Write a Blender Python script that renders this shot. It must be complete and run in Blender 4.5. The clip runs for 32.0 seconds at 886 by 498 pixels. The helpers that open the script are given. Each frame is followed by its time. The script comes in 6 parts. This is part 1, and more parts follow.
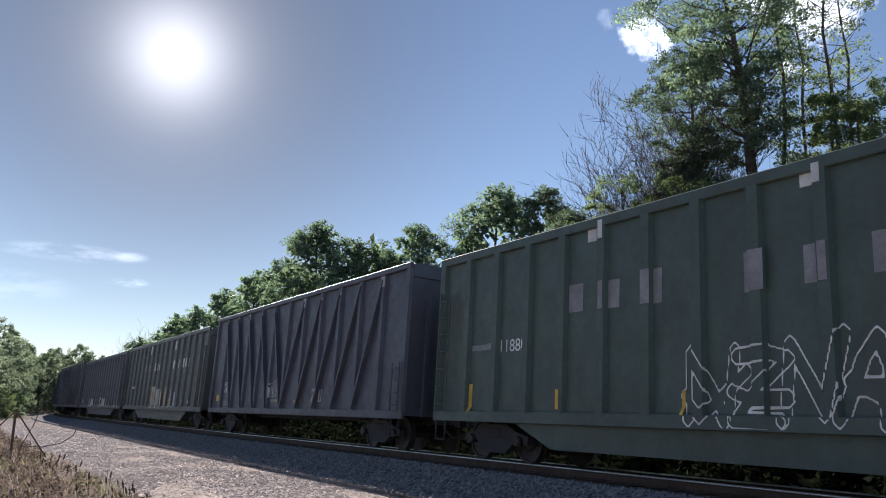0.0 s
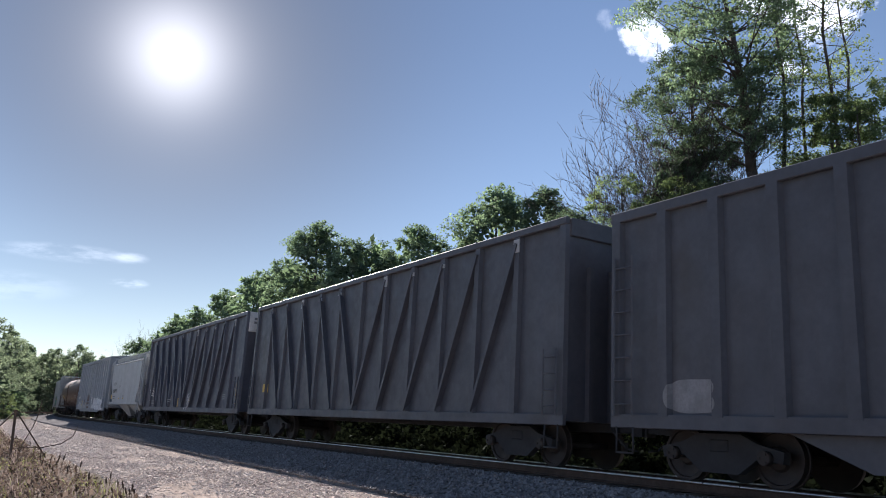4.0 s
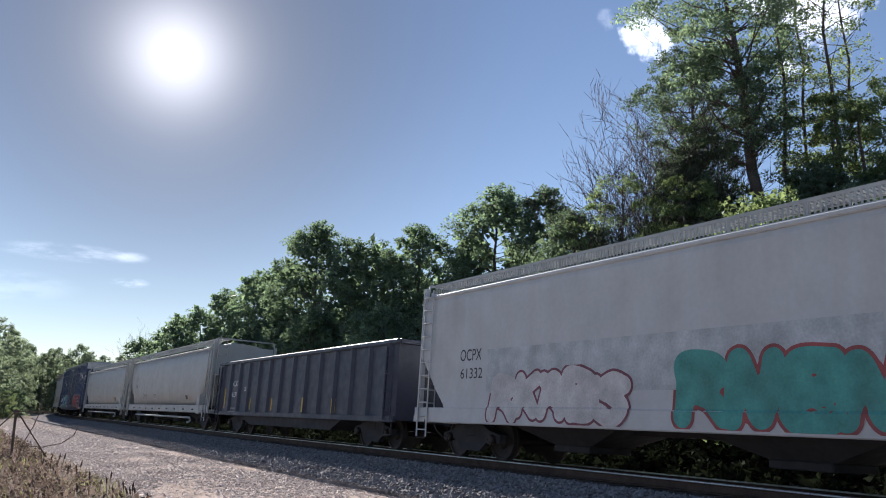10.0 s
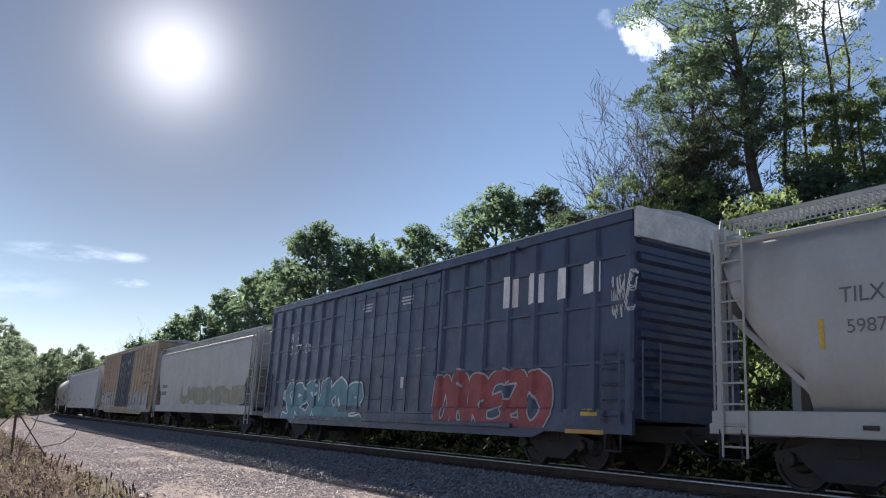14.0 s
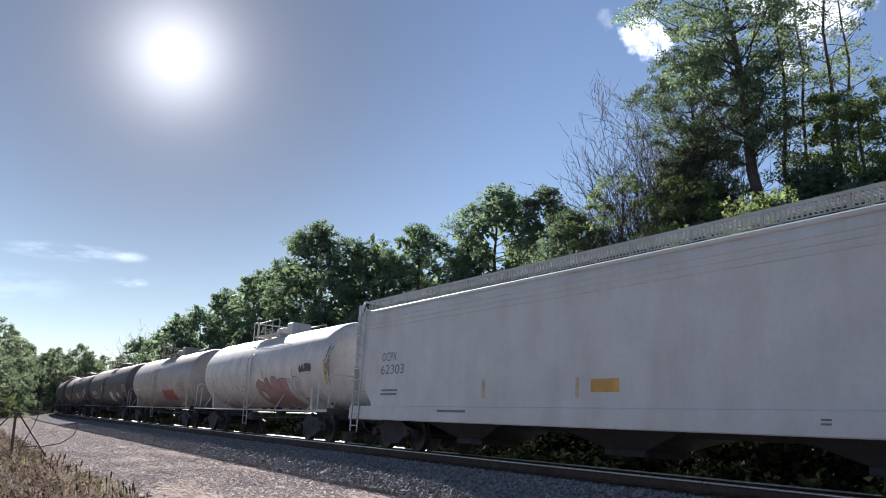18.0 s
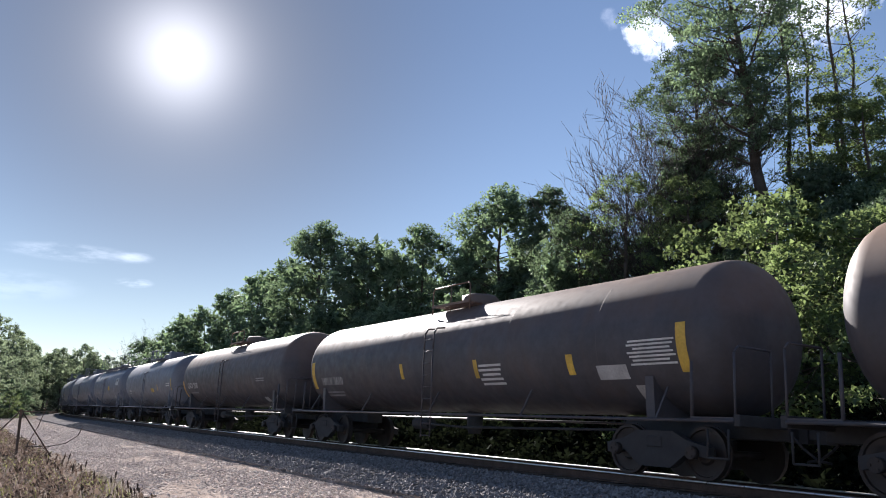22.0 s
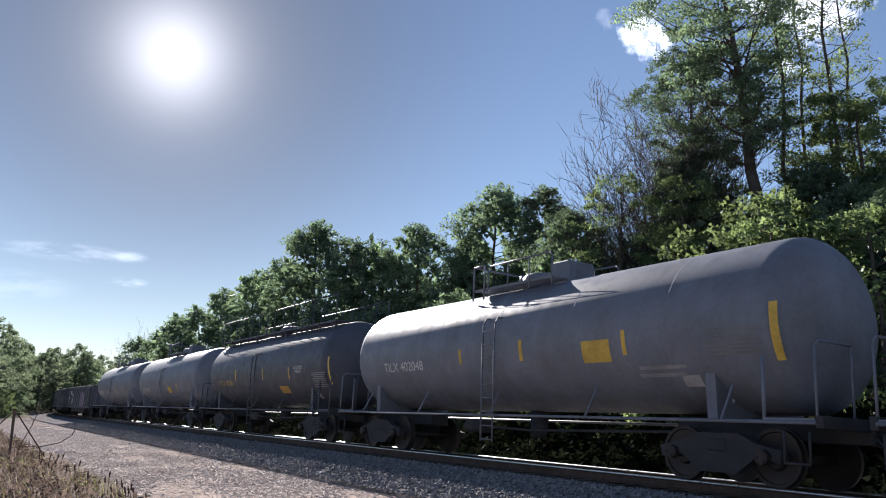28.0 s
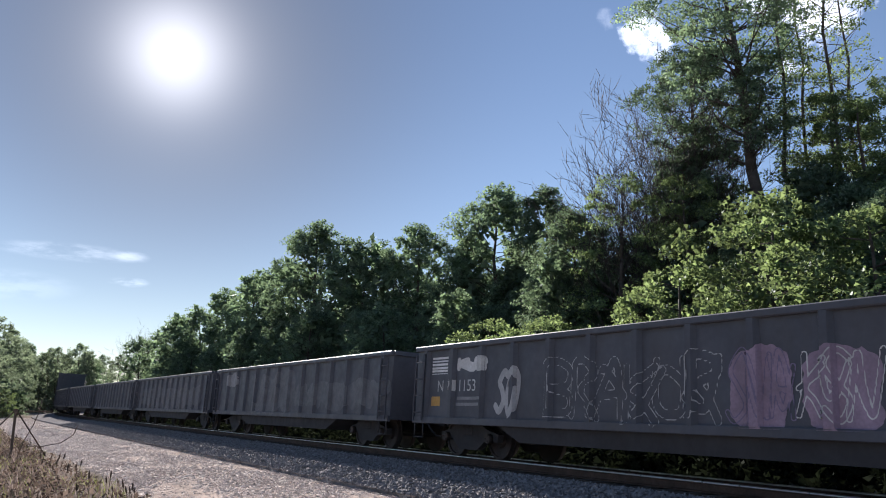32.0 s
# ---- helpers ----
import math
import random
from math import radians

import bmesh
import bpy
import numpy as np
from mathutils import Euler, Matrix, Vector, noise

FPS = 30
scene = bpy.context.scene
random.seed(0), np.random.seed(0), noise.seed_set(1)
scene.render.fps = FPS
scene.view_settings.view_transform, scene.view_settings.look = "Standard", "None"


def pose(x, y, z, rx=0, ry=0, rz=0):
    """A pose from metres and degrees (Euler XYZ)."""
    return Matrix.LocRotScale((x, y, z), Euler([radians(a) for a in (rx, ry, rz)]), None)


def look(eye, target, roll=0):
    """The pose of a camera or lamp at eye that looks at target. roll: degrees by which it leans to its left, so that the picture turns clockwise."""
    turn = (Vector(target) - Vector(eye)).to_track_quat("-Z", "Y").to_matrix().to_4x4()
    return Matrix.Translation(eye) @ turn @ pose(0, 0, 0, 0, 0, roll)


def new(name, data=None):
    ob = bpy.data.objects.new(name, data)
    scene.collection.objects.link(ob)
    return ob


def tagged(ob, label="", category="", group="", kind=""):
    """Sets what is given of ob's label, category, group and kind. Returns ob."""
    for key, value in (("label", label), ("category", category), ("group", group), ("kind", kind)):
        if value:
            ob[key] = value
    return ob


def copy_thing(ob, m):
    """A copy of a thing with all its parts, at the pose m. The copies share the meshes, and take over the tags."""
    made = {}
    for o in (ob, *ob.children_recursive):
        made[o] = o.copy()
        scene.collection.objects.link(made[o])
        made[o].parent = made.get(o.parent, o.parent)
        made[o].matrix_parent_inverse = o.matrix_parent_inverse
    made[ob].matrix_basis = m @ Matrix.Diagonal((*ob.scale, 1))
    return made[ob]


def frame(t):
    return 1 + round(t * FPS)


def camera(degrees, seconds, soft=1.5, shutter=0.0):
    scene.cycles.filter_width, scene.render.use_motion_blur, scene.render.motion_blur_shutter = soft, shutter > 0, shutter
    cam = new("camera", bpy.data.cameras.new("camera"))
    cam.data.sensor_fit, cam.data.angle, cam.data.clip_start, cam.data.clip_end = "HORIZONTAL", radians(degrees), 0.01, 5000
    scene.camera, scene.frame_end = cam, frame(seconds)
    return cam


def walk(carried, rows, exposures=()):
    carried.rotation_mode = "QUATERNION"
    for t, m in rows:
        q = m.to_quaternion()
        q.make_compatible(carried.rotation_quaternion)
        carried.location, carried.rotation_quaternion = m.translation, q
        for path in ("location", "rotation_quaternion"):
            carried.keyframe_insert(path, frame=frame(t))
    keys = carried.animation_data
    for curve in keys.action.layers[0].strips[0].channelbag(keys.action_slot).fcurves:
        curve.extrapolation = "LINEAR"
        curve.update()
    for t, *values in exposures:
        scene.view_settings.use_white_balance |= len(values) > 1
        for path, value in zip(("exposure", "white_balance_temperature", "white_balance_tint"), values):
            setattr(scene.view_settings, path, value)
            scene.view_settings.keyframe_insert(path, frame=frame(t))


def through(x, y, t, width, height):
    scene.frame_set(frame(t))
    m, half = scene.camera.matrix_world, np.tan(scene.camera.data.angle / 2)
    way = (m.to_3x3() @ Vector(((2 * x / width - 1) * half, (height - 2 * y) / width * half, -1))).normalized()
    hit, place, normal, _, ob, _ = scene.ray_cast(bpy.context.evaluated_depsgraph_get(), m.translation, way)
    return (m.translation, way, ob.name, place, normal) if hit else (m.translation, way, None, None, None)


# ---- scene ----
# A freight train rolls past a gravel lane under a low sun; rail top at the track's centre is z = 0.
EYE = Vector((0.0, 0.0, 1.1376))
YAW, TILT, ROLL = 32.388, 11.6745, 0.938
LENS = 59.06
EXPO, KELVIN, TINT = 1.36, 6120, 15.5


def aim(right, up=0.0):
    """The camera's pose, turned by small angles in degrees to the right and up."""
    a, t = radians(YAW + right), radians(TILT + up)
    way = Vector((math.sin(a) * math.cos(t), math.cos(a) * math.cos(t), math.sin(t)))
    return look(EYE, EYE + way, ROLL)


cam = camera(LENS, 32.0, 1.0)
SWAY = ((0, 0, 0), (5, 0.0, 0.04), (7, -0.02, 0), (14, -0.03, 0), (18, -0.02, -0.02), (20, -0.06, 0), (21.5, -0.06, 0.02),
        (22, -0.30, -0.01), (22.5, -0.39, -0.07), (23, -0.23, -0.04), (23.5, -0.12, 0), (24.5, -0.06, 0.02), (25.5, -0.03, 0),
        (27.5, 0.03, -0.02), (28.5, 0.09, -0.04), (29.5, 0.06, -0.04), (30.5, 0.02, -0.04), (32, 0.0, -0.04))
walk(cam, [(t, aim(r, u)) for t, r, u in SWAY], exposures=((0, EXPO, KELVIN, TINT), (32, EXPO, KELVIN, TINT)))

# ---- light ----
SUN_AZ, SUN_EL = radians(11.99), radians(23.93)
SUN_WAY = Vector((math.sin(SUN_AZ) * math.cos(SUN_EL), math.cos(SUN_AZ) * math.cos(SUN_EL), math.sin(SUN_EL)))


def heading(az, el):
    az, el = radians(az), radians(el)
    return Vector((math.sin(az) * math.cos(el), math.cos(az) * math.cos(el), math.sin(el)))


def build_world():
    world = bpy.data.worlds.new("sky")
    world.use_nodes = True
    scene.world = world
    n, l = world.node_tree.nodes, world.node_tree.links
    n.clear()
    out, bg = n.new("ShaderNodeOutputWorld"), n.new("ShaderNodeBackground")
    sky = n.new("ShaderNodeTexSky")
    sky.sky_type, sky.sun_disc = "NISHITA", False
    sky.sun_elevation, sky.sun_rotation = SUN_EL, SUN_AZ
    sky.air_density, sky.dust_density, sky.ozone_density = 1.0, 0.06, 2.5
    co = n.new("ShaderNodeTexCoord")

    def math_node(op, a, b=None, clamp=False):
        m = n.new("ShaderNodeMath")
        m.operation, m.use_clamp = op, clamp
        for i, v in enumerate((a, b)):
            if v is None:
                continue
            if isinstance(v, (int, float)):
                m.inputs[i].default_value = v
            else:
                l.new(v, m.inputs[i])
        return m.outputs[0]

    def dot(way):
        v = n.new("ShaderNodeVectorMath")
        v.operation = "DOT_PRODUCT"
        l.new(co.outputs["Generated"], v.inputs[0])
        v.inputs[1].default_value = way
        return v.outputs["Value"]

    def ramp(x, lo, hi):
        m = n.new("ShaderNodeMapRange")
        m.interpolation_type = "SMOOTHSTEP"
        l.new(x, m.inputs["Value"])
        m.inputs["From Min"].default_value, m.inputs["From Max"].default_value = lo, hi
        return m.outputs["Result"]

    def tint(colour, factor):
        v = n.new("ShaderNodeVectorMath")
        v.operation = "SCALE"
        v.inputs[0].default_value = colour
        l.new(factor, v.inputs["Scale"])
        return v.outputs[0]

    def add(a, b):
        v = n.new("ShaderNodeVectorMath")
        v.operation = "ADD"
        l.new(a, v.inputs[0]), l.new(b, v.inputs[1])
        return v.outputs[0]

    # the sun's disc and the bright air round it
    c = dot(SUN_WAY)
    lit = math_node("MAXIMUM", c, 0.0)
    core, near, wide = (math_node("POWER", lit, k) for k in (650.0, 200.0, 45.0))
    grey, pale = n.new("ShaderNodeRGBToBW"), n.new("ShaderNodeMix")
    pale.data_type = "RGBA"
    pale.inputs["Factor"].default_value = 0.15
    l.new(sky.outputs[0], grey.inputs[0]), l.new(sky.outputs[0], pale.inputs["A"]), l.new(grey.outputs[0], pale.inputs["B"])
    veil = n.new("ShaderNodeVectorMath")
    veil.operation = "SCALE"
    l.new(pale.outputs["Result"], veil.inputs[0])
    l.new(math_node("SUBTRACT", 1.0, math_node("MULTIPLY", math_node("POWER", lit, 16.0), 0.72)), veil.inputs["Scale"])
    total = add(veil.outputs[0], tint((5.5, 5.4, 5.3), core))
    total = add(total, tint((1.7, 1.66, 1.62), near))
    total = add(total, tint((1.0, 0.98, 0.95), wide))
    # clouds: two thin streaks low over the valley, a bright heap behind the tall tree
    tex = n.new("ShaderNodeTexNoise")
    tex.inputs["Scale"].default_value, tex.inputs["Detail"].default_value, tex.inputs["Roughness"].default_value = 22, 8, 0.62
    drawn = n.new("ShaderNodeMapping")
    drawn.inputs["Scale"].default_value = (0.7, 0.7, 2.6)
    l.new(co.outputs["Generated"], drawn.inputs["Vector"]), l.new(drawn.outputs[0], tex.inputs["Vector"])
    heap = n.new("ShaderNodeTexNoise")
    heap.inputs["Scale"].default_value, heap.inputs["Detail"].default_value, heap.inputs["Roughness"].default_value = 20, 8, 0.6
    l.new(co.outputs["Generated"], heap.inputs["Vector"])
    wisp = ramp(tex.outputs["Fac"], 0.38, 0.66)

    def streak(az, el, half_w, half_h, bright):
        way = heading(az, el)
        side = way.cross(Vector((0, 0, 1))).normalized()
        up = side.cross(way)
        u = math_node("DIVIDE", dot(side), math.sin(radians(half_w)))
        v = math_node("DIVIDE", dot(up), math.sin(radians(half_h)))
        d = math_node("ADD", math_node("MULTIPLY", u, u), math_node("MULTIPLY", v, v))
        front = ramp(dot(way), 0.5, 0.6)
        thin = math_node("MULTIPLY", ramp(d, 1.0, 0.0), wisp)
        thick = ramp(math_node("SUBTRACT", heap.outputs["Fac"], math_node("MULTIPLY", d, 0.22)), 0.36, 0.56)
        m = math_node("MULTIPLY", thick if az > 30 else thin, front)
        return tint((bright, bright, bright * 1.02), m)

    for args in ((10.3, 8.2, 1.5, 0.4, 4.2), (6.5, 9.9, 5.0, 0.7, 2.4), (10.4, 9.9, 1.3, 0.45, 2.2), (2.0, 7.5, 6.0, 1.2, 1.0),
                 (48.6, 27.6, 2.6, 3.6, 12.0), (58.5, 27.0, 5.0, 4.5, 12.0), (44.9, 27.6, 0.8, 0.9, 1.6)):
        total = add(total, streak(*args))
    l.new(total, bg.inputs["Color"])
    bg.inputs["Strength"].default_value = SKY
    l.new(bg.outputs[0], out.inputs["Surface"])


SKY = 0.05
build_world()
sun = new("sun", bpy.data.lights.new("sun", "SUN"))
sun.data.energy, sun.data.angle, sun.data.color = 5.0, radians(0.53), (1.0, 0.93, 0.82)
sun.matrix_world = look(SUN_WAY * 300, (0, 0, 0))


# ---- materials ----
def material(name, base, rough=0.6, metal=0.0, vary=0.25, scale=3.0, bump=0.0, bump_scale=40.0, streaks=0.0, dirt=None, spec=0.5, random_tone=0.0, crust=None):
    """A painted, stony or metal surface: tone varies at two scales, with streaks of dirt that run down and a crust of rust on top."""
    m = bpy.data.materials.new(name)
    m.use_nodes = True
    n, l = m.node_tree.nodes, m.node_tree.links
    b = n["Principled BSDF"]
    b.inputs["Roughness"].default_value, b.inputs["Metallic"].default_value = rough, metal
    b.inputs["Specular IOR Level"].default_value = spec
    co = n.new("ShaderNodeTexCoord")

    def tex(s, detail, stretch=None):
        t = n.new("ShaderNodeTexNoise")
        t.inputs["Scale"].default_value, t.inputs["Detail"].default_value = s, detail
        if stretch:
            mp = n.new("ShaderNodeMapping")
            mp.inputs["Scale"].default_value = stretch
            l.new(co.outputs["Object"], mp.inputs["Vector"]), l.new(mp.outputs[0], t.inputs["Vector"])
        else:
            l.new(co.outputs["Object"], t.inputs["Vector"])
        return t.outputs["Fac"]

    def rng(x, lo, hi, a, c):
        r = n.new("ShaderNodeMapRange")
        l.new(x, r.inputs["Value"])
        for k, v in zip(("From Min", "From Max", "To Min", "To Max"), (lo, hi, a, c)):
            r.inputs[k].default_value = v
        return r.outputs["Result"]

    def mul(x, y):
        k = n.new("ShaderNodeMath")
        k.operation = "MULTIPLY"
        l.new(x, k.inputs[0]), l.new(y, k.inputs[1])
        return k.outputs[0]

    tone = mul(rng(tex(scale, 5), 0.3, 0.7, 1 - vary, 1 + vary), rng(tex(scale * 9, 3), 0.3, 0.7, 1 - vary * 0.5, 1 + vary * 0.5))
    if random_tone:
        info = n.new("ShaderNodeObjectInfo")
        tone = mul(tone, rng(info.outputs["Random"], 0, 1, 1 - random_tone, 1 + random_tone))
    v = n.new("ShaderNodeVectorMath")
    v.operation = "SCALE"
    v.inputs[0].default_value = base
    l.new(tone, v.inputs["Scale"])
    colour = v.outputs[0]
    if streaks:
        mix = n.new("ShaderNodeMix")
        mix.data_type = "RGBA"
        l.new(mul(rng(tex(1.0, 6, (1.7, 1.7, 0.28)), 0.42, 0.75, 0, streaks), rng(tex(0.9, 4), 0.35, 0.6, 0.35, 1)), mix.inputs["Factor"])
        l.new(colour, mix.inputs["A"])
        mix.inputs["B"].default_value = (*(dirt or (0.06, 0.05, 0.045)), 1)
        colour = mix.outputs["Result"]
    if crust:
        mix, sep = n.new("ShaderNodeMix"), n.new("ShaderNodeSeparateXYZ")
        mix.data_type = "RGBA"
        l.new(co.outputs["Object"], sep.inputs[0])
        l.new(mul(rng(sep.outputs["Z"], 2.7, 3.9, 0, 1), rng(tex(0.35, 6), 0.3, 0.6, 0.25, 1)), mix.inputs["Factor"])
        l.new(colour, mix.inputs["A"])
        mix.inputs["B"].default_value = (*crust, 1)
        colour = mix.outputs["Result"]
    l.new(colour, b.inputs["Base Color"])
    l.new(rng(tex(scale * 3, 4), 0.3, 0.7, max(rough - 0.1, 0.05), min(rough + 0.12, 1)), b.inputs["Roughness"])
    if bump:
        k = n.new("ShaderNodeBump")
        k.inputs["Strength"].default_value, k.inputs["Distance"].default_value = bump, 0.02 if bump_scale > 5 else 0.09
        l.new(tex(bump_scale, 5), k.inputs["Height"]), l.new(k.outputs[0], b.inputs["Normal"])
    return m


def leaf_material(name, base, through, gloss=0.05):
    """Leaves: they scatter light back and let the sun through; tone varies from clump to clump."""
    m = bpy.data.materials.new(name)
    m.use_nodes = True
    n, l = m.node_tree.nodes, m.node_tree.links
    n.remove(n["Principled BSDF"])
    geo, info, co = n.new("ShaderNodeNewGeometry"), n.new("ShaderNodeObjectInfo"), n.new("ShaderNodeTexCoord")
    t = n.new("ShaderNodeTexNoise")
    t.inputs["Scale"].default_value = 0.5
    l.new(co.outputs["Object"], t.inputs["Vector"])

    def chain(*steps):
        x = None
        for src, lo, hi, a, c in steps:
            r = n.new("ShaderNodeMapRange")
            l.new(src, r.inputs["Value"])
            for k, v in zip(("From Min", "From Max", "To Min", "To Max"), (lo, hi, a, c)):
                r.inputs[k].default_value = v
            y = r.outputs["Result"]
            if x is not None:
                k = n.new("ShaderNodeMath")
                k.operation = "MULTIPLY"
                l.new(x, k.inputs[0]), l.new(y, k.inputs[1])
                y = k.outputs[0]
            x = y
        return x

    tone = chain((geo.outputs["Random Per Island"], 0, 1, 0.6, 1.45), (info.outputs["Random"], 0, 1, 0.75, 1.2), (t.outputs["Fac"], 0.3, 0.7, 0.7, 1.35))

    def tinted(c):
        v = n.new("ShaderNodeVectorMath")
        v.operation = "SCALE"
        v.inputs[0].default_value = c
        l.new(tone, v.inputs["Scale"])
        return v.outputs[0]

    d, tr, gl, mix, mix2 = (n.new("ShaderNode" + k) for k in ("BsdfDiffuse", "BsdfTranslucent", "BsdfGlossy", "MixShader", "MixShader"))
    l.new(tinted(base), d.inputs["Color"]), l.new(tinted(through), tr.inputs["Color"])
    gl.inputs["Roughness"].default_value = 0.45
    gl.inputs["Color"].default_value = (0.5, 0.55, 0.5, 1)
    mix.inputs[0].default_value, mix2.inputs[0].default_value = 0.48, gloss
    l.new(d.outputs[0], mix.inputs[1]), l.new(tr.outputs[0], mix.inputs[2])
    l.new(mix.outputs[0], mix2.inputs[1]), l.new(gl.outputs[0], mix2.inputs[2])
    l.new(mix2.outputs[0], n["Material Output"].inputs["Surface"])
    return m


MAT = {}
MAT["leaf"] = leaf_material("leaf", (0.075, 0.108, 0.08), (0.19, 0.27, 0.14))
# Brighter copy of the leaf: light foliage, and sunlight painted into the edge trees.
MAT["leaf_light_lit"] = leaf_material("leaf_light_lit", (0.085, 0.125, 0.06), (0.25, 0.33, 0.12))
MAT["bark"] = material("bark", (0.075, 0.06, 0.05), 0.9, vary=0.35, scale=6, bump=0.6, bump_scale=25)
MAT["dead_wood"] = material("dead_wood", (0.055, 0.046, 0.042), 0.85, vary=0.3, scale=5, bump=0.3)
MAT["soil"] = material("soil", (0.2, 0.17, 0.145), 0.95, spec=0.0, vary=0.4, scale=0.6, bump=0.5, bump_scale=4.5)
MAT["gravel"] = material("gravel", (0.35, 0.285, 0.245), 0.95, spec=0.0, vary=0.3, scale=1.6, bump=0.6, bump_scale=24)
MAT["stone"] = material("stone", (0.56, 0.455, 0.39), 0.75, spec=0.05, vary=0.6, scale=9)
MAT["ballast"] = material("ballast", (0.2, 0.19, 0.19), 0.85, spec=0.0, vary=0.4, scale=2.0, bump=1.0, bump_scale=22)
MAT["ballast_stone"] = material("ballast_stone", (0.2, 0.19, 0.19), 0.8, spec=0.05, vary=0.5, scale=9)
MAT["brush"] = leaf_material("brush", (0.1, 0.08, 0.07), (0.14, 0.105, 0.085), 0.0)
# Near-black leaves: the shade under and beyond the cars is put into their colour.
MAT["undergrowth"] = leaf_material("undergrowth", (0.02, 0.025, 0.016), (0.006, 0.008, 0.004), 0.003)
# Paler copy of the leaf: distance haze is put into the far trees' colour.
MAT["leaf_hazed"] = leaf_material("leaf_hazed", (0.1, 0.12, 0.09), (0.23, 0.29, 0.17))
MAT["tie"] = material("tie", (0.07, 0.055, 0.045), 0.9, vary=0.35, scale=5, bump=0.4, random_tone=0.3)
MAT["rail_side"] = material("rail_side", (0.09, 0.055, 0.04), 0.8, 0.3, vary=0.3)
MAT["rail_top"] = material("rail_top", (0.8, 0.78, 0.76), 0.36, 1.0, vary=0.08)
MAT["post"] = material("post", (0.12, 0.085, 0.065), 0.85, 0.2, vary=0.3, scale=9)
MAT["grass"] = leaf_material("grass", (0.09, 0.10, 0.04), (0.2, 0.21, 0.08), 0.0)
MAT["dry_grass"] = leaf_material("dry_grass", (0.16, 0.13, 0.12), (0.22, 0.175, 0.155), 0.0)
MAT["weed_head"] = material("weed_head", (0.07, 0.045, 0.03), 0.95)


# ---- geometry ----
class Geo:
    """Vertices and faces of one mesh, gathered from simple solids."""

    def __init__(self):
        self.v, self.f, self.smooth = [], [], []

    def add(self, verts, faces, smooth=False):
        o = len(self.v)
        self.v.extend(verts)
        self.f.extend([[i + o for i in f] for f in faces])
        self.smooth.extend([smooth] * len(faces))
        return self

    def hexa(self, p):
        """A solid of eight corners: four below, four above, both in the same turn."""
        return self.add(p, [(3, 2, 1, 0), (4, 5, 6, 7), (0, 1, 5, 4), (1, 2, 6, 5), (2, 3, 7, 6), (3, 0, 4, 7)])

    def box(self, x0, x1, y0, y1, z0, z1, c=0.0):
        """A box; c > 0 chamfers its upright and its level edges."""
        if c <= 0:
            return self.hexa([(x0, y0, z0), (x1, y0, z0), (x1, y1, z0), (x0, y1, z0), (x0, y0, z1), (x1, y0, z1), (x1, y1, z1), (x0, y1, z1)])
        rings = []
        for z, k in ((z0, c), (z0 + c, 0), (z1 - c, 0), (z1, c)):
            a, b, e, d = x0 + k, x1 - k, y0 + k, y1 - k
            q = c * (1 if k == 0 else 0.4)
            rings.append([(a + q, e, z), (b - q, e, z), (b, e + q, z), (b, d - q, z), (b - q, d, z), (a + q, d, z), (a, d - q, z), (a, e + q, z)])
        return self.loft(rings)

    def loft(self, rings, smooth=False, caps=True):
        n = len(rings[0])
        faces = []
        for i in range(len(rings) - 1):
            for j in range(n):
                k = (j + 1) % n
                faces.append((i * n + j, i * n + k, (i + 1) * n + k, (i + 1) * n + j))
        self.add([p for r in rings for p in r], faces, smooth)
        if caps:
            o = len(self.v) - n * len(rings)
            self.f.append([o + i for i in reversed(range(n))])
            self.f.append([o + (len(rings) - 1) * n + i for i in range(n)])
            self.smooth.extend([False, False])
        return self

    def tub(self, w, h, z0, z1, t=0.05):
        """An open box with walls and a floor in one piece."""
        ring = lambda a, b, z: [(-a, -b, z), (a, -b, z), (a, b, z), (-a, b, z)]
        return self.loft([ring(w, h, z0), ring(w, h, z1), ring(w - t, h - t, z1), ring(w - t, h - t, z0 + t)])

    def prism(self, outline, y0, y1):
        """An outline of (x, z) drawn out along y."""
        return self.loft([[(x, y, z) for x, z in outline] for y in (y0, y1)])

    def rod(self, a, b, r, r2=None, n=6, smooth=True):
        a, b = Vector(a), Vector(b)
        d = (b - a).normalized()
        u = d.orthogonal().normalized()
        w = d.cross(u)
        rings = []
        for p, q in ((a, r), (b, r if r2 is None else r2)):
            rings.append([tuple(p + (u * math.cos(i * math.tau / n) + w * math.sin(i * math.tau / n)) * q) for i in range(n)])
        return self.loft(rings, smooth)

    def beam(self, a, b, w, h, up=(0, 0, 1)):
        """A straight bar of square section from a to b."""
        a, b = Vector(a), Vector(b)
        d = (b - a).normalized()
        s = d.cross(Vector(up))
        s = s.normalized() if s.length > 1e-4 else d.orthogonal().normalized()
        t = s.cross(d)
        s, t = s * w / 2, t * h / 2
        ring = lambda p: [tuple(p - s - t), tuple(p + s - t), tuple(p + s + t), tuple(p - s + t)]
        return self.loft([ring(a), ring(b)])

    def path(self, pts, r, n=6):
        for a, b in zip(pts, pts[1:]):
            self.rod(a, b, r, n=n)
        return self

    def wheel(self, profile, axis="x", n=20, smooth=True):
        """A solid of turning: profile of (along the axis, radius)."""
        rings = []
        for a, r in profile:
            ring = []
            for i in range(n):
                c, s = math.cos(i * math.tau / n) * r, math.sin(i * math.tau / n) * r
                ring.append({"x": (a, c, s), "y": (-c, a, s), "z": (c, s, a)}[axis])
            rings.append(ring)
        return self.loft(rings, smooth=smooth)

    def shift(self, dx=0, dy=0, dz=0):
        self.v = [(x + dx, y + dy, z + dz) for x, y, z in self.v]
        return self

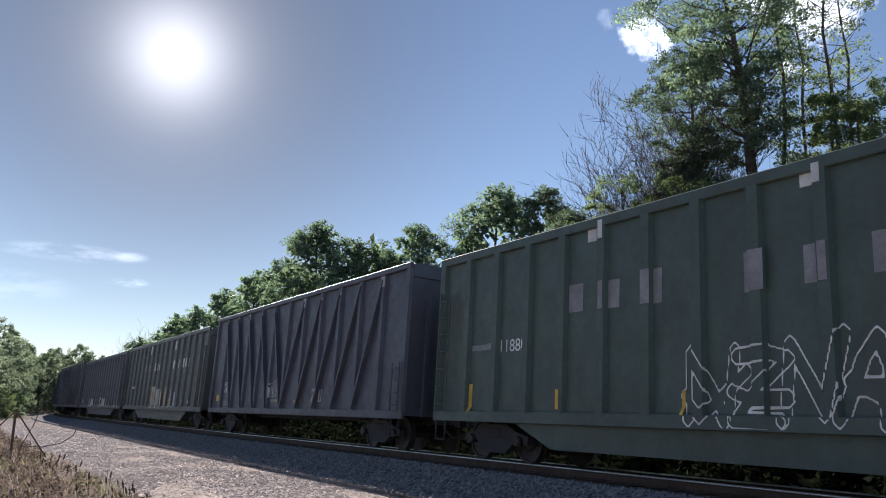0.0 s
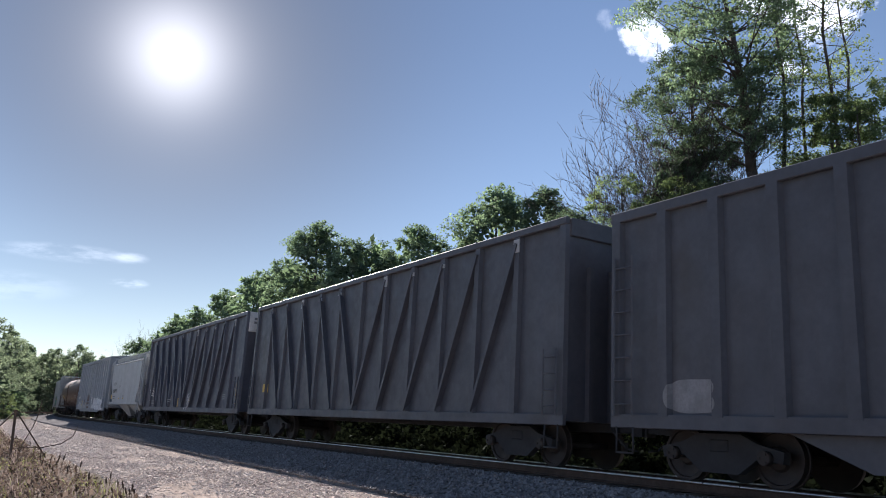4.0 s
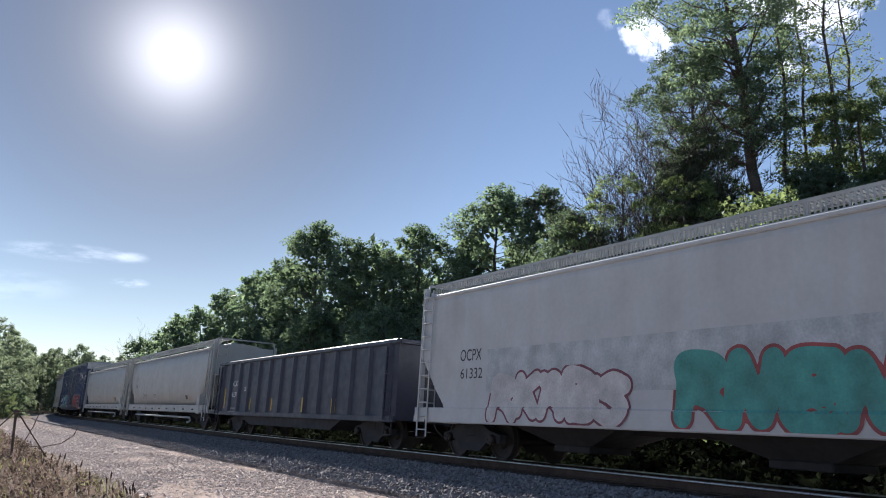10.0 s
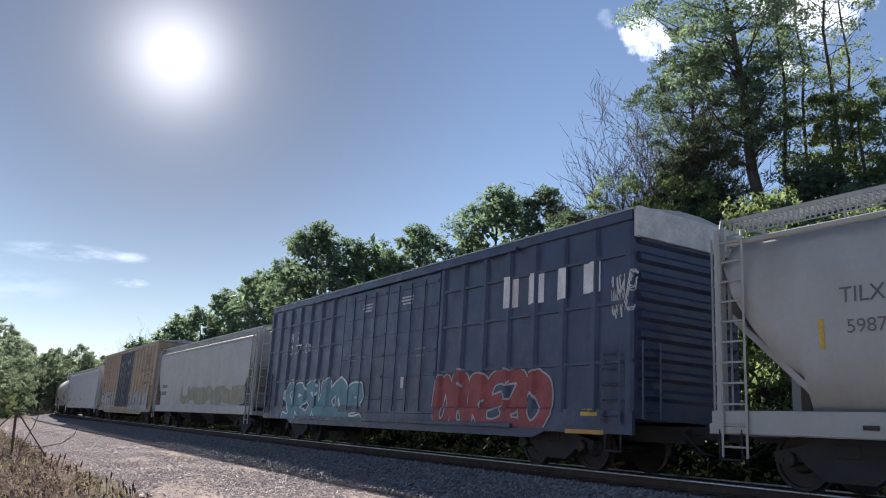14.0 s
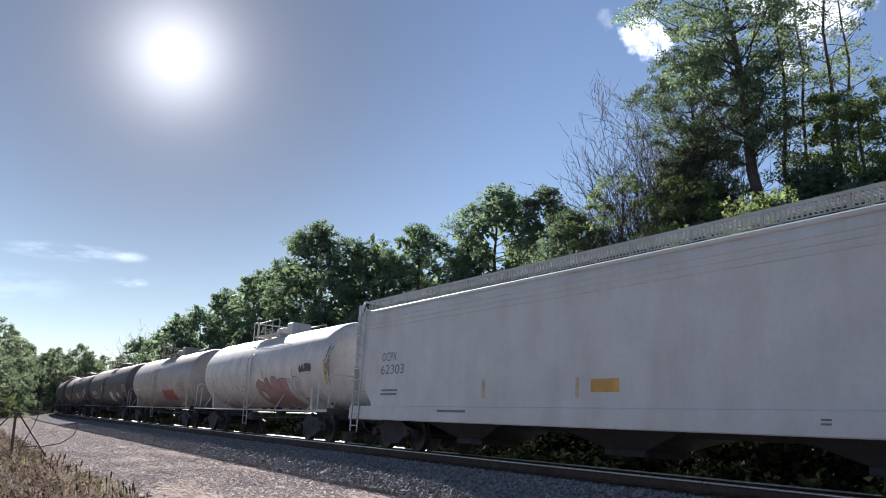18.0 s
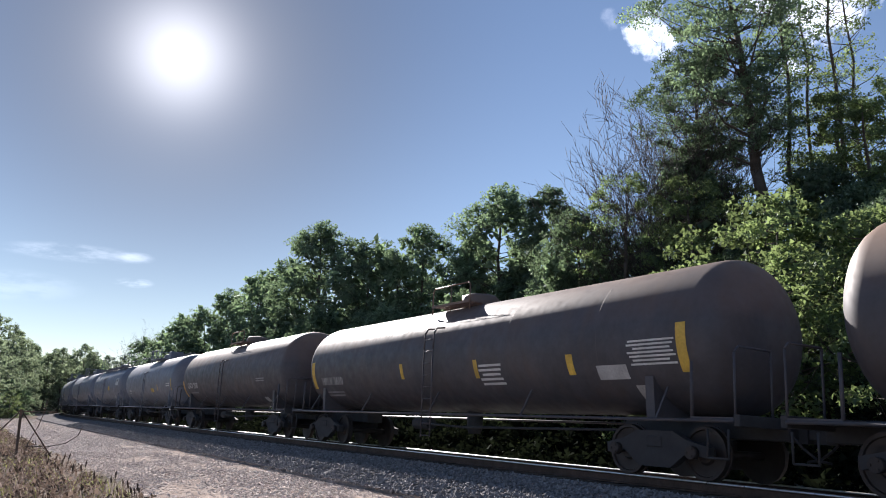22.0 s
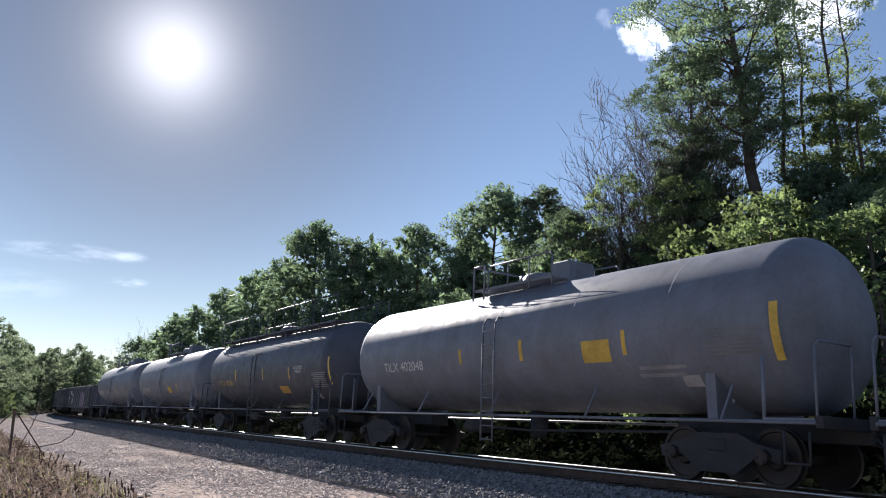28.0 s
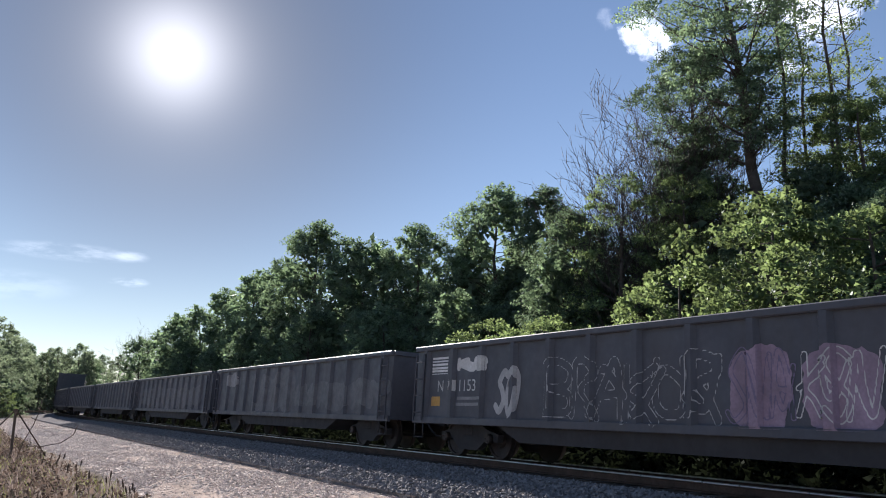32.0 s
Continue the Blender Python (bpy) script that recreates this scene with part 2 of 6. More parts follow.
    def mesh(self, name):
        me = bpy.data.meshes.new(name)
        me.from_pydata(self.v, [], self.f)
        me.polygons.foreach_set("use_smooth", self.smooth)
        me.update()
        return me


def part(name, geo, mat, parent=None, label="", at=None):
    """One mesh object under a thing or a part; geo is a Geo or a mesh to share."""
    me = geo.mesh(name) if isinstance(geo, Geo) else geo
    if not me.materials:
        me.materials.append(MAT[mat] if isinstance(mat, str) else mat)
    ob = new(name, me)
    ob.parent = parent
    if at is not None:
        ob.location = at
    if label:
        ob["label"] = label
    return ob


# ---- the track's line ----
LINE_D, LINE_K, LINE_S, LINE_K2, LINE_END, LEAN = 11.8335, 0.00025, 88.0, 0.0032, 230.0, 2.7466


def line(s):
    """Place (x, y) and heading of the track's centre, s metres along it."""
    if s < 0:
        return LINE_D, s, 0.0
    if s > LINE_END:
        x, y, th = line(LINE_END)
        d = s - LINE_END
        return x + math.sin(th) * d, y + math.cos(th) * d, th
    x, y = LINE_D, 0.0
    k = 64
    for i in range(k):
        u = (i + 0.5) * s / k
        th = LINE_K * u + LINE_K2 * max(u - LINE_S, 0)
        x, y = x + math.sin(th) * s / k, y + math.cos(th) * s / k
    return x, y, LINE_K * s + LINE_K2 * max(s - LINE_S, 0)


def beside(s, lat, z=0.0, lean=True):
    """The world place at s metres along the track, lat metres to its right and z above its rails."""
    x, y, th = line(s)
    e = radians(LEAN) if lean else 0
    l, w = lat * math.cos(e) + z * math.sin(e), z * math.cos(e) - lat * math.sin(e)
    return Vector((x + math.cos(th) * l, y - math.sin(th) * l, w))


# ---- the ground ----
def ground_height(lat, x, y):
    """Height of the ground by its distance from the track, to its right."""
    z = np.interp(lat, (-400, -60, -20, -13, -9.2, -8.2, -4.2, -3.3, 3.2, 5.0, 7, 14, 26, 60, 400),
                  (6.0, 4.0, 0.6, -0.45, -0.5, -0.62, -0.62, -0.72, -0.9, -0.75, -0.3, 1.6, 4.0, 7.0, 9.0))
    far = np.clip((np.hypot(x, y) - 300) / 300, 0, 1)
    return z * (1 - far)


TRACK_PTS = np.array([(*line(s)[:2], line(s)[2]) for s in np.arange(-700, 701, 4.0)])


def lateral(x, y):
    """Signed distance of places from the track's centre line, to its right."""
    x, y = np.atleast_1d(x).astype(float), np.atleast_1d(y).astype(float)
    d2 = (x[:, None] - TRACK_PTS[None, :, 0]) ** 2 + (y[:, None] - TRACK_PTS[None, :, 1]) ** 2
    i = d2.argmin(1)
    px, py, th = TRACK_PTS[i].T
    return (x - px) * np.cos(th) - (y - py) * np.sin(th)


def surface(x, y):
    return ground_height(lateral(x, y), np.asarray(x), np.asarray(y))


def build_ground():
    def steps(lo, mid_lo, mid_hi, hi, fine, n):
        a = -np.geomspace(1, mid_lo - lo + 1, n)[::-1] + 1 + mid_lo
        b = np.geomspace(1, hi - mid_hi + 1, n) - 1 + mid_hi
        return np.concatenate([a[:-1], np.arange(mid_lo, mid_hi, fine), b])

    xs, ys = steps(-3000, -12, 30, 3000, 0.7, 26), steps(-3000, -6, 70, 3000, 1.0, 34)
    gx, gy = np.meshgrid(xs, ys)
    fx, fy = gx.ravel(), gy.ravel()
    lat = lateral(fx, fy)
    z = ground_height(lat, fx, fy)
    rough = np.array([noise.noise((a * 0.9, b * 0.9, 0)) * 0.05 + noise.noise((a * 0.13, b * 0.13, 5)) * 0.10 for a, b in zip(fx, fy)])
    z = z + rough * np.where((lat > -8.6) & (lat < 4), 0.25, 1.0)
    w, h = len(xs), len(ys)
    idx = np.arange(w * h).reshape(h, w)
    faces = np.stack([idx[:-1, :-1], idx[:-1, 1:], idx[1:, 1:], idx[1:, :-1]], -1).reshape(-1, 4)
    me = bpy.data.meshes.new("ground")
    me.from_pydata(np.stack([fx, fy, z], 1).tolist(), [], faces.tolist())
    me.polygons.foreach_set("use_smooth", [True] * len(faces))
    me.materials.append(MAT["soil"])
    tagged(new("ground", me), "dry earth and leaf litter beside the railway", "ground", kind="structure")


def strip(name, lat_z, s0, s1, step, mat, label, category, lean=False, wobble=0.0):
    """A long body along the track: a section of (lat, z) carried from s0 to s1."""
    rings = []
    n = int((s1 - s0) / step)
    for i in range(n + 1):
        s = s0 + (s1 - s0) * i / n
        ring = []
        for j, (a, z) in enumerate(lat_z):
            k = noise.noise((s * 0.35, j * 7.3, 1)) * wobble
            ring.append(tuple(beside(s, a + k, z + k * 0.25, lean)))
        rings.append(ring)
    return tagged(part(name, Geo().loft(rings), mat), label, category, kind="structure")


def build_track():
    strip("road", [(-4.0, -0.9), (-4.0, -0.585), (-5.2, -0.55), (-6.4, -0.575), (-7.4, -0.56), (-8.3, -0.60), (-8.3, -0.9)][::-1], -20, 105, 0.8, "gravel",
          "pale gravel service lane beside the railway", "road", wobble=0.09)
    strip("ballast", [(-3.9, -1.0), (-3.7, -0.66), (-1.75, -0.24), (1.75, -0.24), (3.4, -0.27), (5.3, -0.14), (5.7, -1.2)][::-1], -30, 240, 0.8, "ballast",
          "bed of grey crushed stone under the track", "ballast", lean=True, wobble=0.10)
    track = tagged(new("track"), "single railway track of steel rails on dark ties", "track", kind="structure")
    for lat in (-0.755, 0.755):
        prof = [(-0.07, -0.185), (0.07, -0.185), (0.07, -0.17), (0.012, -0.15), (0.012, -0.05), (0.036, -0.04), (0.034, -0.01), (-0.034, -0.01), (-0.036, -0.04), (-0.012, -0.05), (-0.012, -0.15), (-0.07, -0.17)]
        top = [(-0.0375, -0.03), (0.0375, -0.03), (0.037, -0.013), (0.03, -0.004), (0.015, 0.0), (-0.015, 0.0), (-0.03, -0.004), (-0.037, -0.013)]
        for name, pf, mat in (("rail", prof, "rail_side"), ("rail_head", top, "rail_top")):
            g = Geo()
            g.loft([[tuple(beside(s, lat + a, z)) for a, z in pf] for s in np.arange(-60, 260, 2.0)], smooth=name == "rail_head")
            ob = part(name, g, mat, rail if name == "rail_head" else track, "polished running surface" if name == "rail_head" else "")
            rail = ob
    tie = Geo().box(-1.28, 1.28, -0.115, 0.115, -0.36, -0.19, 0.012).mesh("tie")
    for i in range(300):
        s = -12 + i * 0.53
        x, y, th = line(s)
        ob = part("tie", tie, "tie", track)
        ob.matrix_basis = pose(x, y, 0, 0, LEAN, -math.degrees(th) + random.uniform(-0.6, 0.6))


build_ground()
build_track()


# ---- trees ----
def leaf_mesh(name, centres, radii, per, size, rng, mat, flat=0.75, corners=4):
    """Many small leaves in clumps: each a folded blade of four corners."""
    n = len(centres) * per
    c = np.repeat(centres, per, 0)
    r = np.repeat(radii, per)[:, None]
    d = rng.normal(size=(n, 3))
    d /= np.linalg.norm(d, axis=1)[:, None]
    p = c + d * r * (rng.random((n, 1)) ** 0.45) * np.array([1, 1, flat])
    a = rng.normal(size=(n, 3)) + d * 0.6 + np.array([0, 0, -0.3])
    a /= np.linalg.norm(a, axis=1)[:, None]
    b = np.cross(a, rng.normal(size=(n, 3)) * 0.6 + np.array([0, 0, 1.0]))
    b /= np.linalg.norm(b, axis=1)[:, None] + 1e-6
    k = size * rng.uniform(0.6, 1.3, (n, 1))
    if corners == 4:
        a, b = a * k, b * k * 0.27
        v = np.stack([p, p + a * 0.5 + b, p + a, p + a * 0.5 - b], 1).reshape(-1, 3)
    else:
        a, b = a * k, b * k * 0.4
        v = np.stack([p, p + a + b, p + a * 0.9 - b], 1).reshape(-1, 3)
    me = bpy.data.meshes.new(name)
    me.vertices.add(n * corners)
    me.vertices.foreach_set("co", v.ravel())
    me.loops.add(n * corners)
    me.loops.foreach_set("vertex_index", np.arange(n * corners))
    me.polygons.add(n)
    me.polygons.foreach_set("loop_start", np.arange(0, n * corners, corners))
    me.update(calc_edges=True)
    me.materials.append(MAT[mat])
    return me


def envelope(u, belly):
    """How wide a crown is at u of its height, widest at belly."""
    return 0.5 + 0.5 * math.sin(math.pi / 2 * u / belly) if u < belly else math.sqrt(max(1 - ((u - belly) / (1 - belly)) ** 2, 0.0))


def make_tree(name, label, seed, height, spread, start, lobes, sub, lobe_r, per, size, trunk_r, bend, mat="leaf", belly=0.45, hollow=0.5, flat=0.6, corners=3, core=0, gaps=0.0):
    """A tree whose crown is built of lobes at the ends of its limbs, each a heap of leafy clumps."""
    rng = random.Random(seed)
    g, clumps, radii, cores = Geo(), [], [], []
    trunk, p, steps = [], Vector((0, 0, -0.4)), 10
    for i in range(steps + 1):
        u = i / steps
        trunk.append((p.copy(), trunk_r * (1 - u) ** 0.8 + 0.015 + (0.3 * trunk_r if i == 0 else 0)))
        p = p + Vector((bend * (0.4 + u) + rng.uniform(-0.1, 0.1), rng.uniform(-0.1, 0.1), 1.0)) * (height * 0.93 + 0.4) / steps
    for (a, ra), (b, rb) in zip(trunk, trunk[1:]):
        g.rod(a, b, ra, rb, n=7)

    def along(z):
        k = min(max((z + 0.4) / (height * 0.93 + 0.4), 0), 0.999) * steps
        return trunk[int(k)][0].lerp(trunk[int(k) + 1][0], k - int(k)), trunk[int(k)][1]

    for i in range(lobes):
        u = ((i + rng.random()) / lobes) ** 0.85
        r = lobe_r * rng.uniform(0.65, 1.3) * (1.0 if u < 0.8 else 0.8)
        z = height * (start + (1 - start) * u) - r * flat * 0.9
        turn = i * 2.4 + rng.uniform(-0.5, 0.5)
        out = spread * envelope(u, belly) * rng.uniform(hollow, 1.0)
        mid, _ = along(z)
        tip = Vector((mid.x + math.cos(turn) * out, mid.y + math.sin(turn) * out, z))
        root, rr = along(max(z - out * rng.uniform(0.35, 0.8), height * start * 0.7))
        knee = root.lerp(tip, 0.55) + Vector((rng.uniform(-0.15, 0.15), rng.uniform(-0.15, 0.15), -0.1 * out))
        k = max(min(rr * 0.3, 0.012 + 0.016 * out), 0.012)
        g.rod(root, knee, k, k * 0.65, n=5).rod(knee, tip, k * 0.65, k * 0.25, n=4)
        if rng.random() < gaps:
            for _ in range(4):
                g.rod(tip, tip + Vector((rng.uniform(-1, 1), rng.uniform(-1, 1), rng.uniform(0.2, 1))).normalized() * r * 1.3, k * 0.25, 0.004, n=3)
            continue
        cores.append(tuple(tip))
        for j in range(sub):
            a, h = rng.uniform(0, math.tau), rng.uniform(-0.55, 1.0)
            q = math.sqrt(max(1 - h * h, 0.05))
            c = tip + Vector((math.cos(a) * q, math.sin(a) * q, h * flat)) * r * rng.uniform(0.55, 1.0)
            clumps.append(tuple(c)), radii.append(r * rng.uniform(0.3, 0.55))
            if j % 2 == 0:
                g.rod(tip, c, k * 0.28, 0.004, n=3)
    nrng = np.random.default_rng(seed)
    tree = tagged(new(name), label, "tree" if name != "bush" else "bush")
    part("trunk", g, "bark", tree)
    part("crown", leaf_mesh("crown", np.array(clumps), np.array(radii), per, size, nrng, mat, flat, corners), mat, tree)
    if core:
        c = np.array(cores) * (0.8, 0.8, 0.97)
        tagged(part("inner_leaves", leaf_mesh("inner_leaves", c, np.full(len(c), lobe_r * 0.6), core, size * 3.2, nrng, mat, flat, 3), mat, tree), kind="stuff")
    return tree


def dead_tree(name, label, seed, height, stems, reach):
    """A bare tree: a few stems that fork again and again into long rising arcs and fine twigs."""
    rng = random.Random(seed)
    g, twig = Geo(), Geo()

    def arc(a, way, length, r, depth):
        seg = 5 if depth < 2 else 3
        b = a
        for i in range(seg):
            way = (way + Vector((rng.uniform(-0.1, 0.1), rng.uniform(-0.1, 0.1), 0.09))).normalized()
            c = b + way * length / seg
            q0, q1 = r * (1 - 0.75 * i / seg), r * (1 - 0.75 * (i + 1) / seg)
            (g if depth < 2 else twig).rod(b, c, q0, q1, n=5 if depth < 2 else 3)
            for _ in range(2 if depth == 0 else 1) if depth < 4 and (i > 0 or depth > 0) else ():
                side = way.cross(Vector((rng.uniform(-1, 1), rng.uniform(-1, 1), rng.uniform(-1, 1)))).normalized()
                arc(c, (way + side * rng.uniform(0.45, 0.8)).normalized(), length * rng.uniform(0.38, 0.62), max(q1 * 0.64, 0.012), depth + 1)
            b = c

    for k in range(stems):
        a = k * math.tau / stems + rng.uniform(-0.4, 0.4)
        arc(Vector((0.1 * math.cos(a), 0.1 * math.sin(a), -0.3)), Vector((reach * math.cos(a), reach * math.sin(a), 1)).normalized(), height * rng.uniform(0.75, 1.0), 0.075, 0)
    tree = tagged(new(name), label, "tree")
    part("trunk", g, "dead_wood", tree)
    tagged(part("twig", twig, "dead_wood", tree), kind="stuff")
    return tree


DENSE = dict(name="tree", height=10, trunk_r=0.15)
TREE_KINDS = {
    "tall": dict(name="tree", label="tall leafy tree with an open crown above the railway", seed=3, height=10, spread=1.8, start=0.5, lobes=78, sub=8, lobe_r=0.5, per=56, size=0.072, trunk_r=0.17, bend=-0.06, belly=0.6, hollow=0.3, flat=0.42, corners=4, gaps=0.08),
    "round_near": dict(label="broad dense green tree at the wood's edge", seed=11, spread=3.0, start=0.14, lobes=58, sub=9, lobe_r=0.72, per=30, size=0.125, bend=0.02, core=26, gaps=0.03, **DENSE),
    "oval_near": dict(label="dense green tree in the wood beside the track", seed=23, spread=2.4, start=0.1, lobes=54, sub=9, lobe_r=0.66, per=30, size=0.12, bend=0.03, belly=0.38, core=26, gaps=0.04, **DENSE),
    "round": dict(label="broad dense green tree in the wood", seed=12, spread=3.0, start=0.12, lobes=44, sub=8, lobe_r=0.78, per=15, size=0.19, bend=0.02, core=16, **DENSE),
    "oval": dict(label="green tree in the wood beside the track", seed=25, spread=2.4, start=0.1, lobes=42, sub=8, lobe_r=0.72, per=15, size=0.18, bend=0.03, belly=0.38, core=16, **DENSE),
    "edge": dict(label="leafy tree at the wood's edge, sunlit look put into its leaf colour", seed=77, spread=2.5, start=0.2, lobes=46, sub=8, lobe_r=0.62, per=40, size=0.088, bend=0.03, mat="leaf_light_lit", hollow=0.4, flat=0.5, gaps=0.05, **DENSE),
    "far_round": dict(label="broad green tree down the valley, leaves paled for haze", seed=83, spread=3.2, start=0.06, lobes=44, sub=8, lobe_r=0.8, per=30, size=0.14, bend=0.02, mat="leaf_hazed", belly=0.35, core=14, **DENSE),
    "thin": dict(name="tree", label="slender sparse tree with light foliage", seed=31, height=10, spread=0.85, start=0.4, lobes=34, sub=6, lobe_r=0.36, per=18, size=0.065, trunk_r=0.045, bend=0.03, mat="leaf_light_lit", hollow=0.3, flat=0.5, corners=4, gaps=0.35),
    "dead": dict(name="dead_tree", label="bare dead tree with fine grey twigs", seed=41, height=8.5, stems=4, reach=0.2),
    "bush": dict(name="bush", label="bright green bush at the foot of the wood", seed=53, height=4, spread=1.9, start=0.08, lobes=34, sub=7, lobe_r=0.42, per=34, size=0.08, trunk_r=0.05, bend=0.03, mat="leaf_light_lit", belly=0.35),
    "scrub": dict(name="bush", label="dense dark green scrub under the trees", seed=67, height=5, spread=2.6, start=0.04, lobes=30, sub=7, lobe_r=0.62, per=14, size=0.19, trunk_r=0.07, bend=0.03, belly=0.3, core=14),
}
TREES, TREE_TOP, FRESH = {}, {}, set()


def plant(kind, x, y, top, turn=None, group="trees of the wood", tilt=0.0):
    """A tree whose top stands at that height over the rails; tilt leans it, in degrees, towards the lane."""
    z = float(surface([x], [y])[0]) - 0.05
    spec = TREE_KINDS[kind]
    if kind not in TREES:
        TREES[kind] = (dead_tree if kind == "dead" else make_tree)(**spec)
        FRESH.add(kind)
        TREE_TOP[kind] = max(np.percentile([v.co.z for v in o.data.vertices], 99.7) for o in TREES[kind].children)
    k = (top - z) / TREE_TOP[kind]
    turn = random.uniform(0, 360) if turn is None else turn
    m = Matrix.Translation((x, y, z)) @ Matrix.Rotation(radians(-tilt), 4, Vector((math.sin(radians(YAW)), math.cos(radians(YAW)), 0))) @ pose(0, 0, 0, 0, 0, turn) @ Matrix.Diagonal((k, k, k, 1))
    if kind in FRESH:
        FRESH.discard(kind)
        ob = TREES[kind]
        ob.matrix_basis = m
        return tagged(ob, group=group)
    keep = TREES[kind].scale.copy()
    TREES[kind].scale = (1, 1, 1)
    ob = copy_thing(TREES[kind], m)
    TREES[kind].scale = keep
    return ob


# the trees that stand out against the sky: kind, x, y, height of the top
for args in (("tall", 27.95, 18.1, 22.0, -53, "trees of the wood", 4.5), ("dead", 26.4, 22.9, 16.8, -50), ("dead", 25.5, 23.5, 14.6, -20), ("tall", 26.9, 22.6, 17.2, 100), ("dead", 27.3, 22.2, 17.6, 60), ("dead", 24.9, 24.1, 12.8, 150), ("dead", 25.8, 23.4, 13.6, 220), ("thin", 28.5, 18.4, 22.0, 0), ("thin", 29.0, 17.0, 21.5, 90), ("thin", 30.0, 16.4, 20.0, 200), ("thin", 29.5, 17.9, 20.5, 250),
             ("round_near", 28.8, 39.2, 15.3, 0), ("round_near", 26.8, 62.8, 17.3, 60), ("oval_near", 28.1, 48.1, 14.4, 30), ("oval_near", 29.0, 34.5, 14.2, 80),
             ("round", 27.5, 55.0, 14.3, 140), ("round", 30.0, 88.0, 16.0, 200), ("oval", 28.0, 94.0, 15.2, 0), ("round", 26.0, 104.0, 12.6, 40), ("round", 28.5, 140.0, 12.2, 90),
             ("oval", 27.5, 81.0, 15.5, 10), ("round", 29.0, 74.0, 15.5, 70), ("round", 27.0, 118.0, 11.6, 10), ("dead", 30.0, 150.0, 15.5, 0),
             ("round", 29.0, 52.5, 13.0, 15), ("oval", 28.0, 57.5, 13.6, 95), ("round", 27.0, 98.5, 13.2, 25), ("round", 27.5, 110.0, 12.2, 65), ("round_near", 29.5, 43.0, 12.6, 215), ("edge", 24.2, 19.9, 10.4, 33), ("edge", 28.8, 16.4, 13.6, 70), ("edge", 27.8, 14.6, 13.2, 10), ("edge", 26.8, 21.0, 11.0, 200), ("edge", 23.4, 23.2, 11.2, 260), ("oval_near", 26.6, 21.8, 12.6, 120), ("round_near", 24.0, 26.5, 10.3, 160),
             ("edge", 30.9, 17.4, 14.6, 40), ("edge", 30.2, 14.8, 14.0, 75), ("oval_near", 26.0, 16.2, 10.2, 300), ("round_near", 25.0, 14.0, 8.8, 20), ("oval_near", 31.0, 12.6, 13.4, 190)):
    plant(*args)
# the wood behind and the scrub at its edge
rnd = random.Random(5)
for i in range(34):
    y = 4 + i * 4.3 + rnd.uniform(-1, 1)
    s_lat = rnd.uniform(10.0, 12.5)
    x, yy, th = line(max(y, 0))
    plant(rnd.choice(("oval", "round")) + ("_near" if y < 34 else ""), x + s_lat + 0.02 * y, y, rnd.uniform(7.0, 9.0))
for i in range(30):
    y = 6 + i * 4.0 + rnd.uniform(-1, 1)
    x, yy, th = line(max(y, 0))
    plant(rnd.choice(("oval", "round", "round")), x + rnd.uniform(14.5, 17.5) + 0.02 * y, y, rnd.uniform(8.5, 10.5) - 0.01 * y)
for i in range(26):
    y = 8 + i * 4.6 + rnd.uniform(-1, 1)
    x, yy, th = line(max(y, 0))
    plant(rnd.choice(("oval", "round")), x + rnd.uniform(18.5, 22.0) + 0.02 * y, y, rnd.uniform(9.5, 12.0) if 30 < y else rnd.uniform(8.5, 10.5))
for args in (("bush", 17.9, 12.4, 6.3, 0), ("bush", 18.2, 15.3, 5.4, 90), ("bush", 18.6, 10.0, 6.0, 200), ("bush", 17.8, 21.3, 4.4, 40), ("bush", 18.4, 24.0, 4.2, 300), ("bush", 19.5, 18.3, 5.0, 150), ("bush", 19.5, 13.5, 7.4, 20), ("bush", 20.0, 27.5, 5.0, 70)):
    plant(*args, group="scrub along the track")
for i in range(38):
    y = 3 + i * 2.6 + rnd.uniform(-0.8, 0.8)
    x, yy, th = line(max(y, 0))
    plant("scrub", x + rnd.uniform(7.2, 8.2), y, rnd.uniform(2.0, 3.2), group="scrub along the track")
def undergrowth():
    """Rank weeds and brambles in the ditch beyond the track, taller away from the rails; near-black leaves carry the
    shade under the cars.
    """
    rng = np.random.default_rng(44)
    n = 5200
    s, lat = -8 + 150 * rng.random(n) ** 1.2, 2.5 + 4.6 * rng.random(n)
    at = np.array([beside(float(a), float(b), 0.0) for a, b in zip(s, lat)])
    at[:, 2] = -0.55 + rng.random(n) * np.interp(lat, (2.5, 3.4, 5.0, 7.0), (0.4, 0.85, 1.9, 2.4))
    tagged(new("undergrowth", leaf_mesh("undergrowth", at, rng.uniform(0.16, 0.4, n), 26, 0.2, rng, "undergrowth", 0.8, 3)), "rank weeds and brambles in the ditch beyond the track, near-black to stand for shade", "weeds", kind="stuff")


undergrowth()
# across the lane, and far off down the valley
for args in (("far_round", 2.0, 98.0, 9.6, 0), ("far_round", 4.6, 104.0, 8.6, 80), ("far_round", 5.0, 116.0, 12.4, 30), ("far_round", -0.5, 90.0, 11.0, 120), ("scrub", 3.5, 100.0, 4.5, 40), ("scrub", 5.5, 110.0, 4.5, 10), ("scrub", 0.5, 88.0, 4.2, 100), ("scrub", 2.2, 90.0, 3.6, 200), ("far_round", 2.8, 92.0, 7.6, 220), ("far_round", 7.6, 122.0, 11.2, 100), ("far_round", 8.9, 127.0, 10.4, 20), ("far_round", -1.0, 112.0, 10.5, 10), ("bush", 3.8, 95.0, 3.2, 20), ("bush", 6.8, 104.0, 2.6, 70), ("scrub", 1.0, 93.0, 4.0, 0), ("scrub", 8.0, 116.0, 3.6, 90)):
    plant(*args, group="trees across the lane")
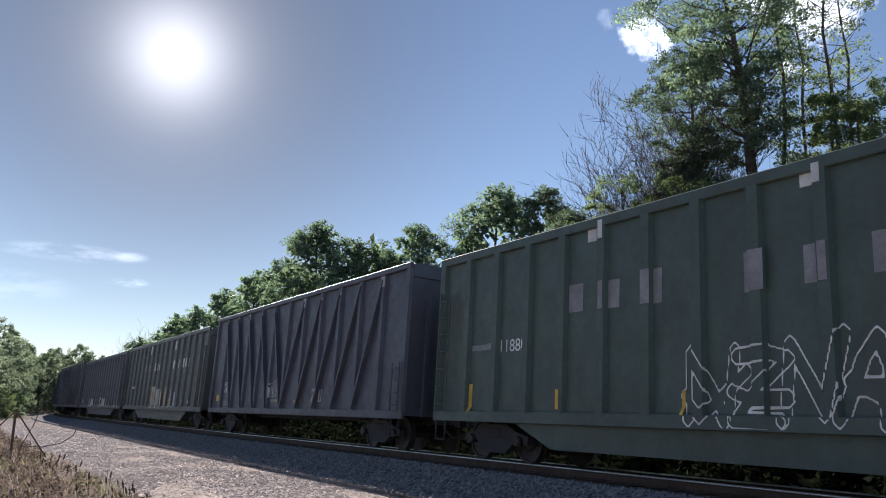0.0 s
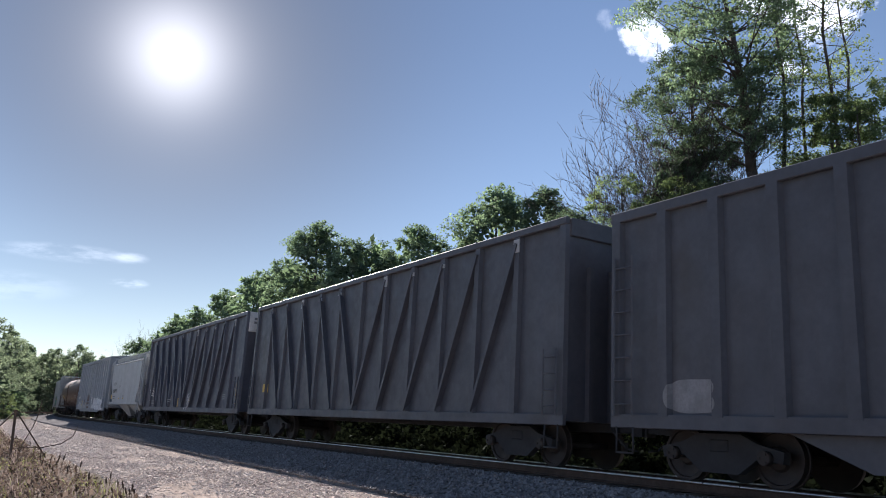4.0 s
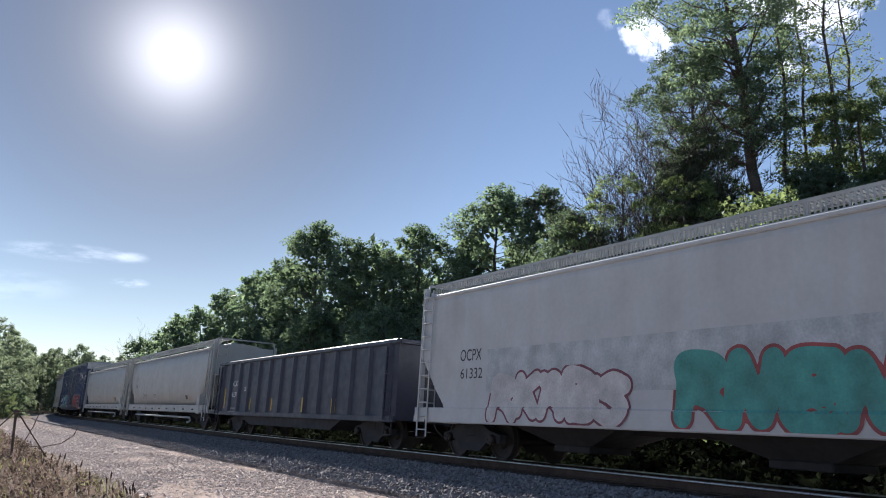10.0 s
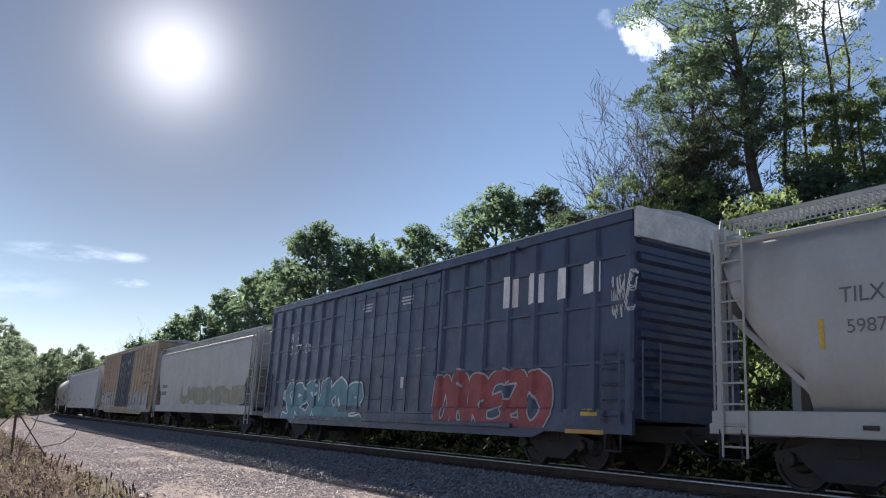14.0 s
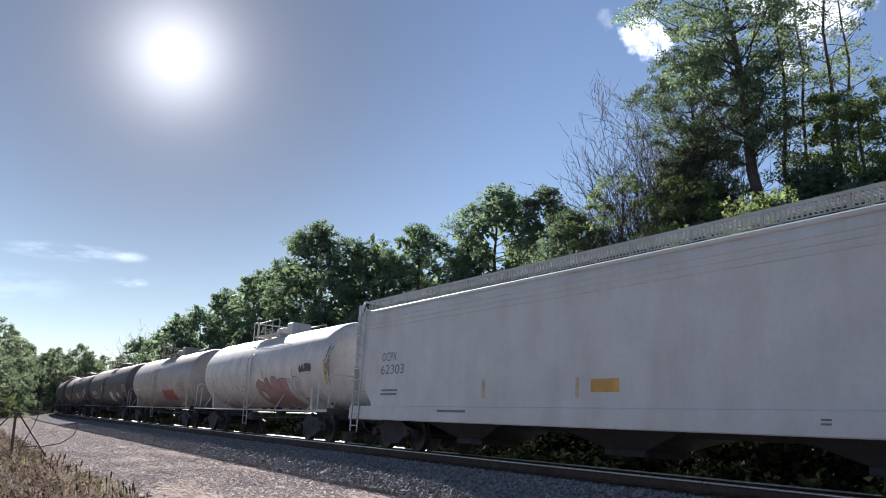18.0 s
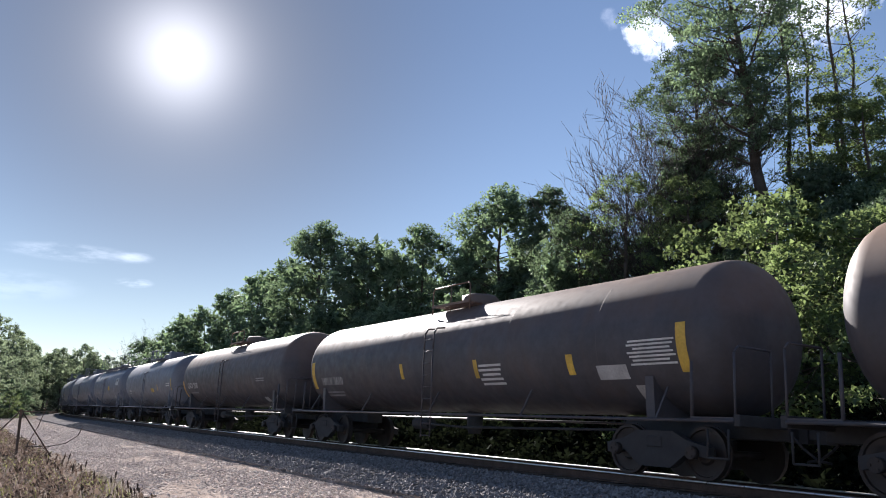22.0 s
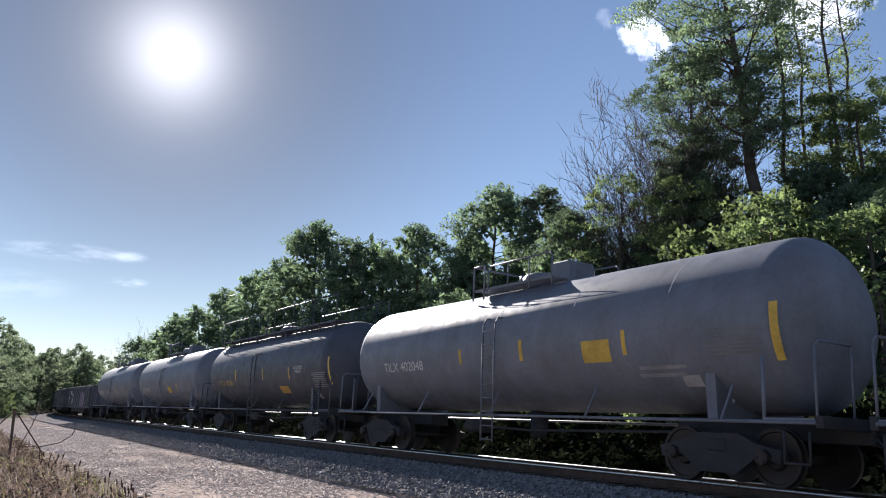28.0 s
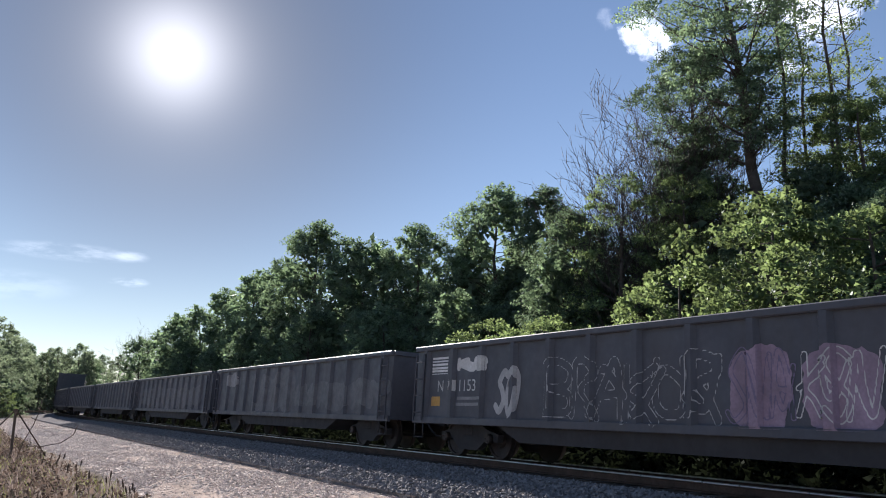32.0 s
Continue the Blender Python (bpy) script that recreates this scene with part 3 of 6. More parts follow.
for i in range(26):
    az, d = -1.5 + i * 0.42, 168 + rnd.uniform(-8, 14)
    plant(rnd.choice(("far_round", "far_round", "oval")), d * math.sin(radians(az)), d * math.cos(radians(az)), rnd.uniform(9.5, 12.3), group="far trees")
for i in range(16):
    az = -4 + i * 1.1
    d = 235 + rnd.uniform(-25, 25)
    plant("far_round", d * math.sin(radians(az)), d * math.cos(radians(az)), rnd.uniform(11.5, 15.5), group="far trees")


# ---- stones, weeds and the old post ----
def stones(name, count, s_range, lat_range, size, z_of, mat, label, seed, power=1.0, sink=0.0, flat=1.0):
    """Loose stones as uneven eight-sided lumps, strewn along the track."""
    rng = np.random.default_rng(seed)
    s = s_range[0] + (s_range[1] - s_range[0]) * rng.random(count) ** power
    lat = rng.uniform(*lat_range, count)
    z = z_of(lat)
    at = np.arange(0, s_range[1] + 1, 1.0)
    tab = np.array([line(float(q)) for q in at])
    x, y, th = (np.interp(s, at, tab[:, k]) for k in range(3))
    e = radians(LEAN) if name == "ballast_stones" else 0.0
    side, up = lat * np.cos(e) + z * np.sin(e), z * np.cos(e) - lat * np.sin(e)
    k = size * rng.uniform(0.4, 1.3, count)
    c = np.stack([x + np.cos(th) * side, y - np.sin(th) * side, up + k * (rng.uniform(-0.1, 0.35, count) - sink)], 1)
    base = np.array([(1, 0, 0), (0, 1, 0), (-1, 0, 0), (0, -1, 0), (0, 0, 0.75), (0, 0, -0.75)], float)
    v = base[None] * rng.uniform(0.6, 1.2, (count, 6, 3)) + rng.normal(size=(count, 6, 3)) * 0.12
    q = rng.uniform(0, 6.283, count)[:, None]
    v = np.stack([v[..., 0] * np.cos(q) - v[..., 1] * np.sin(q), v[..., 0] * np.sin(q) + v[..., 1] * np.cos(q), v[..., 2]], -1)
    v = v * (k[:, None] * rng.uniform(0.7, 1.3, (count, 3)) * (1, 1, flat))[:, None, :] + c[:, None, :]
    tri = np.array([(0, 1, 4), (1, 2, 4), (2, 3, 4), (3, 0, 4), (1, 0, 5), (2, 1, 5), (3, 2, 5), (0, 3, 5)])
    f = (np.arange(count) * 6)[:, None, None] + tri[None]
    me = bpy.data.meshes.new(name)
    me.from_pydata(v.reshape(-1, 3).tolist(), [], f.reshape(-1, 3).tolist())
    me.materials.append(MAT[mat])
    tagged(new(name, me), label, "stones", kind="stuff")


stones("ballast_stones", 34000, (6, 70), (-3.9, -1.4), 0.045, lambda q: np.interp(q, (-3.9, -3.7, -1.75, 0), (-0.68, -0.66, -0.24, -0.24)) + 0.01, "ballast_stone", "loose crushed grey ballast stones beside the rails", 1, 1.7)
ROAD_Z = lambda q: np.interp(q, (-8.7, -8.3, -7.4, -6.4, -5.2, -4.0, -3.6), (-0.6, -0.60, -0.56, -0.575, -0.55, -0.585, -0.6))
stones("gravel_stones", 110000, (6, 60), (-8.7, -3.6), 0.034, ROAD_Z, "stone", "loose pale gravel stones on the lane", 2, 1.6, 0.1, 0.55)
stones("coarse_gravel", 26000, (32, 104), (-8.7, -3.6), 0.055, ROAD_Z, "stone", "coarse brown gravel farther along the lane", 6, 1.3, 0.15, 0.5)


def blades(name, count, region, height, width, mat, label, seed, lean=0.5):
    """Tufts of thin blades: each a bent strip of three quads, in clumps."""
    rng = np.random.default_rng(seed)
    (x0, x1), (y0, y1) = region
    n_clump = count // 12
    cx, cy = rng.uniform(x0, x1, n_clump), y0 + (y1 - y0) * rng.random(n_clump) ** 1.4
    lat = lateral(cx, cy)
    ok = lat < -8.5 - rng.random(n_clump) * 0.8
    cx, cy = cx[ok], cy[ok]
    x, y = np.repeat(cx, 12) + rng.normal(size=len(cx) * 12) * 0.10, np.repeat(cy, 12) + rng.normal(size=len(cx) * 12) * 0.10
    n = len(x)
    z = surface(x, y) - 0.03
    h = height * rng.uniform(0.35, 1.25, n) * np.repeat(rng.uniform(0.5, 1.3, len(cx)), 12)
    a = rng.uniform(0, 6.283, n)
    d = np.stack([np.cos(a), np.sin(a), np.zeros(n)], 1)
    w = np.stack([-np.sin(a + 0.5), np.cos(a + 0.5), np.zeros(n)], 1) * width
    o = np.stack([x, y, z], 1)
    pts = []
    for u in (0, 0.4, 0.75, 1.0):
        c = o + d * (h * lean * u * u)[:, None] + np.stack([0 * h, 0 * h, h * u * (1 - 0.2 * u)], 1)
        pts += [c - w * (1 - u * 0.9), c + w * (1 - u * 0.9)]
    v = np.stack(pts, 1).reshape(-1, 3)
    f = (np.arange(n) * 8)[:, None, None] + np.array([(0, 1, 3, 2), (2, 3, 5, 4), (4, 5, 7, 6)])[None]
    me = bpy.data.meshes.new(name)
    me.from_pydata(v.tolist(), [], f.reshape(-1, 4).tolist())
    me.materials.append(MAT[mat])
    tagged(new(name, me), label, "grass", kind="stuff")


blades("dry_grass", 16000, ((-4, 4.2), (12, 70)), 0.42, 0.010, "dry_grass", "dry brown grass on the verge of the lane", 3)
blades("grass", 9000, ((-5, 3.8), (14, 90)), 0.35, 0.012, "grass", "green weeds among dry grass on the verge", 4)


def verge_brush():
    """Low tangled brush over the verge, in clumps."""
    rng = np.random.default_rng(12)
    x, y = rng.uniform(-4, 3.6, 900), 12 + 40 * rng.random(900) ** 1.5
    ok = lateral(x, y) < -8.7 - 0.5 * rng.random(900)
    x, y = x[ok], y[ok]
    c = np.stack([x, y, surface(x, y) + 0.06 + 0.12 * rng.random(len(x))], 1)
    tagged(new("brush", leaf_mesh("brush", c, rng.uniform(0.12, 0.34, len(c)), 34, 0.10, rng, "brush")), "low dark tangled brush on the verge", "brush", kind="stuff")


verge_brush()


def weed(x, y, h, seed):
    """A dead weed: a stalk with a dark seed head."""
    rng = random.Random(seed)
    z = float(surface([x], [y])[0])
    ob = tagged(new("weed"), "dead weed stalk with a dark seed head", "weed", "dead weeds on the verge")
    ob.location = (x, y, z)
    dx, dy = rng.uniform(-0.1, 0.1), rng.uniform(-0.1, 0.1)
    part("stalk", Geo().rod((0, 0, -0.05), (dx, dy, h), 0.008, 0.005, n=4), "weed_head", ob)
    g = Geo().loft([[(dx * u + math.cos(q) * r, dy * u + math.sin(q) * r, h * u) for q in (0, 1.26, 2.51, 3.77, 5.03)] for u, r in ((0.66, 0.008), (0.74, 0.02), (0.82, 0.014), (0.9, 0.02), (1.0, 0.008), (1.06, 0.004))])
    part("seed_head", g, "weed_head", ob)


rnd = random.Random(9)
for i in range(34):
    y = 14.5 + 16 * rnd.random() ** 1.3
    weed(min(3.3, 3.35 - abs(rnd.gauss(0, 0.9))), y, rnd.uniform(0.2, 0.42), i)


def old_post(x, y):
    z = float(surface([x], [y])[0])
    ob = tagged(new("fence_post"), "leaning rusty steel fence post with a brace and loose wire", "post")
    ob.location = (x, y, z)
    part("post", Geo().box(-0.035, 0.035, -0.035, 0.035, -0.2, 1.42, 0.006), "post", ob)
    part("cap", Geo().box(-0.05, 0.05, -0.05, 0.05, 1.40, 1.47, 0.01), "post", ob)
    part("brace", Geo().rod((0.05, 0, 1.38), (0.95, 0.3, 0.1), 0.022), "post", ob)
    part("brace", Geo().rod((-0.05, 0, 1.38), (-0.9, 0.1, 0.35), 0.022), "post", ob)
    part("top_bar", Geo().rod((-0.1, 0, 1.41), (0.95, 0.1, 1.40), 0.014), "post", ob)
    arc = [(0.66, 0.1, 1.75), (0.62, 0.1, 1.4), (0.5, 0.1, 1.0), (0.3, 0.1, 0.55), (0.2, 0.1, 0.2)]
    part("wire", Geo().path(arc, 0.012), "post", ob)
    arc = [(0.2, 0.1, 0.42), (0.8, 0.15, 0.40), (1.3, 0.2, 0.5), (1.62, 0.25, 0.72), (1.72, 0.25, 1.0)]
    part("wire", Geo().path(arc, 0.012), "post", ob)


old_post(2.02, 26.0)


# ---- the train ----
def coat(name, base, **kw):
    kw = {"rough": 0.55, "vary": 0.16, "scale": 1.2, "streaks": 0.45, **kw}
    MAT[name] = material(name, base, **kw)


coat("black_steel", (0.04, 0.04, 0.044), rough=0.8, streaks=0.2, dirt=(0.045, 0.036, 0.03), spec=0.3)
coat("wheel_steel", (0.04, 0.032, 0.03), rough=0.6, metal=0.4, streaks=0)
coat("green_paint", (0.05, 0.076, 0.066))
coat("dark_paint", (0.064, 0.067, 0.084))
coat("coal_paint", (0.056, 0.06, 0.078))
coat("slate_paint", (0.058, 0.063, 0.087))
coat("grey_paint", vary=0.07, base=(0.36, 0.38, 0.4), streaks=0.3, dirt=(0.16, 0.13, 0.1))
coat("pale_grey", vary=0.07, base=(0.37, 0.38, 0.37), streaks=0.3, dirt=(0.22, 0.17, 0.12))
coat("white_paint", vary=0.07, base=(0.46, 0.48, 0.495), streaks=0.3, dirt=(0.28, 0.22, 0.17))
coat("box_grey", vary=0.07, base=(0.24, 0.265, 0.3), dirt=(0.12, 0.1, 0.09))
coat("rust_brown", (0.09, 0.05, 0.041), crust=(0.17, 0.09, 0.064))
coat("bay_paint", (0.06, 0.069, 0.068))
coat("blue_paint", (0.032, 0.047, 0.1), rough=0.42, bump=0.5, bump_scale=1.6)
coat("navy_paint", (0.03, 0.037, 0.062))
coat("yellow_paint", (0.34, 0.26, 0.18), dirt=(0.14, 0.09, 0.06))
coat("tank_white", (0.48, 0.47, 0.46), dirt=(0.3, 0.2, 0.13))
coat("tank_tan", (0.29, 0.27, 0.25), dirt=(0.25, 0.17, 0.11))
coat("tank_black", (0.058, 0.057, 0.068), rough=0.58, spec=0.35, dirt=(0.11, 0.07, 0.05), crust=(0.24, 0.15, 0.1))
coat("tank_grey", (0.14, 0.153, 0.188), rough=0.55, spec=0.4, dirt=(0.1, 0.08, 0.07))
coat("tank_dark", (0.062, 0.068, 0.088), rough=0.55, spec=0.4, dirt=(0.06, 0.05, 0.045))


for mark_name, mark_tone in dict(white=(0.66, 0.66, 0.66), pale=(0.5, 0.5, 0.5), paledim=(0.36, 0.36, 0.37), dim=(0.2, 0.2, 0.215), yellow=(0.52, 0.34, 0.05), orange=(0.46, 0.26, 0.06), olive=(0.25, 0.245, 0.17),
                                 sand=(0.45, 0.38, 0.26), silver=(0.55, 0.57, 0.6), teal=(0.06, 0.27, 0.24), tealdim=(0.12, 0.25, 0.3), red=(0.27, 0.06, 0.06), maroon=(0.16, 0.05, 0.07), black=(0.03, 0.03, 0.035),
                                 darkgrey=(0.13, 0.13, 0.14), brown=(0.1, 0.055, 0.04), brownlight=(0.33, 0.2, 0.09), violet=(0.16, 0.13, 0.22), greyband=(0.4, 0.43, 0.45), rust=(0.22, 0.13, 0.1),
                                 rustspot=(0.38, 0.26, 0.18), redfade=(0.3, 0.18, 0.17), yellowfade=(0.55, 0.44, 0.22), greyfade=(0.42, 0.42, 0.43), bluefade=(0.45, 0.5, 0.56), pinkfade=(0.26, 0.19, 0.26), worn=(0.1, 0.103, 0.118), weathered=(0.33, 0.345, 0.36)).items():
    coat("mk_" + mark_name, mark_tone, rough=0.6, streaks=0.25, vary=0.22, scale=2.5)


def truck_meshes():
    """Meshes that all bogies share."""
    r = 0.457
    ws = Geo()
    for sgn in (-1, 1):
        pr = [(0.68, 0.1), (0.68, r + 0.025), (0.715, r + 0.025), (0.72, r), (0.82, r - 0.006), (0.82, r - 0.06), (0.79, r - 0.075), (0.77, 0.2), (0.82, 0.16), (0.82, 0.06)]
        ws.wheel([(sgn * a, b) for a, b in (pr if sgn > 0 else pr[::-1])], n=30, smooth=False)
    ws.wheel([(-1.05, 0.03), (-1.05, 0.075), (1.05, 0.075), (1.05, 0.03)], n=10)
    cap = Geo().wheel([(-0.06, 0.11), (0.06, 0.11)], n=12)
    for i in range(3):
        a = i * math.tau / 3
        cap.box(-0.075, 0.075, math.cos(a) * 0.07 - 0.02, math.cos(a) * 0.07 + 0.02, math.sin(a) * 0.07 - 0.02, math.sin(a) * 0.07 + 0.02)
    frame_g = Geo()
    o = [(-1.15, 0.38), (-1.18, 0.56), (-0.72, 0.66), (-0.42, 0.80), (0.42, 0.80), (0.72, 0.66), (1.18, 0.56), (1.15, 0.38), (0.72, 0.44), (0.36, 0.18), (-0.36, 0.18), (-0.72, 0.44)]
    frame_g.loft([[(x, a, b) for a, b in o] for x in (-0.08, 0.08)])
    spring = Geo()
    for a in (-0.18, 0.0, 0.18):
        for k in range(5):
            spring.rod((0, a, 0.30 + k * 0.06), (0, a, 0.335 + k * 0.06), 0.075, n=8)
    bolster = Geo().box(-1.1, 1.1, -0.2, 0.2, 0.5, 0.72, 0.03)
    bolster.box(-0.2, 0.2, -0.25, 0.25, 0.7, 0.85, 0.02)
    return [g.mesh(k) for g, k in ((ws, "wheelset"), (cap, "bearing_cap"), (frame_g, "side_frame"), (spring, "springs"), (bolster, "truck"))]


TRUCK = truck_meshes()
WHEELS = []
CARS = []
FACE, FLOOR = {}, {}


def ribbed_face(W, ys, half, proud, lo=0.0, low_x=0.0):
    """The side's x by place: panels with upright ribs standing proud, and a sill below lo."""
    return lambda y, z: -W - (low_x if z < lo else proud if any(abs(y - q) < half for q in ys) else 0.0)


def add_truck(car, y):
    t = part("truck", TRUCK[4], "black_steel", car, at=(0, y, 0))
    for x in (-1.0, 1.0):
        part("side_frame", TRUCK[2], "black_steel", t, at=(x, 0, 0))
        part("springs", TRUCK[3], "black_steel", t, at=(x, 0, 0))
    for dy in (-0.889, 0.889):
        w = part("wheelset", TRUCK[0], "wheel_steel", t, at=(0, dy, 0.457))
        WHEELS.append((car, w, Vector((0, dy, 0.457))))
        part("bearing_cap", TRUCK[1], "wheel_steel", t, at=(-1.13, dy, 0.457))


def coupler_mesh():
    g = Geo().box(-0.07, 0.07, -0.2, 0.5, 0.76, 0.92, 0.015)
    g.hexa([(-0.12, 0.45, 0.70), (0.14, 0.45, 0.70), (0.17, 0.78, 0.70), (-0.02, 0.78, 0.70), (-0.12, 0.45, 0.98), (0.14, 0.45, 0.98), (0.17, 0.78, 0.98), (-0.02, 0.78, 0.98)])
    return g.mesh("coupler")


COUPLER = coupler_mesh()
HOSE = Geo().path([(0.3, 0.1, 0.8), (0.32, 0.3, 0.62), (0.25, 0.5, 0.45), (0.1, 0.62, 0.42)], 0.022).mesh("brake_hose")


def start_car(name, label, left, length, group="cars of the train"):
    """A car as an empty on the rails; left: where its far end stands at the start, metres along the track."""
    car = tagged(new(name), label, "railcar", group)
    CARS.append((car, left - length / 2, length))
    for sgn in (-1, 1):
        c = part("coupler", COUPLER, "black_steel", car, at=(0, sgn * length / 2, 0))
        c.rotation_euler = (0, 0, 0 if sgn > 0 else math.pi)
        c = part("brake_hose", HOSE, "black_steel", car, at=(0, sgn * length / 2, 0))
        c.rotation_euler = (0, 0, 0 if sgn > 0 else math.pi)
    return car


def ladder(x, y0, y1, z0, z1, rungs, along="y", r=0.018):
    """Uprights and rungs as one mesh; along y on a side, along x on an end (then x is y)."""
    g = Geo()
    q = (lambda a, z: (x, a, z)) if along == "y" else (lambda a, z: (a, x, z))
    for a in (y0, y1):
        g.beam(q(a, z0), q(a, z1), 0.05, 0.03)
    for i in range(rungs):
        z = z0 + (z1 - z0) * (i + 0.5) / rungs
        g.rod(q(y0, z), q(y1, z), r)
    return g


def stirrup(car, x, y):
    part("step", Geo().path([(x, y - 0.2, 0.85), (x, y - 0.2, 0.4), (x, y + 0.2, 0.4), (x, y + 0.2, 0.85)], 0.02), "black_steel", car)


def plates(car, y, z, w, h, mat, name="stripe", face=None, x=-1.52, label=""):
    """A thin painted patch or plate on the side; face gives x by z for a round side."""
    g = Geo()
    n = 1 if face is None else 6
    fx = face or (lambda q: x)
    for i in range(n):
        a, b = z - h / 2 + h * i / n, z - h / 2 + h * (i + 1) / n
        xa, xb = fx(a), fx(b)
        g.hexa([(xa - 0.008, y - w / 2, a), (xa + 0.02, y - w / 2, a), (xa + 0.02, y + w / 2, a), (xa - 0.008, y + w / 2, a),
                (xb - 0.008, y - w / 2, b), (xb + 0.02, y - w / 2, b), (xb + 0.02, y + w / 2, b), (xb - 0.008, y + w / 2, b)])
    return part(name, g, mat, car, label)


def centre_sill(car, L, z0=0.75, z1=1.1):
    part("centre_sill", Geo().box(-0.25, 0.25, -L / 2 - 0.1, L / 2 + 0.1, z0, z1), "black_steel", car)


def ribbed_gondola(left, L, H, paint, label, ribs=17, belly=True, patches=(), sill=0.93):
    car = start_car("wood_chip_gondola", label, left, L)
    W, h = 1.44, L / 2
    FLOOR[car] = sill - 0.07
    part("body", Geo().tub(W, h, sill, H - 0.12), paint, car)
    for sx in (-1, 1):
        part("top_chord", Geo().box(min(sx * W, sx * W + sx * 0.1), max(sx * W, sx * W + sx * 0.1), -h - 0.02, h + 0.02, H - 0.2, H, 0.015), paint, car)
        part("side_sill", Geo().box(min(sx * W, sx * W + sx * 0.09), max(sx * W, sx * W + sx * 0.09), -h, h, sill - 0.1, sill + 0.14, 0.01), paint, car)
    for y in (-h, h):
        part("end_beam", Geo().box(-W, W, y - 0.08, y + 0.08, H - 0.42, H - 0.1, 0.015), paint, car)
    rib = Geo().loft([[(-0.1, -0.1, z), (0.0, -0.14, z), (0.0, 0.14, z), (-0.1, 0.1, z)] for z in (sill + 0.1, H - 0.18)]).mesh("rib")
    for i in range(ribs):
        y = -h + 0.12 + (L - 0.24) * i / (ribs - 1)
        part("rib", rib, paint, car, at=(-W, y, 0))
    FACE[car] = ribbed_face(W, [-h + 0.12 + (L - 0.24) * i / (ribs - 1) for i in range(ribs)], 0.12, 0.1, sill + 0.14, 0.09)
    end_rib = Geo().box(-0.05, 0.05, -0.06, 0.06, 0, H - sill - 0.4).mesh("end_rib")
    for y in (-h - 0.06, h + 0.06):
        for x in (-0.9, -0.3, 0.3, 0.9):
            part("end_rib", end_rib, paint, car, at=(x, y, sill))
    if belly:
        b = L * 0.27
        part("belly", Geo().loft([[(x, y, z) for y, z in ((-b, 0.34), (b, 0.34), (b + 1.2, sill - 0.1), (-b - 1.2, sill - 0.1))] for x in (-W + 0.1, W - 0.1)]), paint, car)
    centre_sill(car, L)
    for y in (-h + 2.0, h - 2.0):
        add_truck(car, y)
    for y in (-h + 0.35, h - 0.35):
        part("ladder", ladder(-W - 0.14, y - 0.22, y + 0.22, sill + 0.1, H - 0.9, 7), paint, car)
        stirrup(car, -W - 0.08, y)
    return car


def braced_gondola(left, L, H, paint, label, sill=0.93, warn=False):
    car = start_car("wood_chip_gondola", label, left, L)
    W, h = 1.44, L / 2
    FLOOR[car] = sill - 0.07
    part("body", Geo().tub(W, h, sill, H - 0.12), paint, car)
    for sx in (-1, 1):
        part("top_chord", Geo().box(min(sx * W, sx * W + sx * 0.12), max(sx * W, sx * W + sx * 0.12), -h - 0.02, h + 0.02, H - 0.16, H, 0.015), paint, car)
        part("side_sill", Geo().box(min(sx * W, sx * W + sx * 0.09), max(sx * W, sx * W + sx * 0.09), -h, h, sill - 0.1, sill + 0.12, 0.01), paint, car)
    post = Geo().loft([[(-0.1, -0.09, z), (0.0, -0.12, z), (0.0, 0.12, z), (-0.1, 0.09, z)] for z in (sill + 0.1, H - 0.14)]).mesh("post")
    n = 12
    step = L / n
    FACE[car] = ribbed_face(W, [-h + 0.1 + (L - 0.2) * i / n for i in range(n + 1)], 0.11, 0.1, sill + 0.12, 0.09)
    for i in range(n + 1):
        y = -h + 0.1 + (L - 0.2) * i / n
        part("post", post, paint, car, at=(-W, y, 0))
        if i % 2 == 1 or i in (4, 8):
            plates(car, y, H - 0.36, 0.2, 0.3 if i % 4 == 1 else 0.1, "mk_paledim", "reflector", x=-W - 0.11)
        if 0 < i < n and i != n // 2:
            d = step * 0.98 * (1 if y > 0 else -1)
            part("brace", Geo().beam((-W - 0.045, y, H - 0.3), (-W - 0.045, y - d, sill + 0.15), 0.09, 0.2, up=(1, 0, 0)), paint, car)
    for y in (-h, h):
        part("end_panel", Geo().box(-W, W, y - 0.07, y + 0.07, H - 0.85 if warn else H - 0.4, H - 0.02, 0.015), "mk_pale" if warn else paint, car, "stained white height-warning panel" if warn else "")
    if warn:
        for x0, x1, z in ((-1.25, 1.1, H - 0.3), (-1.25, 0.6, H - 0.46), (-1.0, 1.2, H - 0.62)):
            part("warning_print", Geo().box(x0, x1, -h - 0.078, -h - 0.068, z - 0.045, z + 0.045), "mk_darkgrey", car)
    er = Geo().box(-0.06, 0.06, -0.07, 0.07, 0, H - sill - 1.0).mesh("end_rib")
    for y in (-h - 0.05, h + 0.05):
        for x in (-0.9, -0.3, 0.3, 0.9):
            part("end_rib", er, paint, car, at=(x, y, sill))
    centre_sill(car, L)
    for y in (-h + 2.0, h - 2.0):
        add_truck(car, y)
        stirrup(car, -W - 0.08, -h + 0.35 if y < 0 else h - 0.35)
    for y in (-h + 0.35, h - 0.35):
        part("ladder", ladder(-W - 0.16, y - 0.2, y + 0.2, sill + 0.1, sill + 1.4, 4), paint, car)
    return car


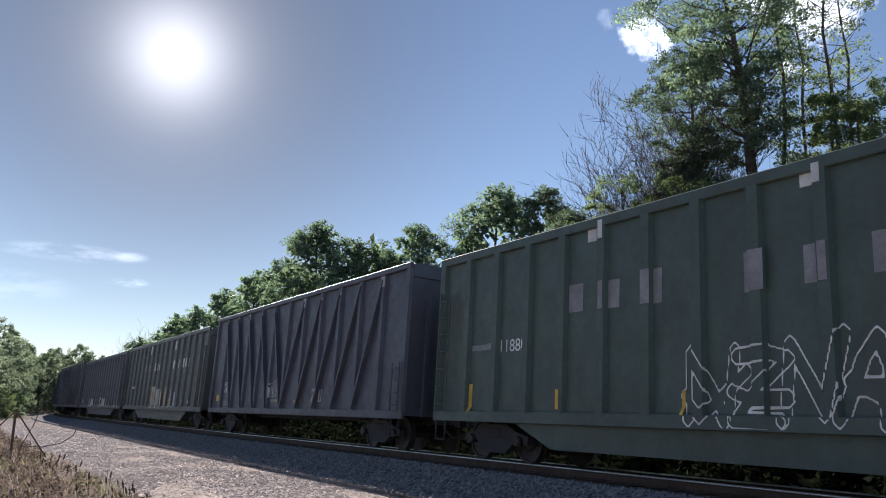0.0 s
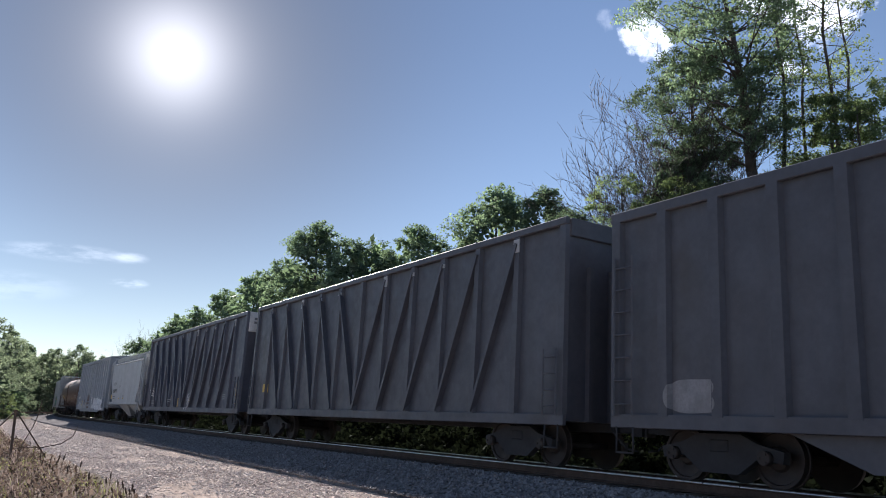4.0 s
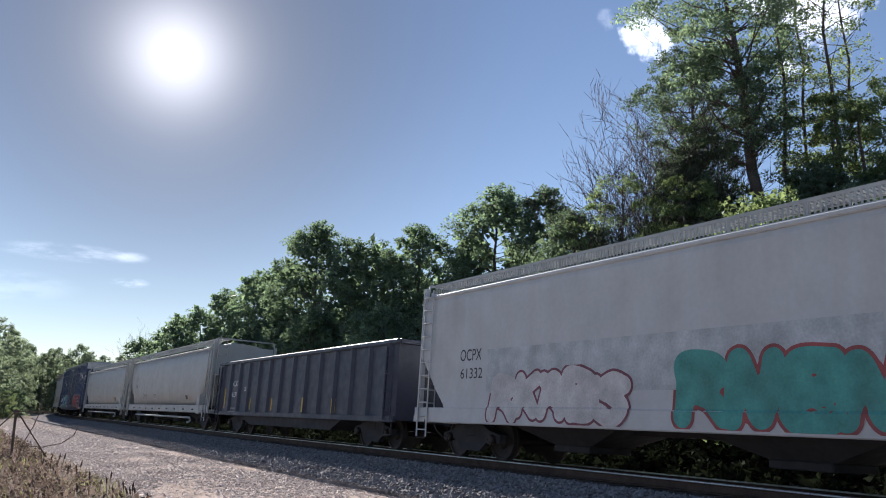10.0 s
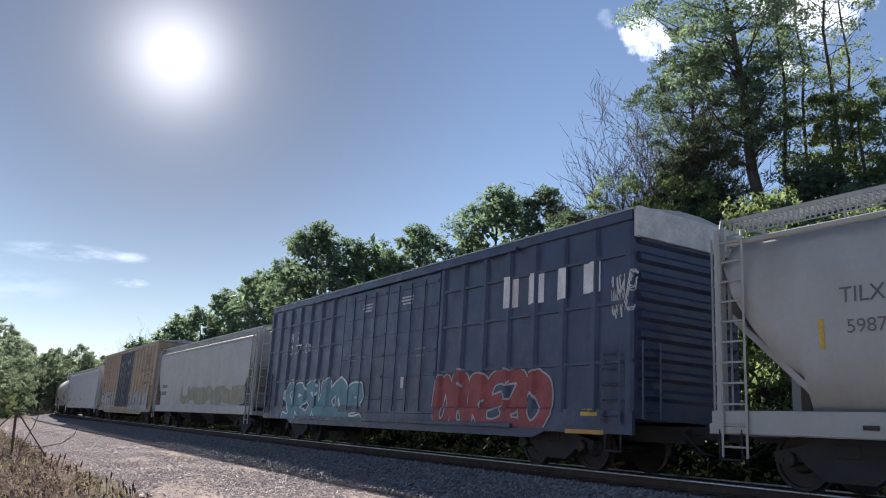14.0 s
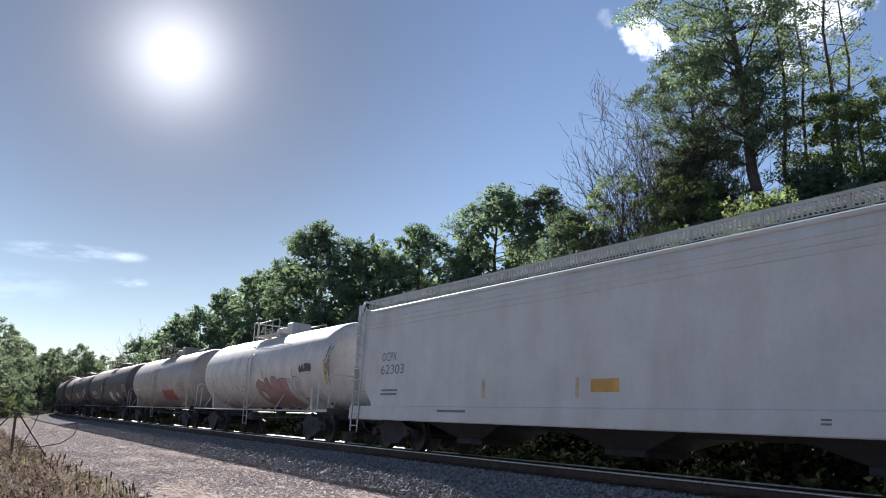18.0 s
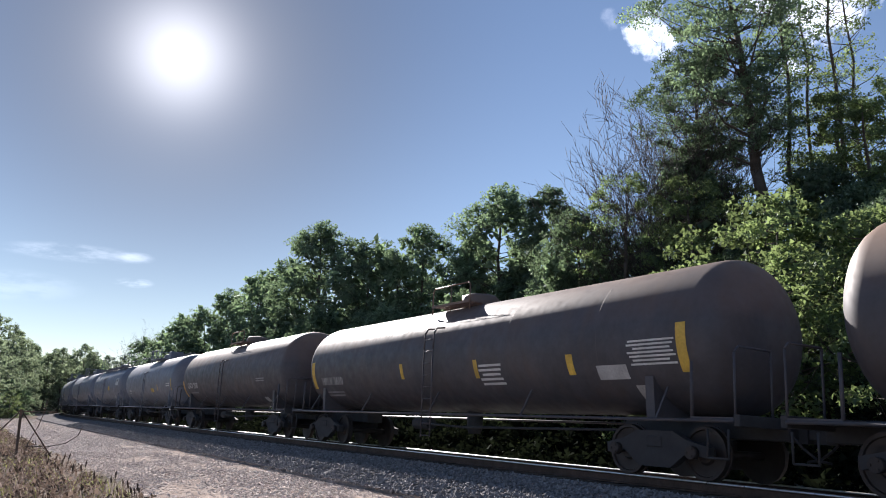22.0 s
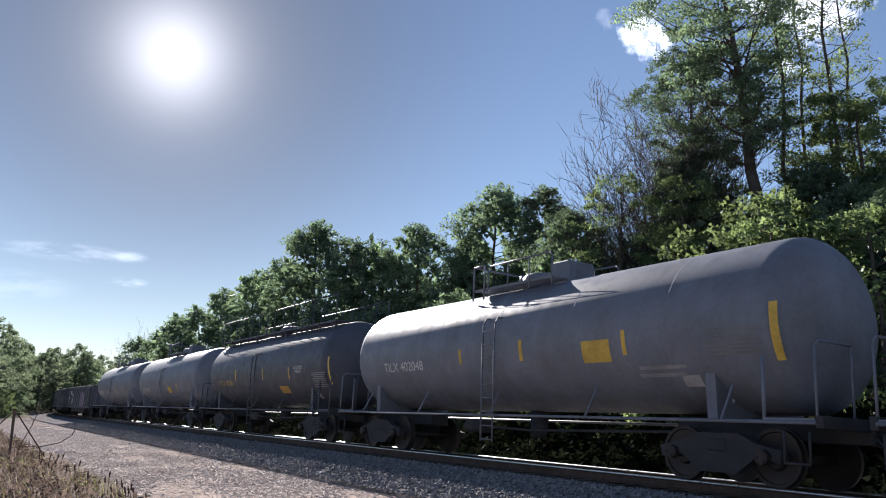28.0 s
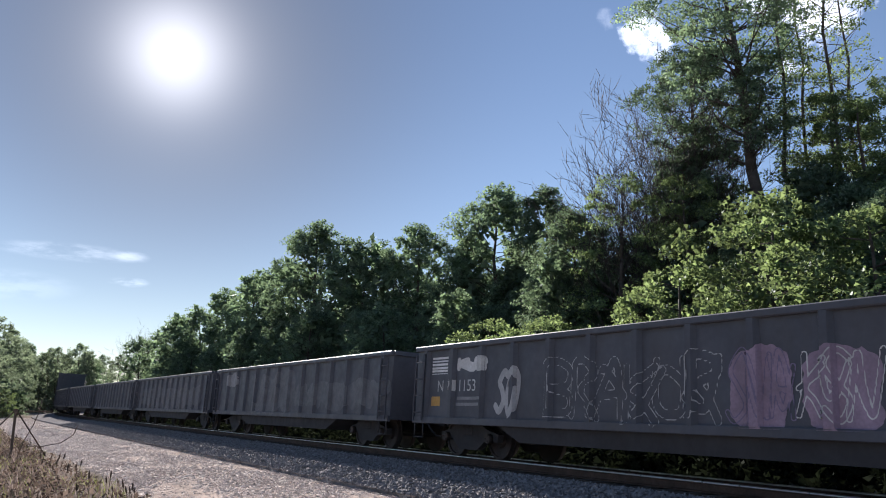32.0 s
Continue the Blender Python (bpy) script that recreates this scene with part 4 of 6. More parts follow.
def walkway(car, y0, y1, z, x, mat, posts=14):
    """A grating along the roof on posts: two edge bars, close cross bars and uprights."""
    g = Geo()
    for a in (x - 0.24, x + 0.24):
        g.box(a - 0.015, a + 0.015, y0, y1, z - 0.03, z + 0.03)
    n = int((y1 - y0) / 0.09)
    for i in range(n):
        y = y0 + (y1 - y0) * (i + 0.5) / n
        g.box(x - 0.24, x + 0.24, y - 0.014, y + 0.014, z - 0.02, z + 0.018)
        g.box(x - 0.262, x - 0.250, y - 0.016, y + 0.016, z - 0.24, z - 0.03)
    g.box(x - 0.266, x - 0.248, y0, y1, z - 0.26, z - 0.24)
    part("running_board", g, mat, car)
    leg = Geo().box(-0.015, 0.015, -0.02, 0.02, -0.40, 0.0).mesh("bracket")
    for i in range(posts):
        y = y0 + (y1 - y0) * (i + 0.5) / posts
        for a in (x - 0.24, x + 0.24):
            part("bracket", leg, mat, car, at=(a, y, z - 0.02))


def covered_hopper(left, L, paint, label, eave=3.95, rail=4.3, sill=0.78, sill_top=1.12, shape="flat", bays=3, low=1.2, end_paint=None, cut="shallow", pipe=False, flutes=0):
    car = start_car("covered_hopper", label, left, L)
    FLOOR[car] = sill + 0.02
    h, W = L / 2, 1.50
    slope = 2.1

    def section(k):
        """Half outline of the body, from the sill up over the roof; k narrows it towards the ends."""
        if shape == "round":
            side = [(-1.36, sill_top), (-1.50, sill_top + 0.7), (-1.53, 2.4), (-1.50, 3.1), (-1.42, 3.55), (-1.25, 3.82), (-0.9, eave + 0.08), (-0.4, eave + 0.2)]
        else:
            side = [(-W, sill_top - 0.05), (-W, 2.0), (-W, 3.0), (-W, eave - 0.22), (-W + 0.04, eave - 0.08), (-W + 0.22, eave + 0.05), (-0.8, eave + 0.14), (-0.4, eave + 0.18)]
        return side + [(-x, z) for x, z in reversed(side)]

    # side sheets keep full height at the top and slope in at the bottom of the ends
    g = Geo()
    rings = []
    base = section(1)
    top = max(z for _, z in base)
    cuts = {"deep": ((0.32, eave - 0.45), (0.5, eave - 0.95), (0.85, eave - 1.5), (1.25, eave - 1.95), (1.6, eave - 2.25), (1.7, sill_top)),
            "shallow": ((0.3, 2.35), (0.6, 2.0), (1.0, 1.55), (1.35, sill_top + 0.1), (1.4, sill_top))}[cut]
    ends = [(-h + d, z) for d, z in cuts]
    for y, low_z in ends + [(-h + slope + 0.3, sill_top - 0.01), (0, sill_top - 0.01), (h - slope - 0.3, sill_top - 0.01)] + [(-y, z) for y, z in reversed(ends)]:
        rings.append([(x, y, max(z, low_z)) for x, z in base])
    if shape == "round":
        FACE[car] = lambda y, z: -W - 0.03 if z < sill_top + 0.02 else float(np.interp(z, [q for _, q in base[:8]], [x for x, _ in base[:8]]))
    else:
        FACE[car] = lambda y, z: -W - 0.03 if z < sill_top + 0.02 else -W
    g.loft(rings, smooth=shape == "round")
    part("body", g, paint, car)
    for y in (-h + 0.33, h - 0.33):
        part("end_sheet", Geo().box(-W + 0.12, W - 0.12, y - 0.03, y + 0.03, eave - 1.3, eave + 0.1), end_paint or paint, car)
    for sx in (-1, 1):
        xs = sorted((sx * (W - 0.06), sx * (W + 0.03)))
        part("side_sill", Geo().box(*xs, -h + 0.05, h - 0.05, sill, sill_top + 0.02, 0.02), paint, car)
    for i in range(flutes):
        z = eave - 0.30 - 0.13 * i
        part("flute", Geo().box(-W - 0.018, -W + 0.03, -h + 0.5, h - 0.5, z - 0.02, z + 0.02, 0.006), paint, car)
    part("roof_edge", Geo().box(-W - 0.02, -W + 0.10, -h + 0.4, h - 0.4, eave - 0.12, eave - 0.03, 0.02), paint, car)
    # ends: corner posts, slope braces, ladder and platform
    for e in (-1, 1):
        for sx in (-1, 1):
            part("corner_post", Geo().box(*sorted((sx * (W - 0.08), sx * (W + 0.02))), *sorted((e * (h - 0.30), e * (h - 0.16))), sill, eave + 0.2), end_paint or paint, car)
            part("slope_brace", Geo().beam((sx * (W - 0.2), e * (h - 0.3), eave - 1.2), (sx * (W - 0.2), e * (h - slope + 0.1), sill_top), 0.1, 0.1), end_paint or paint, car)
        part("end_platform", Geo().box(-W, W, *sorted((e * (h - 1.0), e * (h + 0.02))), sill, sill + 0.16, 0.01), end_paint or paint, car)
        part("end_brace", Geo().box(-0.45, 0.45, *sorted((e * (h - 0.9), e * (h - 0.75))), sill + 0.1, eave - 1.2), end_paint or paint, car)
        part("ladder", ladder(-W - 0.06, e * (h - 0.25) - 0.25 * e - 0.22, e * (h - 0.25) - 0.25 * e + 0.22, sill - 0.35, eave + 0.1, 11), end_paint or paint, car)
        part("end_ladder", ladder(e * (h + 0.02), -1.35, -0.9, sill, eave + 0.1, 10, "x"), end_paint or paint, car)
        part("roof_rail", Geo().path([(-W + 0.05, e * (h - 0.2), eave - 0.1), (-W + 0.15, e * (h - 0.2), rail - 0.02), (W - 0.15, e * (h - 0.2), rail - 0.02), (W - 0.05, e * (h - 0.2), eave - 0.1)], 0.03), paint, car)
    walkway(car, -h + 0.2, h - 0.2, rail, -0.95, "pale_grey" if paint != "pale_grey" else paint)
    part("hatch_cover", Geo().box(-0.35, 0.35, -h + 1.5, h - 1.5, eave + 0.1, eave + 0.34, 0.03), paint, car)
    # hoppers below
    span = (L - 2 * slope - 0.6) / bays
    for b in range(bays):
        y = -h + slope + 0.3 + span * (b + 0.5)
        k = span * 0.46
        part("hopper_bay", Geo().loft([[(-1.1, y - k, low - 0.05), (1.1, y - k, low - 0.05), (1.1, y + k, low - 0.05), (-1.1, y + k, low - 0.05)][::-1],
                                       [(-0.55, y - 0.5, 0.42), (0.55, y - 0.5, 0.42), (0.55, y + 0.5, 0.42), (-0.55, y + 0.5, 0.42)][::-1]]), paint if low > 1.15 else "black_steel", car)
        part("outlet_gate", Geo().box(-0.6, 0.6, y - 0.55, y + 0.55, 0.3, 0.44, 0.02), "black_steel", car)
    if pipe:
        part("unloading_pipe", Geo().path([(-W - 0.02, -h + 3.35, 0.3), (-W - 0.02, -h + 3.0, 0.32), (-W - 0.02, -h + 2.85, 0.42), (-W - 0.02, -h + 3.0, 0.54), (-W - 0.02, h - 3.4, 0.54)], 0.05, n=8), paint, car)
        part("brake_box", Geo().box(-W - 0.05, -W + 0.35, -h + 1.5, -h + 1.95, sill - 0.05, sill + 0.85, 0.02), paint, car)
        for k in range(9):
            y = -h + 2.6 + (L - 5.2) * k / 8
            part("sill_lug", Geo().box(-W - 0.07, -W - 0.02, y - 0.1, y + 0.1, sill + 0.12, sill + 0.18), "black_steel", car)
    centre_sill(car, L, 0.7, 1.0)
    for y in (-h + 2.0, h - 2.0):
        add_truck(car, y)
        stirrup(car, -W - 0.02, -h + 0.4 if y < 0 else h - 0.4)
    return car


def boxcar(left, L, H, paint, label, sill=0.68, door=3.0, ribs=7, double=False, door_paint=None, rails=(), panel=False):
    car = start_car("boxcar", label, left, L)
    FLOOR[car] = sill + 0.04
    W, h = 1.46, L / 2
    part("body", Geo().box(-W, W, -h + 0.1, h - 0.1, sill + 0.35, H - 0.05, 0.01), paint, car)
    part("roof", Geo().loft([[(-W - 0.07, y, H - 0.03), (W + 0.07, y, H - 0.03), (W + 0.07, y, H), (0.3, y, H + 0.16), (-0.3, y, H + 0.16), (-W - 0.07, y, H)] for y in (-h - 0.05, h + 0.05)]), "grey_paint", car, "grey galvanised roof")
    roof_rib = Geo().loft([[(-W - 0.06, y, H), (-0.3, y, H + 0.16), (0.3, y, H + 0.16), (W + 0.06, y, H), (W + 0.06, y, H + 0.025), (0.3, y, H + 0.2), (-0.3, y, H + 0.2), (-W - 0.06, y, H + 0.025)] for y in (-0.04, 0.04)]).mesh("roof_rib")
    n = int(L / 1.2)
    for i in range(n):
        part("roof_rib", roof_rib, "grey_paint", car, at=(0, -h + (i + 0.5) * L / n, 0))
    for sx in (-1, 1):
        xs = sorted((sx * (W - 0.02), sx * (W + 0.05)))
        part("side_sill", Geo().loft([[(x, y, z) for y, z in ((-h + 2.8, sill - 0.12), (h - 2.8, sill - 0.12), (h - 2.4, sill + 0.02), (h, sill + 0.02), (h, sill + 0.45), (-h, sill + 0.45), (-h, sill + 0.02), (-h + 2.4, sill + 0.02))] for x in xs]), paint, car)
        part("top_chord", Geo().box(*sorted((sx * (W - 0.02), sx * (W + 0.06))), -h, h, H - 0.22, H - 0.035, 0.01), paint, car)
    rib = Geo().loft([[(-0.07, -0.06, z), (0.0, -0.1, z), (0.0, 0.1, z), (-0.07, 0.06, z)] for z in (sill + 0.4, H - 0.25)]).mesh("rib")
    half = door / 2 + 0.1
    for e in (-1, 1):
        for i in range(ribs + 1):
            y = e * (half + (h - half - 0.1) * i / ribs)
            part("rib", rib, paint, car, at=(-W, y, 0))
    rib_ys = [e * (half + (h - half - 0.1) * i / ribs) for e in (-1, 1) for i in range(ribs + 1)]
    FACE[car] = lambda y, z: -W - (0.05 if z < sill + 0.45 else 0.08 if abs(y) < door / 2 else 0.07 if any(abs(y - q) < 0.08 for q in rib_ys) else 0.0)
    if panel:
        part("end_panel", Geo().box(-W - 0.02, W + 0.02, -h - 0.13, -h - 0.02, H - 0.55, H + 0.02), "mk_pale", car, "white height-warning panel")
    for z in rails:
        for y0, y1 in ((-h, -half), (half, h)):
            part("side_rail", Geo().box(-W - 0.05, -W, y0, y1, z - 0.03, z + 0.03), paint, car)
    dp = door_paint or paint
    leaves = ((-door / 2, 0.0), (0.0, door / 2)) if double else ((-door / 2, door / 2),)
    for y0, y1 in leaves:
        d = part("door", Geo().box(-W - 0.07, -W - 0.01, y0 + 0.02, y1 - 0.02, sill + 0.3, H - 0.3, 0.01), dp, car)
        rows = 3 if door_paint else 6
        for k in range(rows):
            z = sill + 0.7 + k * (H - sill - 1.2) / (rows - 1)
            part("door_rib", Geo().box(-W - 0.09, -W - 0.07, y0 + 0.08, y1 - 0.08, z - 0.04, z + 0.04, 0.005), dp, d)
        for k in (0.25, 0.5, 0.75):
            y = y0 + (y1 - y0) * k
            part("lock_rod", Geo().rod((-W - 0.10, y, sill + 0.35), (-W - 0.10, y, H - 0.4), 0.015), dp, d)
    for z in (sill + 0.1, H - 0.22):
        part("door_track", Geo().box(-W - 0.14, -W, -door - 0.4, door + 0.4, z - 0.04, z + 0.04), paint, car)
    for e in (-1, 1):
        part("end_wall", Geo().box(-W, W, *sorted((e * (h - 0.1), e * (h - 0.02))), sill + 0.3, H - 0.05), paint, car)
        corr = Geo().loft([[(x, e * y, z) for y, z in ((-0.03, -0.14), (0.08, -0.05), (0.08, 0.05), (-0.03, 0.14))] for x in (-W + 0.12, W - 0.12)]).mesh("end_corrugation")
        for k in range(9):
            part("end_corrugation", corr, paint, car, at=(0, e * (h - 0.02), sill + 0.75 + k * (H - sill - 1.3) / 8))
        part("ladder", ladder(-W - 0.1, e * (h - 0.5) - 0.22, e * (h - 0.5) + 0.22, sill + 0.2, sill + 1.6, 5), paint, car)
        part("end_ladder", ladder(e * (h + 0.1), -1.35, -0.9, sill + 0.3, sill + 1.7, 5, "x"), paint, car)
        stirrup(car, -W - 0.03, e * (h - 0.5))
        add_truck(car, e * (h - 2.6))
    centre_sill(car, L, 0.6, 0.9)
    return car


def tank_car(left, L, paint, label, R=1.46, zc=2.6, top="platform", band=None):
    car = start_car("tank_car", label, left, L)
    h = L / 2
    t, fore = h - 0.5, -0.15
    prof = [(-t + 0.7 - 0.7 * math.cos(a), R * math.sin(a) ** 0.8 + 0.002) for a in (i / 8 * math.pi / 2 for i in range(9))]
    FACE[car] = lambda y, z: -math.sqrt(max(R * R - (z - zc) ** 2, 0.04))
    full = prof + [(-y, r) for y, r in reversed(prof)]
    part("tank", Geo().wheel(full, "y", n=48).shift(0, fore, zc), paint, car)
    seam = Geo().wheel([(-0.02, R - 0.02), (-0.012, R + 0.003), (0.012, R + 0.003), (0.02, R - 0.02)], "y", n=48, smooth=False).shift(0, 0, zc).mesh("seam")
    for i in range(1, 6):
        part("seam", seam, paint, car, at=(0, fore - t + 2 * t * i / 6, 0))
    # underframe: stub sills, bolsters, saddles, the long side handrail
    for e in (-1, 1):
        part("stub_sill", Geo().box(-0.28, 0.28, *sorted((e * (h - 3.6), e * (h + 0.05))), 0.72, 1.08, 0.02), "black_steel", car)
        part("saddle", Geo().loft([[(-1.15, y, 1.0), (1.15, y, 1.0), (1.2, y, 1.75), (0.7, y, 1.4), (-0.7, y, 1.4), (-1.2, y, 1.75)] for y in sorted((e * (h - 2.2), e * (h - 2.0)))]), paint, car)
        part("end_sill", Geo().box(-1.45, 1.45, *sorted((e * (h - 0.12), e * h)), 0.9, 1.08, 0.01), "black_steel", car)
        part("platform", Geo().box(-1.45, 1.45, *sorted((e * (h - 0.95), e * (h - 0.12))), 0.98, 1.04), paint, car)
        part("end_rail", Geo().path([(-1.42, e * (h - 0.1), 1.0), (-1.42, e * (h - 0.1), 2.05), (-1.32, e * (h - 0.1), 2.15), (-0.5, e * (h - 0.1), 2.15), (-0.5, e * (h - 0.1), 1.0)], 0.022), paint, car)
        part("corner_post", Geo().rod((-1.42, e * (h - 0.95), 1.0), (-1.42, e * (h - 0.95), 1.95), 0.03), paint, car)
        stirrup(car, -1.47, e * (h - 0.4))
        add_truck(car, e * (h - 2.1))
    for sx in (-1, 1):
        part("side_rail", Geo().rod((sx * 1.46, -h + 0.1, 0.98), (sx * 1.46, h - 0.1, 0.98), 0.03), paint, car)
    for i in range(5):
        y = -t + 1.2 + (2 * t - 2.4) * i / 4
        part("rail_bracket", Geo().beam((-1.46, y, 0.98), (-1.15, y, 1.55), 0.04, 0.03), paint, car)
    part("outlet_valve", Geo().wheel([(0.55, 0.16), (0.7, 0.2), (1.15, 0.22)], "z", n=12), "black_steel", car)
    part("brake_cylinder", Geo().rod((-0.6, 1.2, 0.75), (-0.6, 2.0, 0.75), 0.16, n=10), "black_steel", car)
    part("brake_pipe", Geo().path([(-0.75, -h + 2.8, 0.8), (-0.75, -0.6, 0.7), (-0.75, 1.2, 0.75)], 0.03), "black_steel", car)
    # ladder and the fittings on top
    zt = zc + R
    run = lambda y: [(-1.5, y, 0.4), (-1.55, y, 2.6), (-1.54, y, 3.0), (-1.46, y, 3.14), (-1.2, y, 3.18)]
    part("ladder", Geo().path(run(-0.22), 0.022).path(run(0.22), 0.022), paint, car)
    rung = Geo().rod((0, -0.22, 0), (0, 0.22, 0), 0.014).mesh("rung")
    for k in range(9):
        z = 0.45 + k * 0.3
        part("rung", rung, paint, car, at=(-1.5 - 0.05 * min(1, (z - 0.4) / 2.2), 0, z))
    dome = part("manway", Geo().wheel([(zt - 0.12, 0.5), (zt + 0.22, 0.5), (zt + 0.30, 0.42), (zt + 0.34, 0.2)], "z", n=20), paint, car)
    part("safety_valve", Geo().wheel([(zt - 0.1, 0.1), (zt + 0.28, 0.1), (zt + 0.3, 0.14), (zt + 0.42, 0.12)], "z", n=10).shift(0.1, 0.85, 0), paint, car)

    def rail_run(y0, y1, n, x=-0.78, z=zt + 0.75):
        g = Geo().path([(x, y0, zt - 0.25), (x, y0, z - 0.08), (x, y0 + 0.08, z), (x, y1 - 0.08, z), (x, y1, z - 0.08), (x, y1, zt - 0.25)], 0.02)
        part("handrail", g, paint, car)
        post = Geo().rod((0, 0, zt - 0.25), (0, 0, z), 0.016).mesh("post")
        for i in range(n):
            part("post", post, paint, car, at=(x, y0 + (y1 - y0) * (i + 1) / (n + 1), 0))

    def deck(y0, y1):
        for x in (-0.75, 0.75):
            g = Geo()
            for a in (-0.22, 0.22):
                g.box(x + a - 0.015, x + a + 0.015, y0, y1, zt - 0.08, zt - 0.02)
            k = int((y1 - y0) / 0.075)
            for i in range(k):
                y = y0 + (y1 - y0) * (i + 0.5) / k
                g.box(x - 0.22, x + 0.22, y - 0.016, y + 0.016, zt - 0.06, zt - 0.03)
            part("walkway", g, paint, car)

    if top == "platform":
        deck(-1.5, 1.5)
        for x in (-1.0, 1.0):
            rail_run(-1.5, 0.9, 2, x, zt + 0.5)
            part("handrail", Geo().path([(x, 1.05, zt - 0.3), (x, 1.05, zt + 0.55), (x, 1.5, zt + 0.55), (x, 1.5, zt - 0.3)], 0.022), paint, car)
        part("handrail", Geo().path([(-1.0, 1.5, zt + 0.55), (1.0, 1.5, zt + 0.55)], 0.022), paint, car)
        part("valve_cage", Geo().box(-0.4, 0.4, -1.35, -0.75, zt - 0.1, zt + 0.45, 0.04), paint, car)
    elif top == "long":
        deck(-t + 0.6, t - 0.6)
        for x in (-1.0, 1.0):
            rail_run(-t + 0.6, -0.4, 5, x, zt + 0.85), rail_run(0.4, t - 0.6, 5, x, zt + 0.85)
        bracket = Geo().beam((-1.0, 0, zt - 0.05), (-0.9, 0, zt - 0.45), 0.05, 0.04).mesh("bracket")
        for i in range(12):
            part("bracket", bracket, paint, car, at=(0, -t + 0.9 + (2 * t - 1.8) * i / 11, 0))
    else:
        deck(-0.9, 0.9)
        rail_run(-0.9, 0.9, 1, -0.95, zt + 0.45)
    return car


def gondola(left, L, H, paint, label, ribs=13, sill=0.8):
    car = start_car("gondola", label, left, L)
    FLOOR[car] = sill - 0.03
    W, h = 1.44, L / 2
    part("body", Geo().tub(W, h, sill, H - 0.1), paint, car)
    for sx in (-1, 1):
        part("top_chord", Geo().box(*sorted((sx * (W - 0.03), sx * (W + 0.1))), -h - 0.02, h + 0.02, H - 0.13, H, 0.02), paint, car)
        part("side_sill", Geo().box(*sorted((sx * (W - 0.02), sx * (W + 0.08))), -h, h, sill - 0.06, sill + 0.1, 0.01), paint, car)
    for y in (-h - 0.02, h + 0.02):
        part("end_chord", Geo().box(-W, W, y - 0.06, y + 0.06, H - 0.13, H, 0.015), paint, car)
    rib = Geo().loft([[(-0.09, -0.06, z), (0.0, -0.12, z), (0.0, 0.12, z), (-0.09, 0.06, z)] for z in (sill + 0.08, H - 0.12)]).mesh("rib")
    for i in range(ribs):
        part("rib", rib, paint, car, at=(-W, -h + 0.5 + (L - 1.0) * i / (ribs - 1), 0))
    FACE[car] = ribbed_face(W, [-h + 0.5 + (L - 1.0) * i / (ribs - 1) for i in range(ribs)], 0.1, 0.09, sill + 0.1, 0.08)
    part("belly", Geo().loft([[(x, y, z) for y, z in ((-h + 4.3, 0.42), (h - 4.3, 0.42), (h - 3.5, sill - 0.05), (-h + 3.5, sill - 0.05))] for x in (-W + 0.05, W - 0.05)]), "black_steel", car)
    for e in (-1, 1):
        part("ladder", ladder(-W - 0.12, e * (h - 0.3) - 0.2, e * (h - 0.3) + 0.2, sill, H - 0.2, 4), paint, car)
        stirrup(car, -W - 0.05, e * (h - 0.3))
        add_truck(car, e * (h - 1.95))
    centre_sill(car, L)
    return car


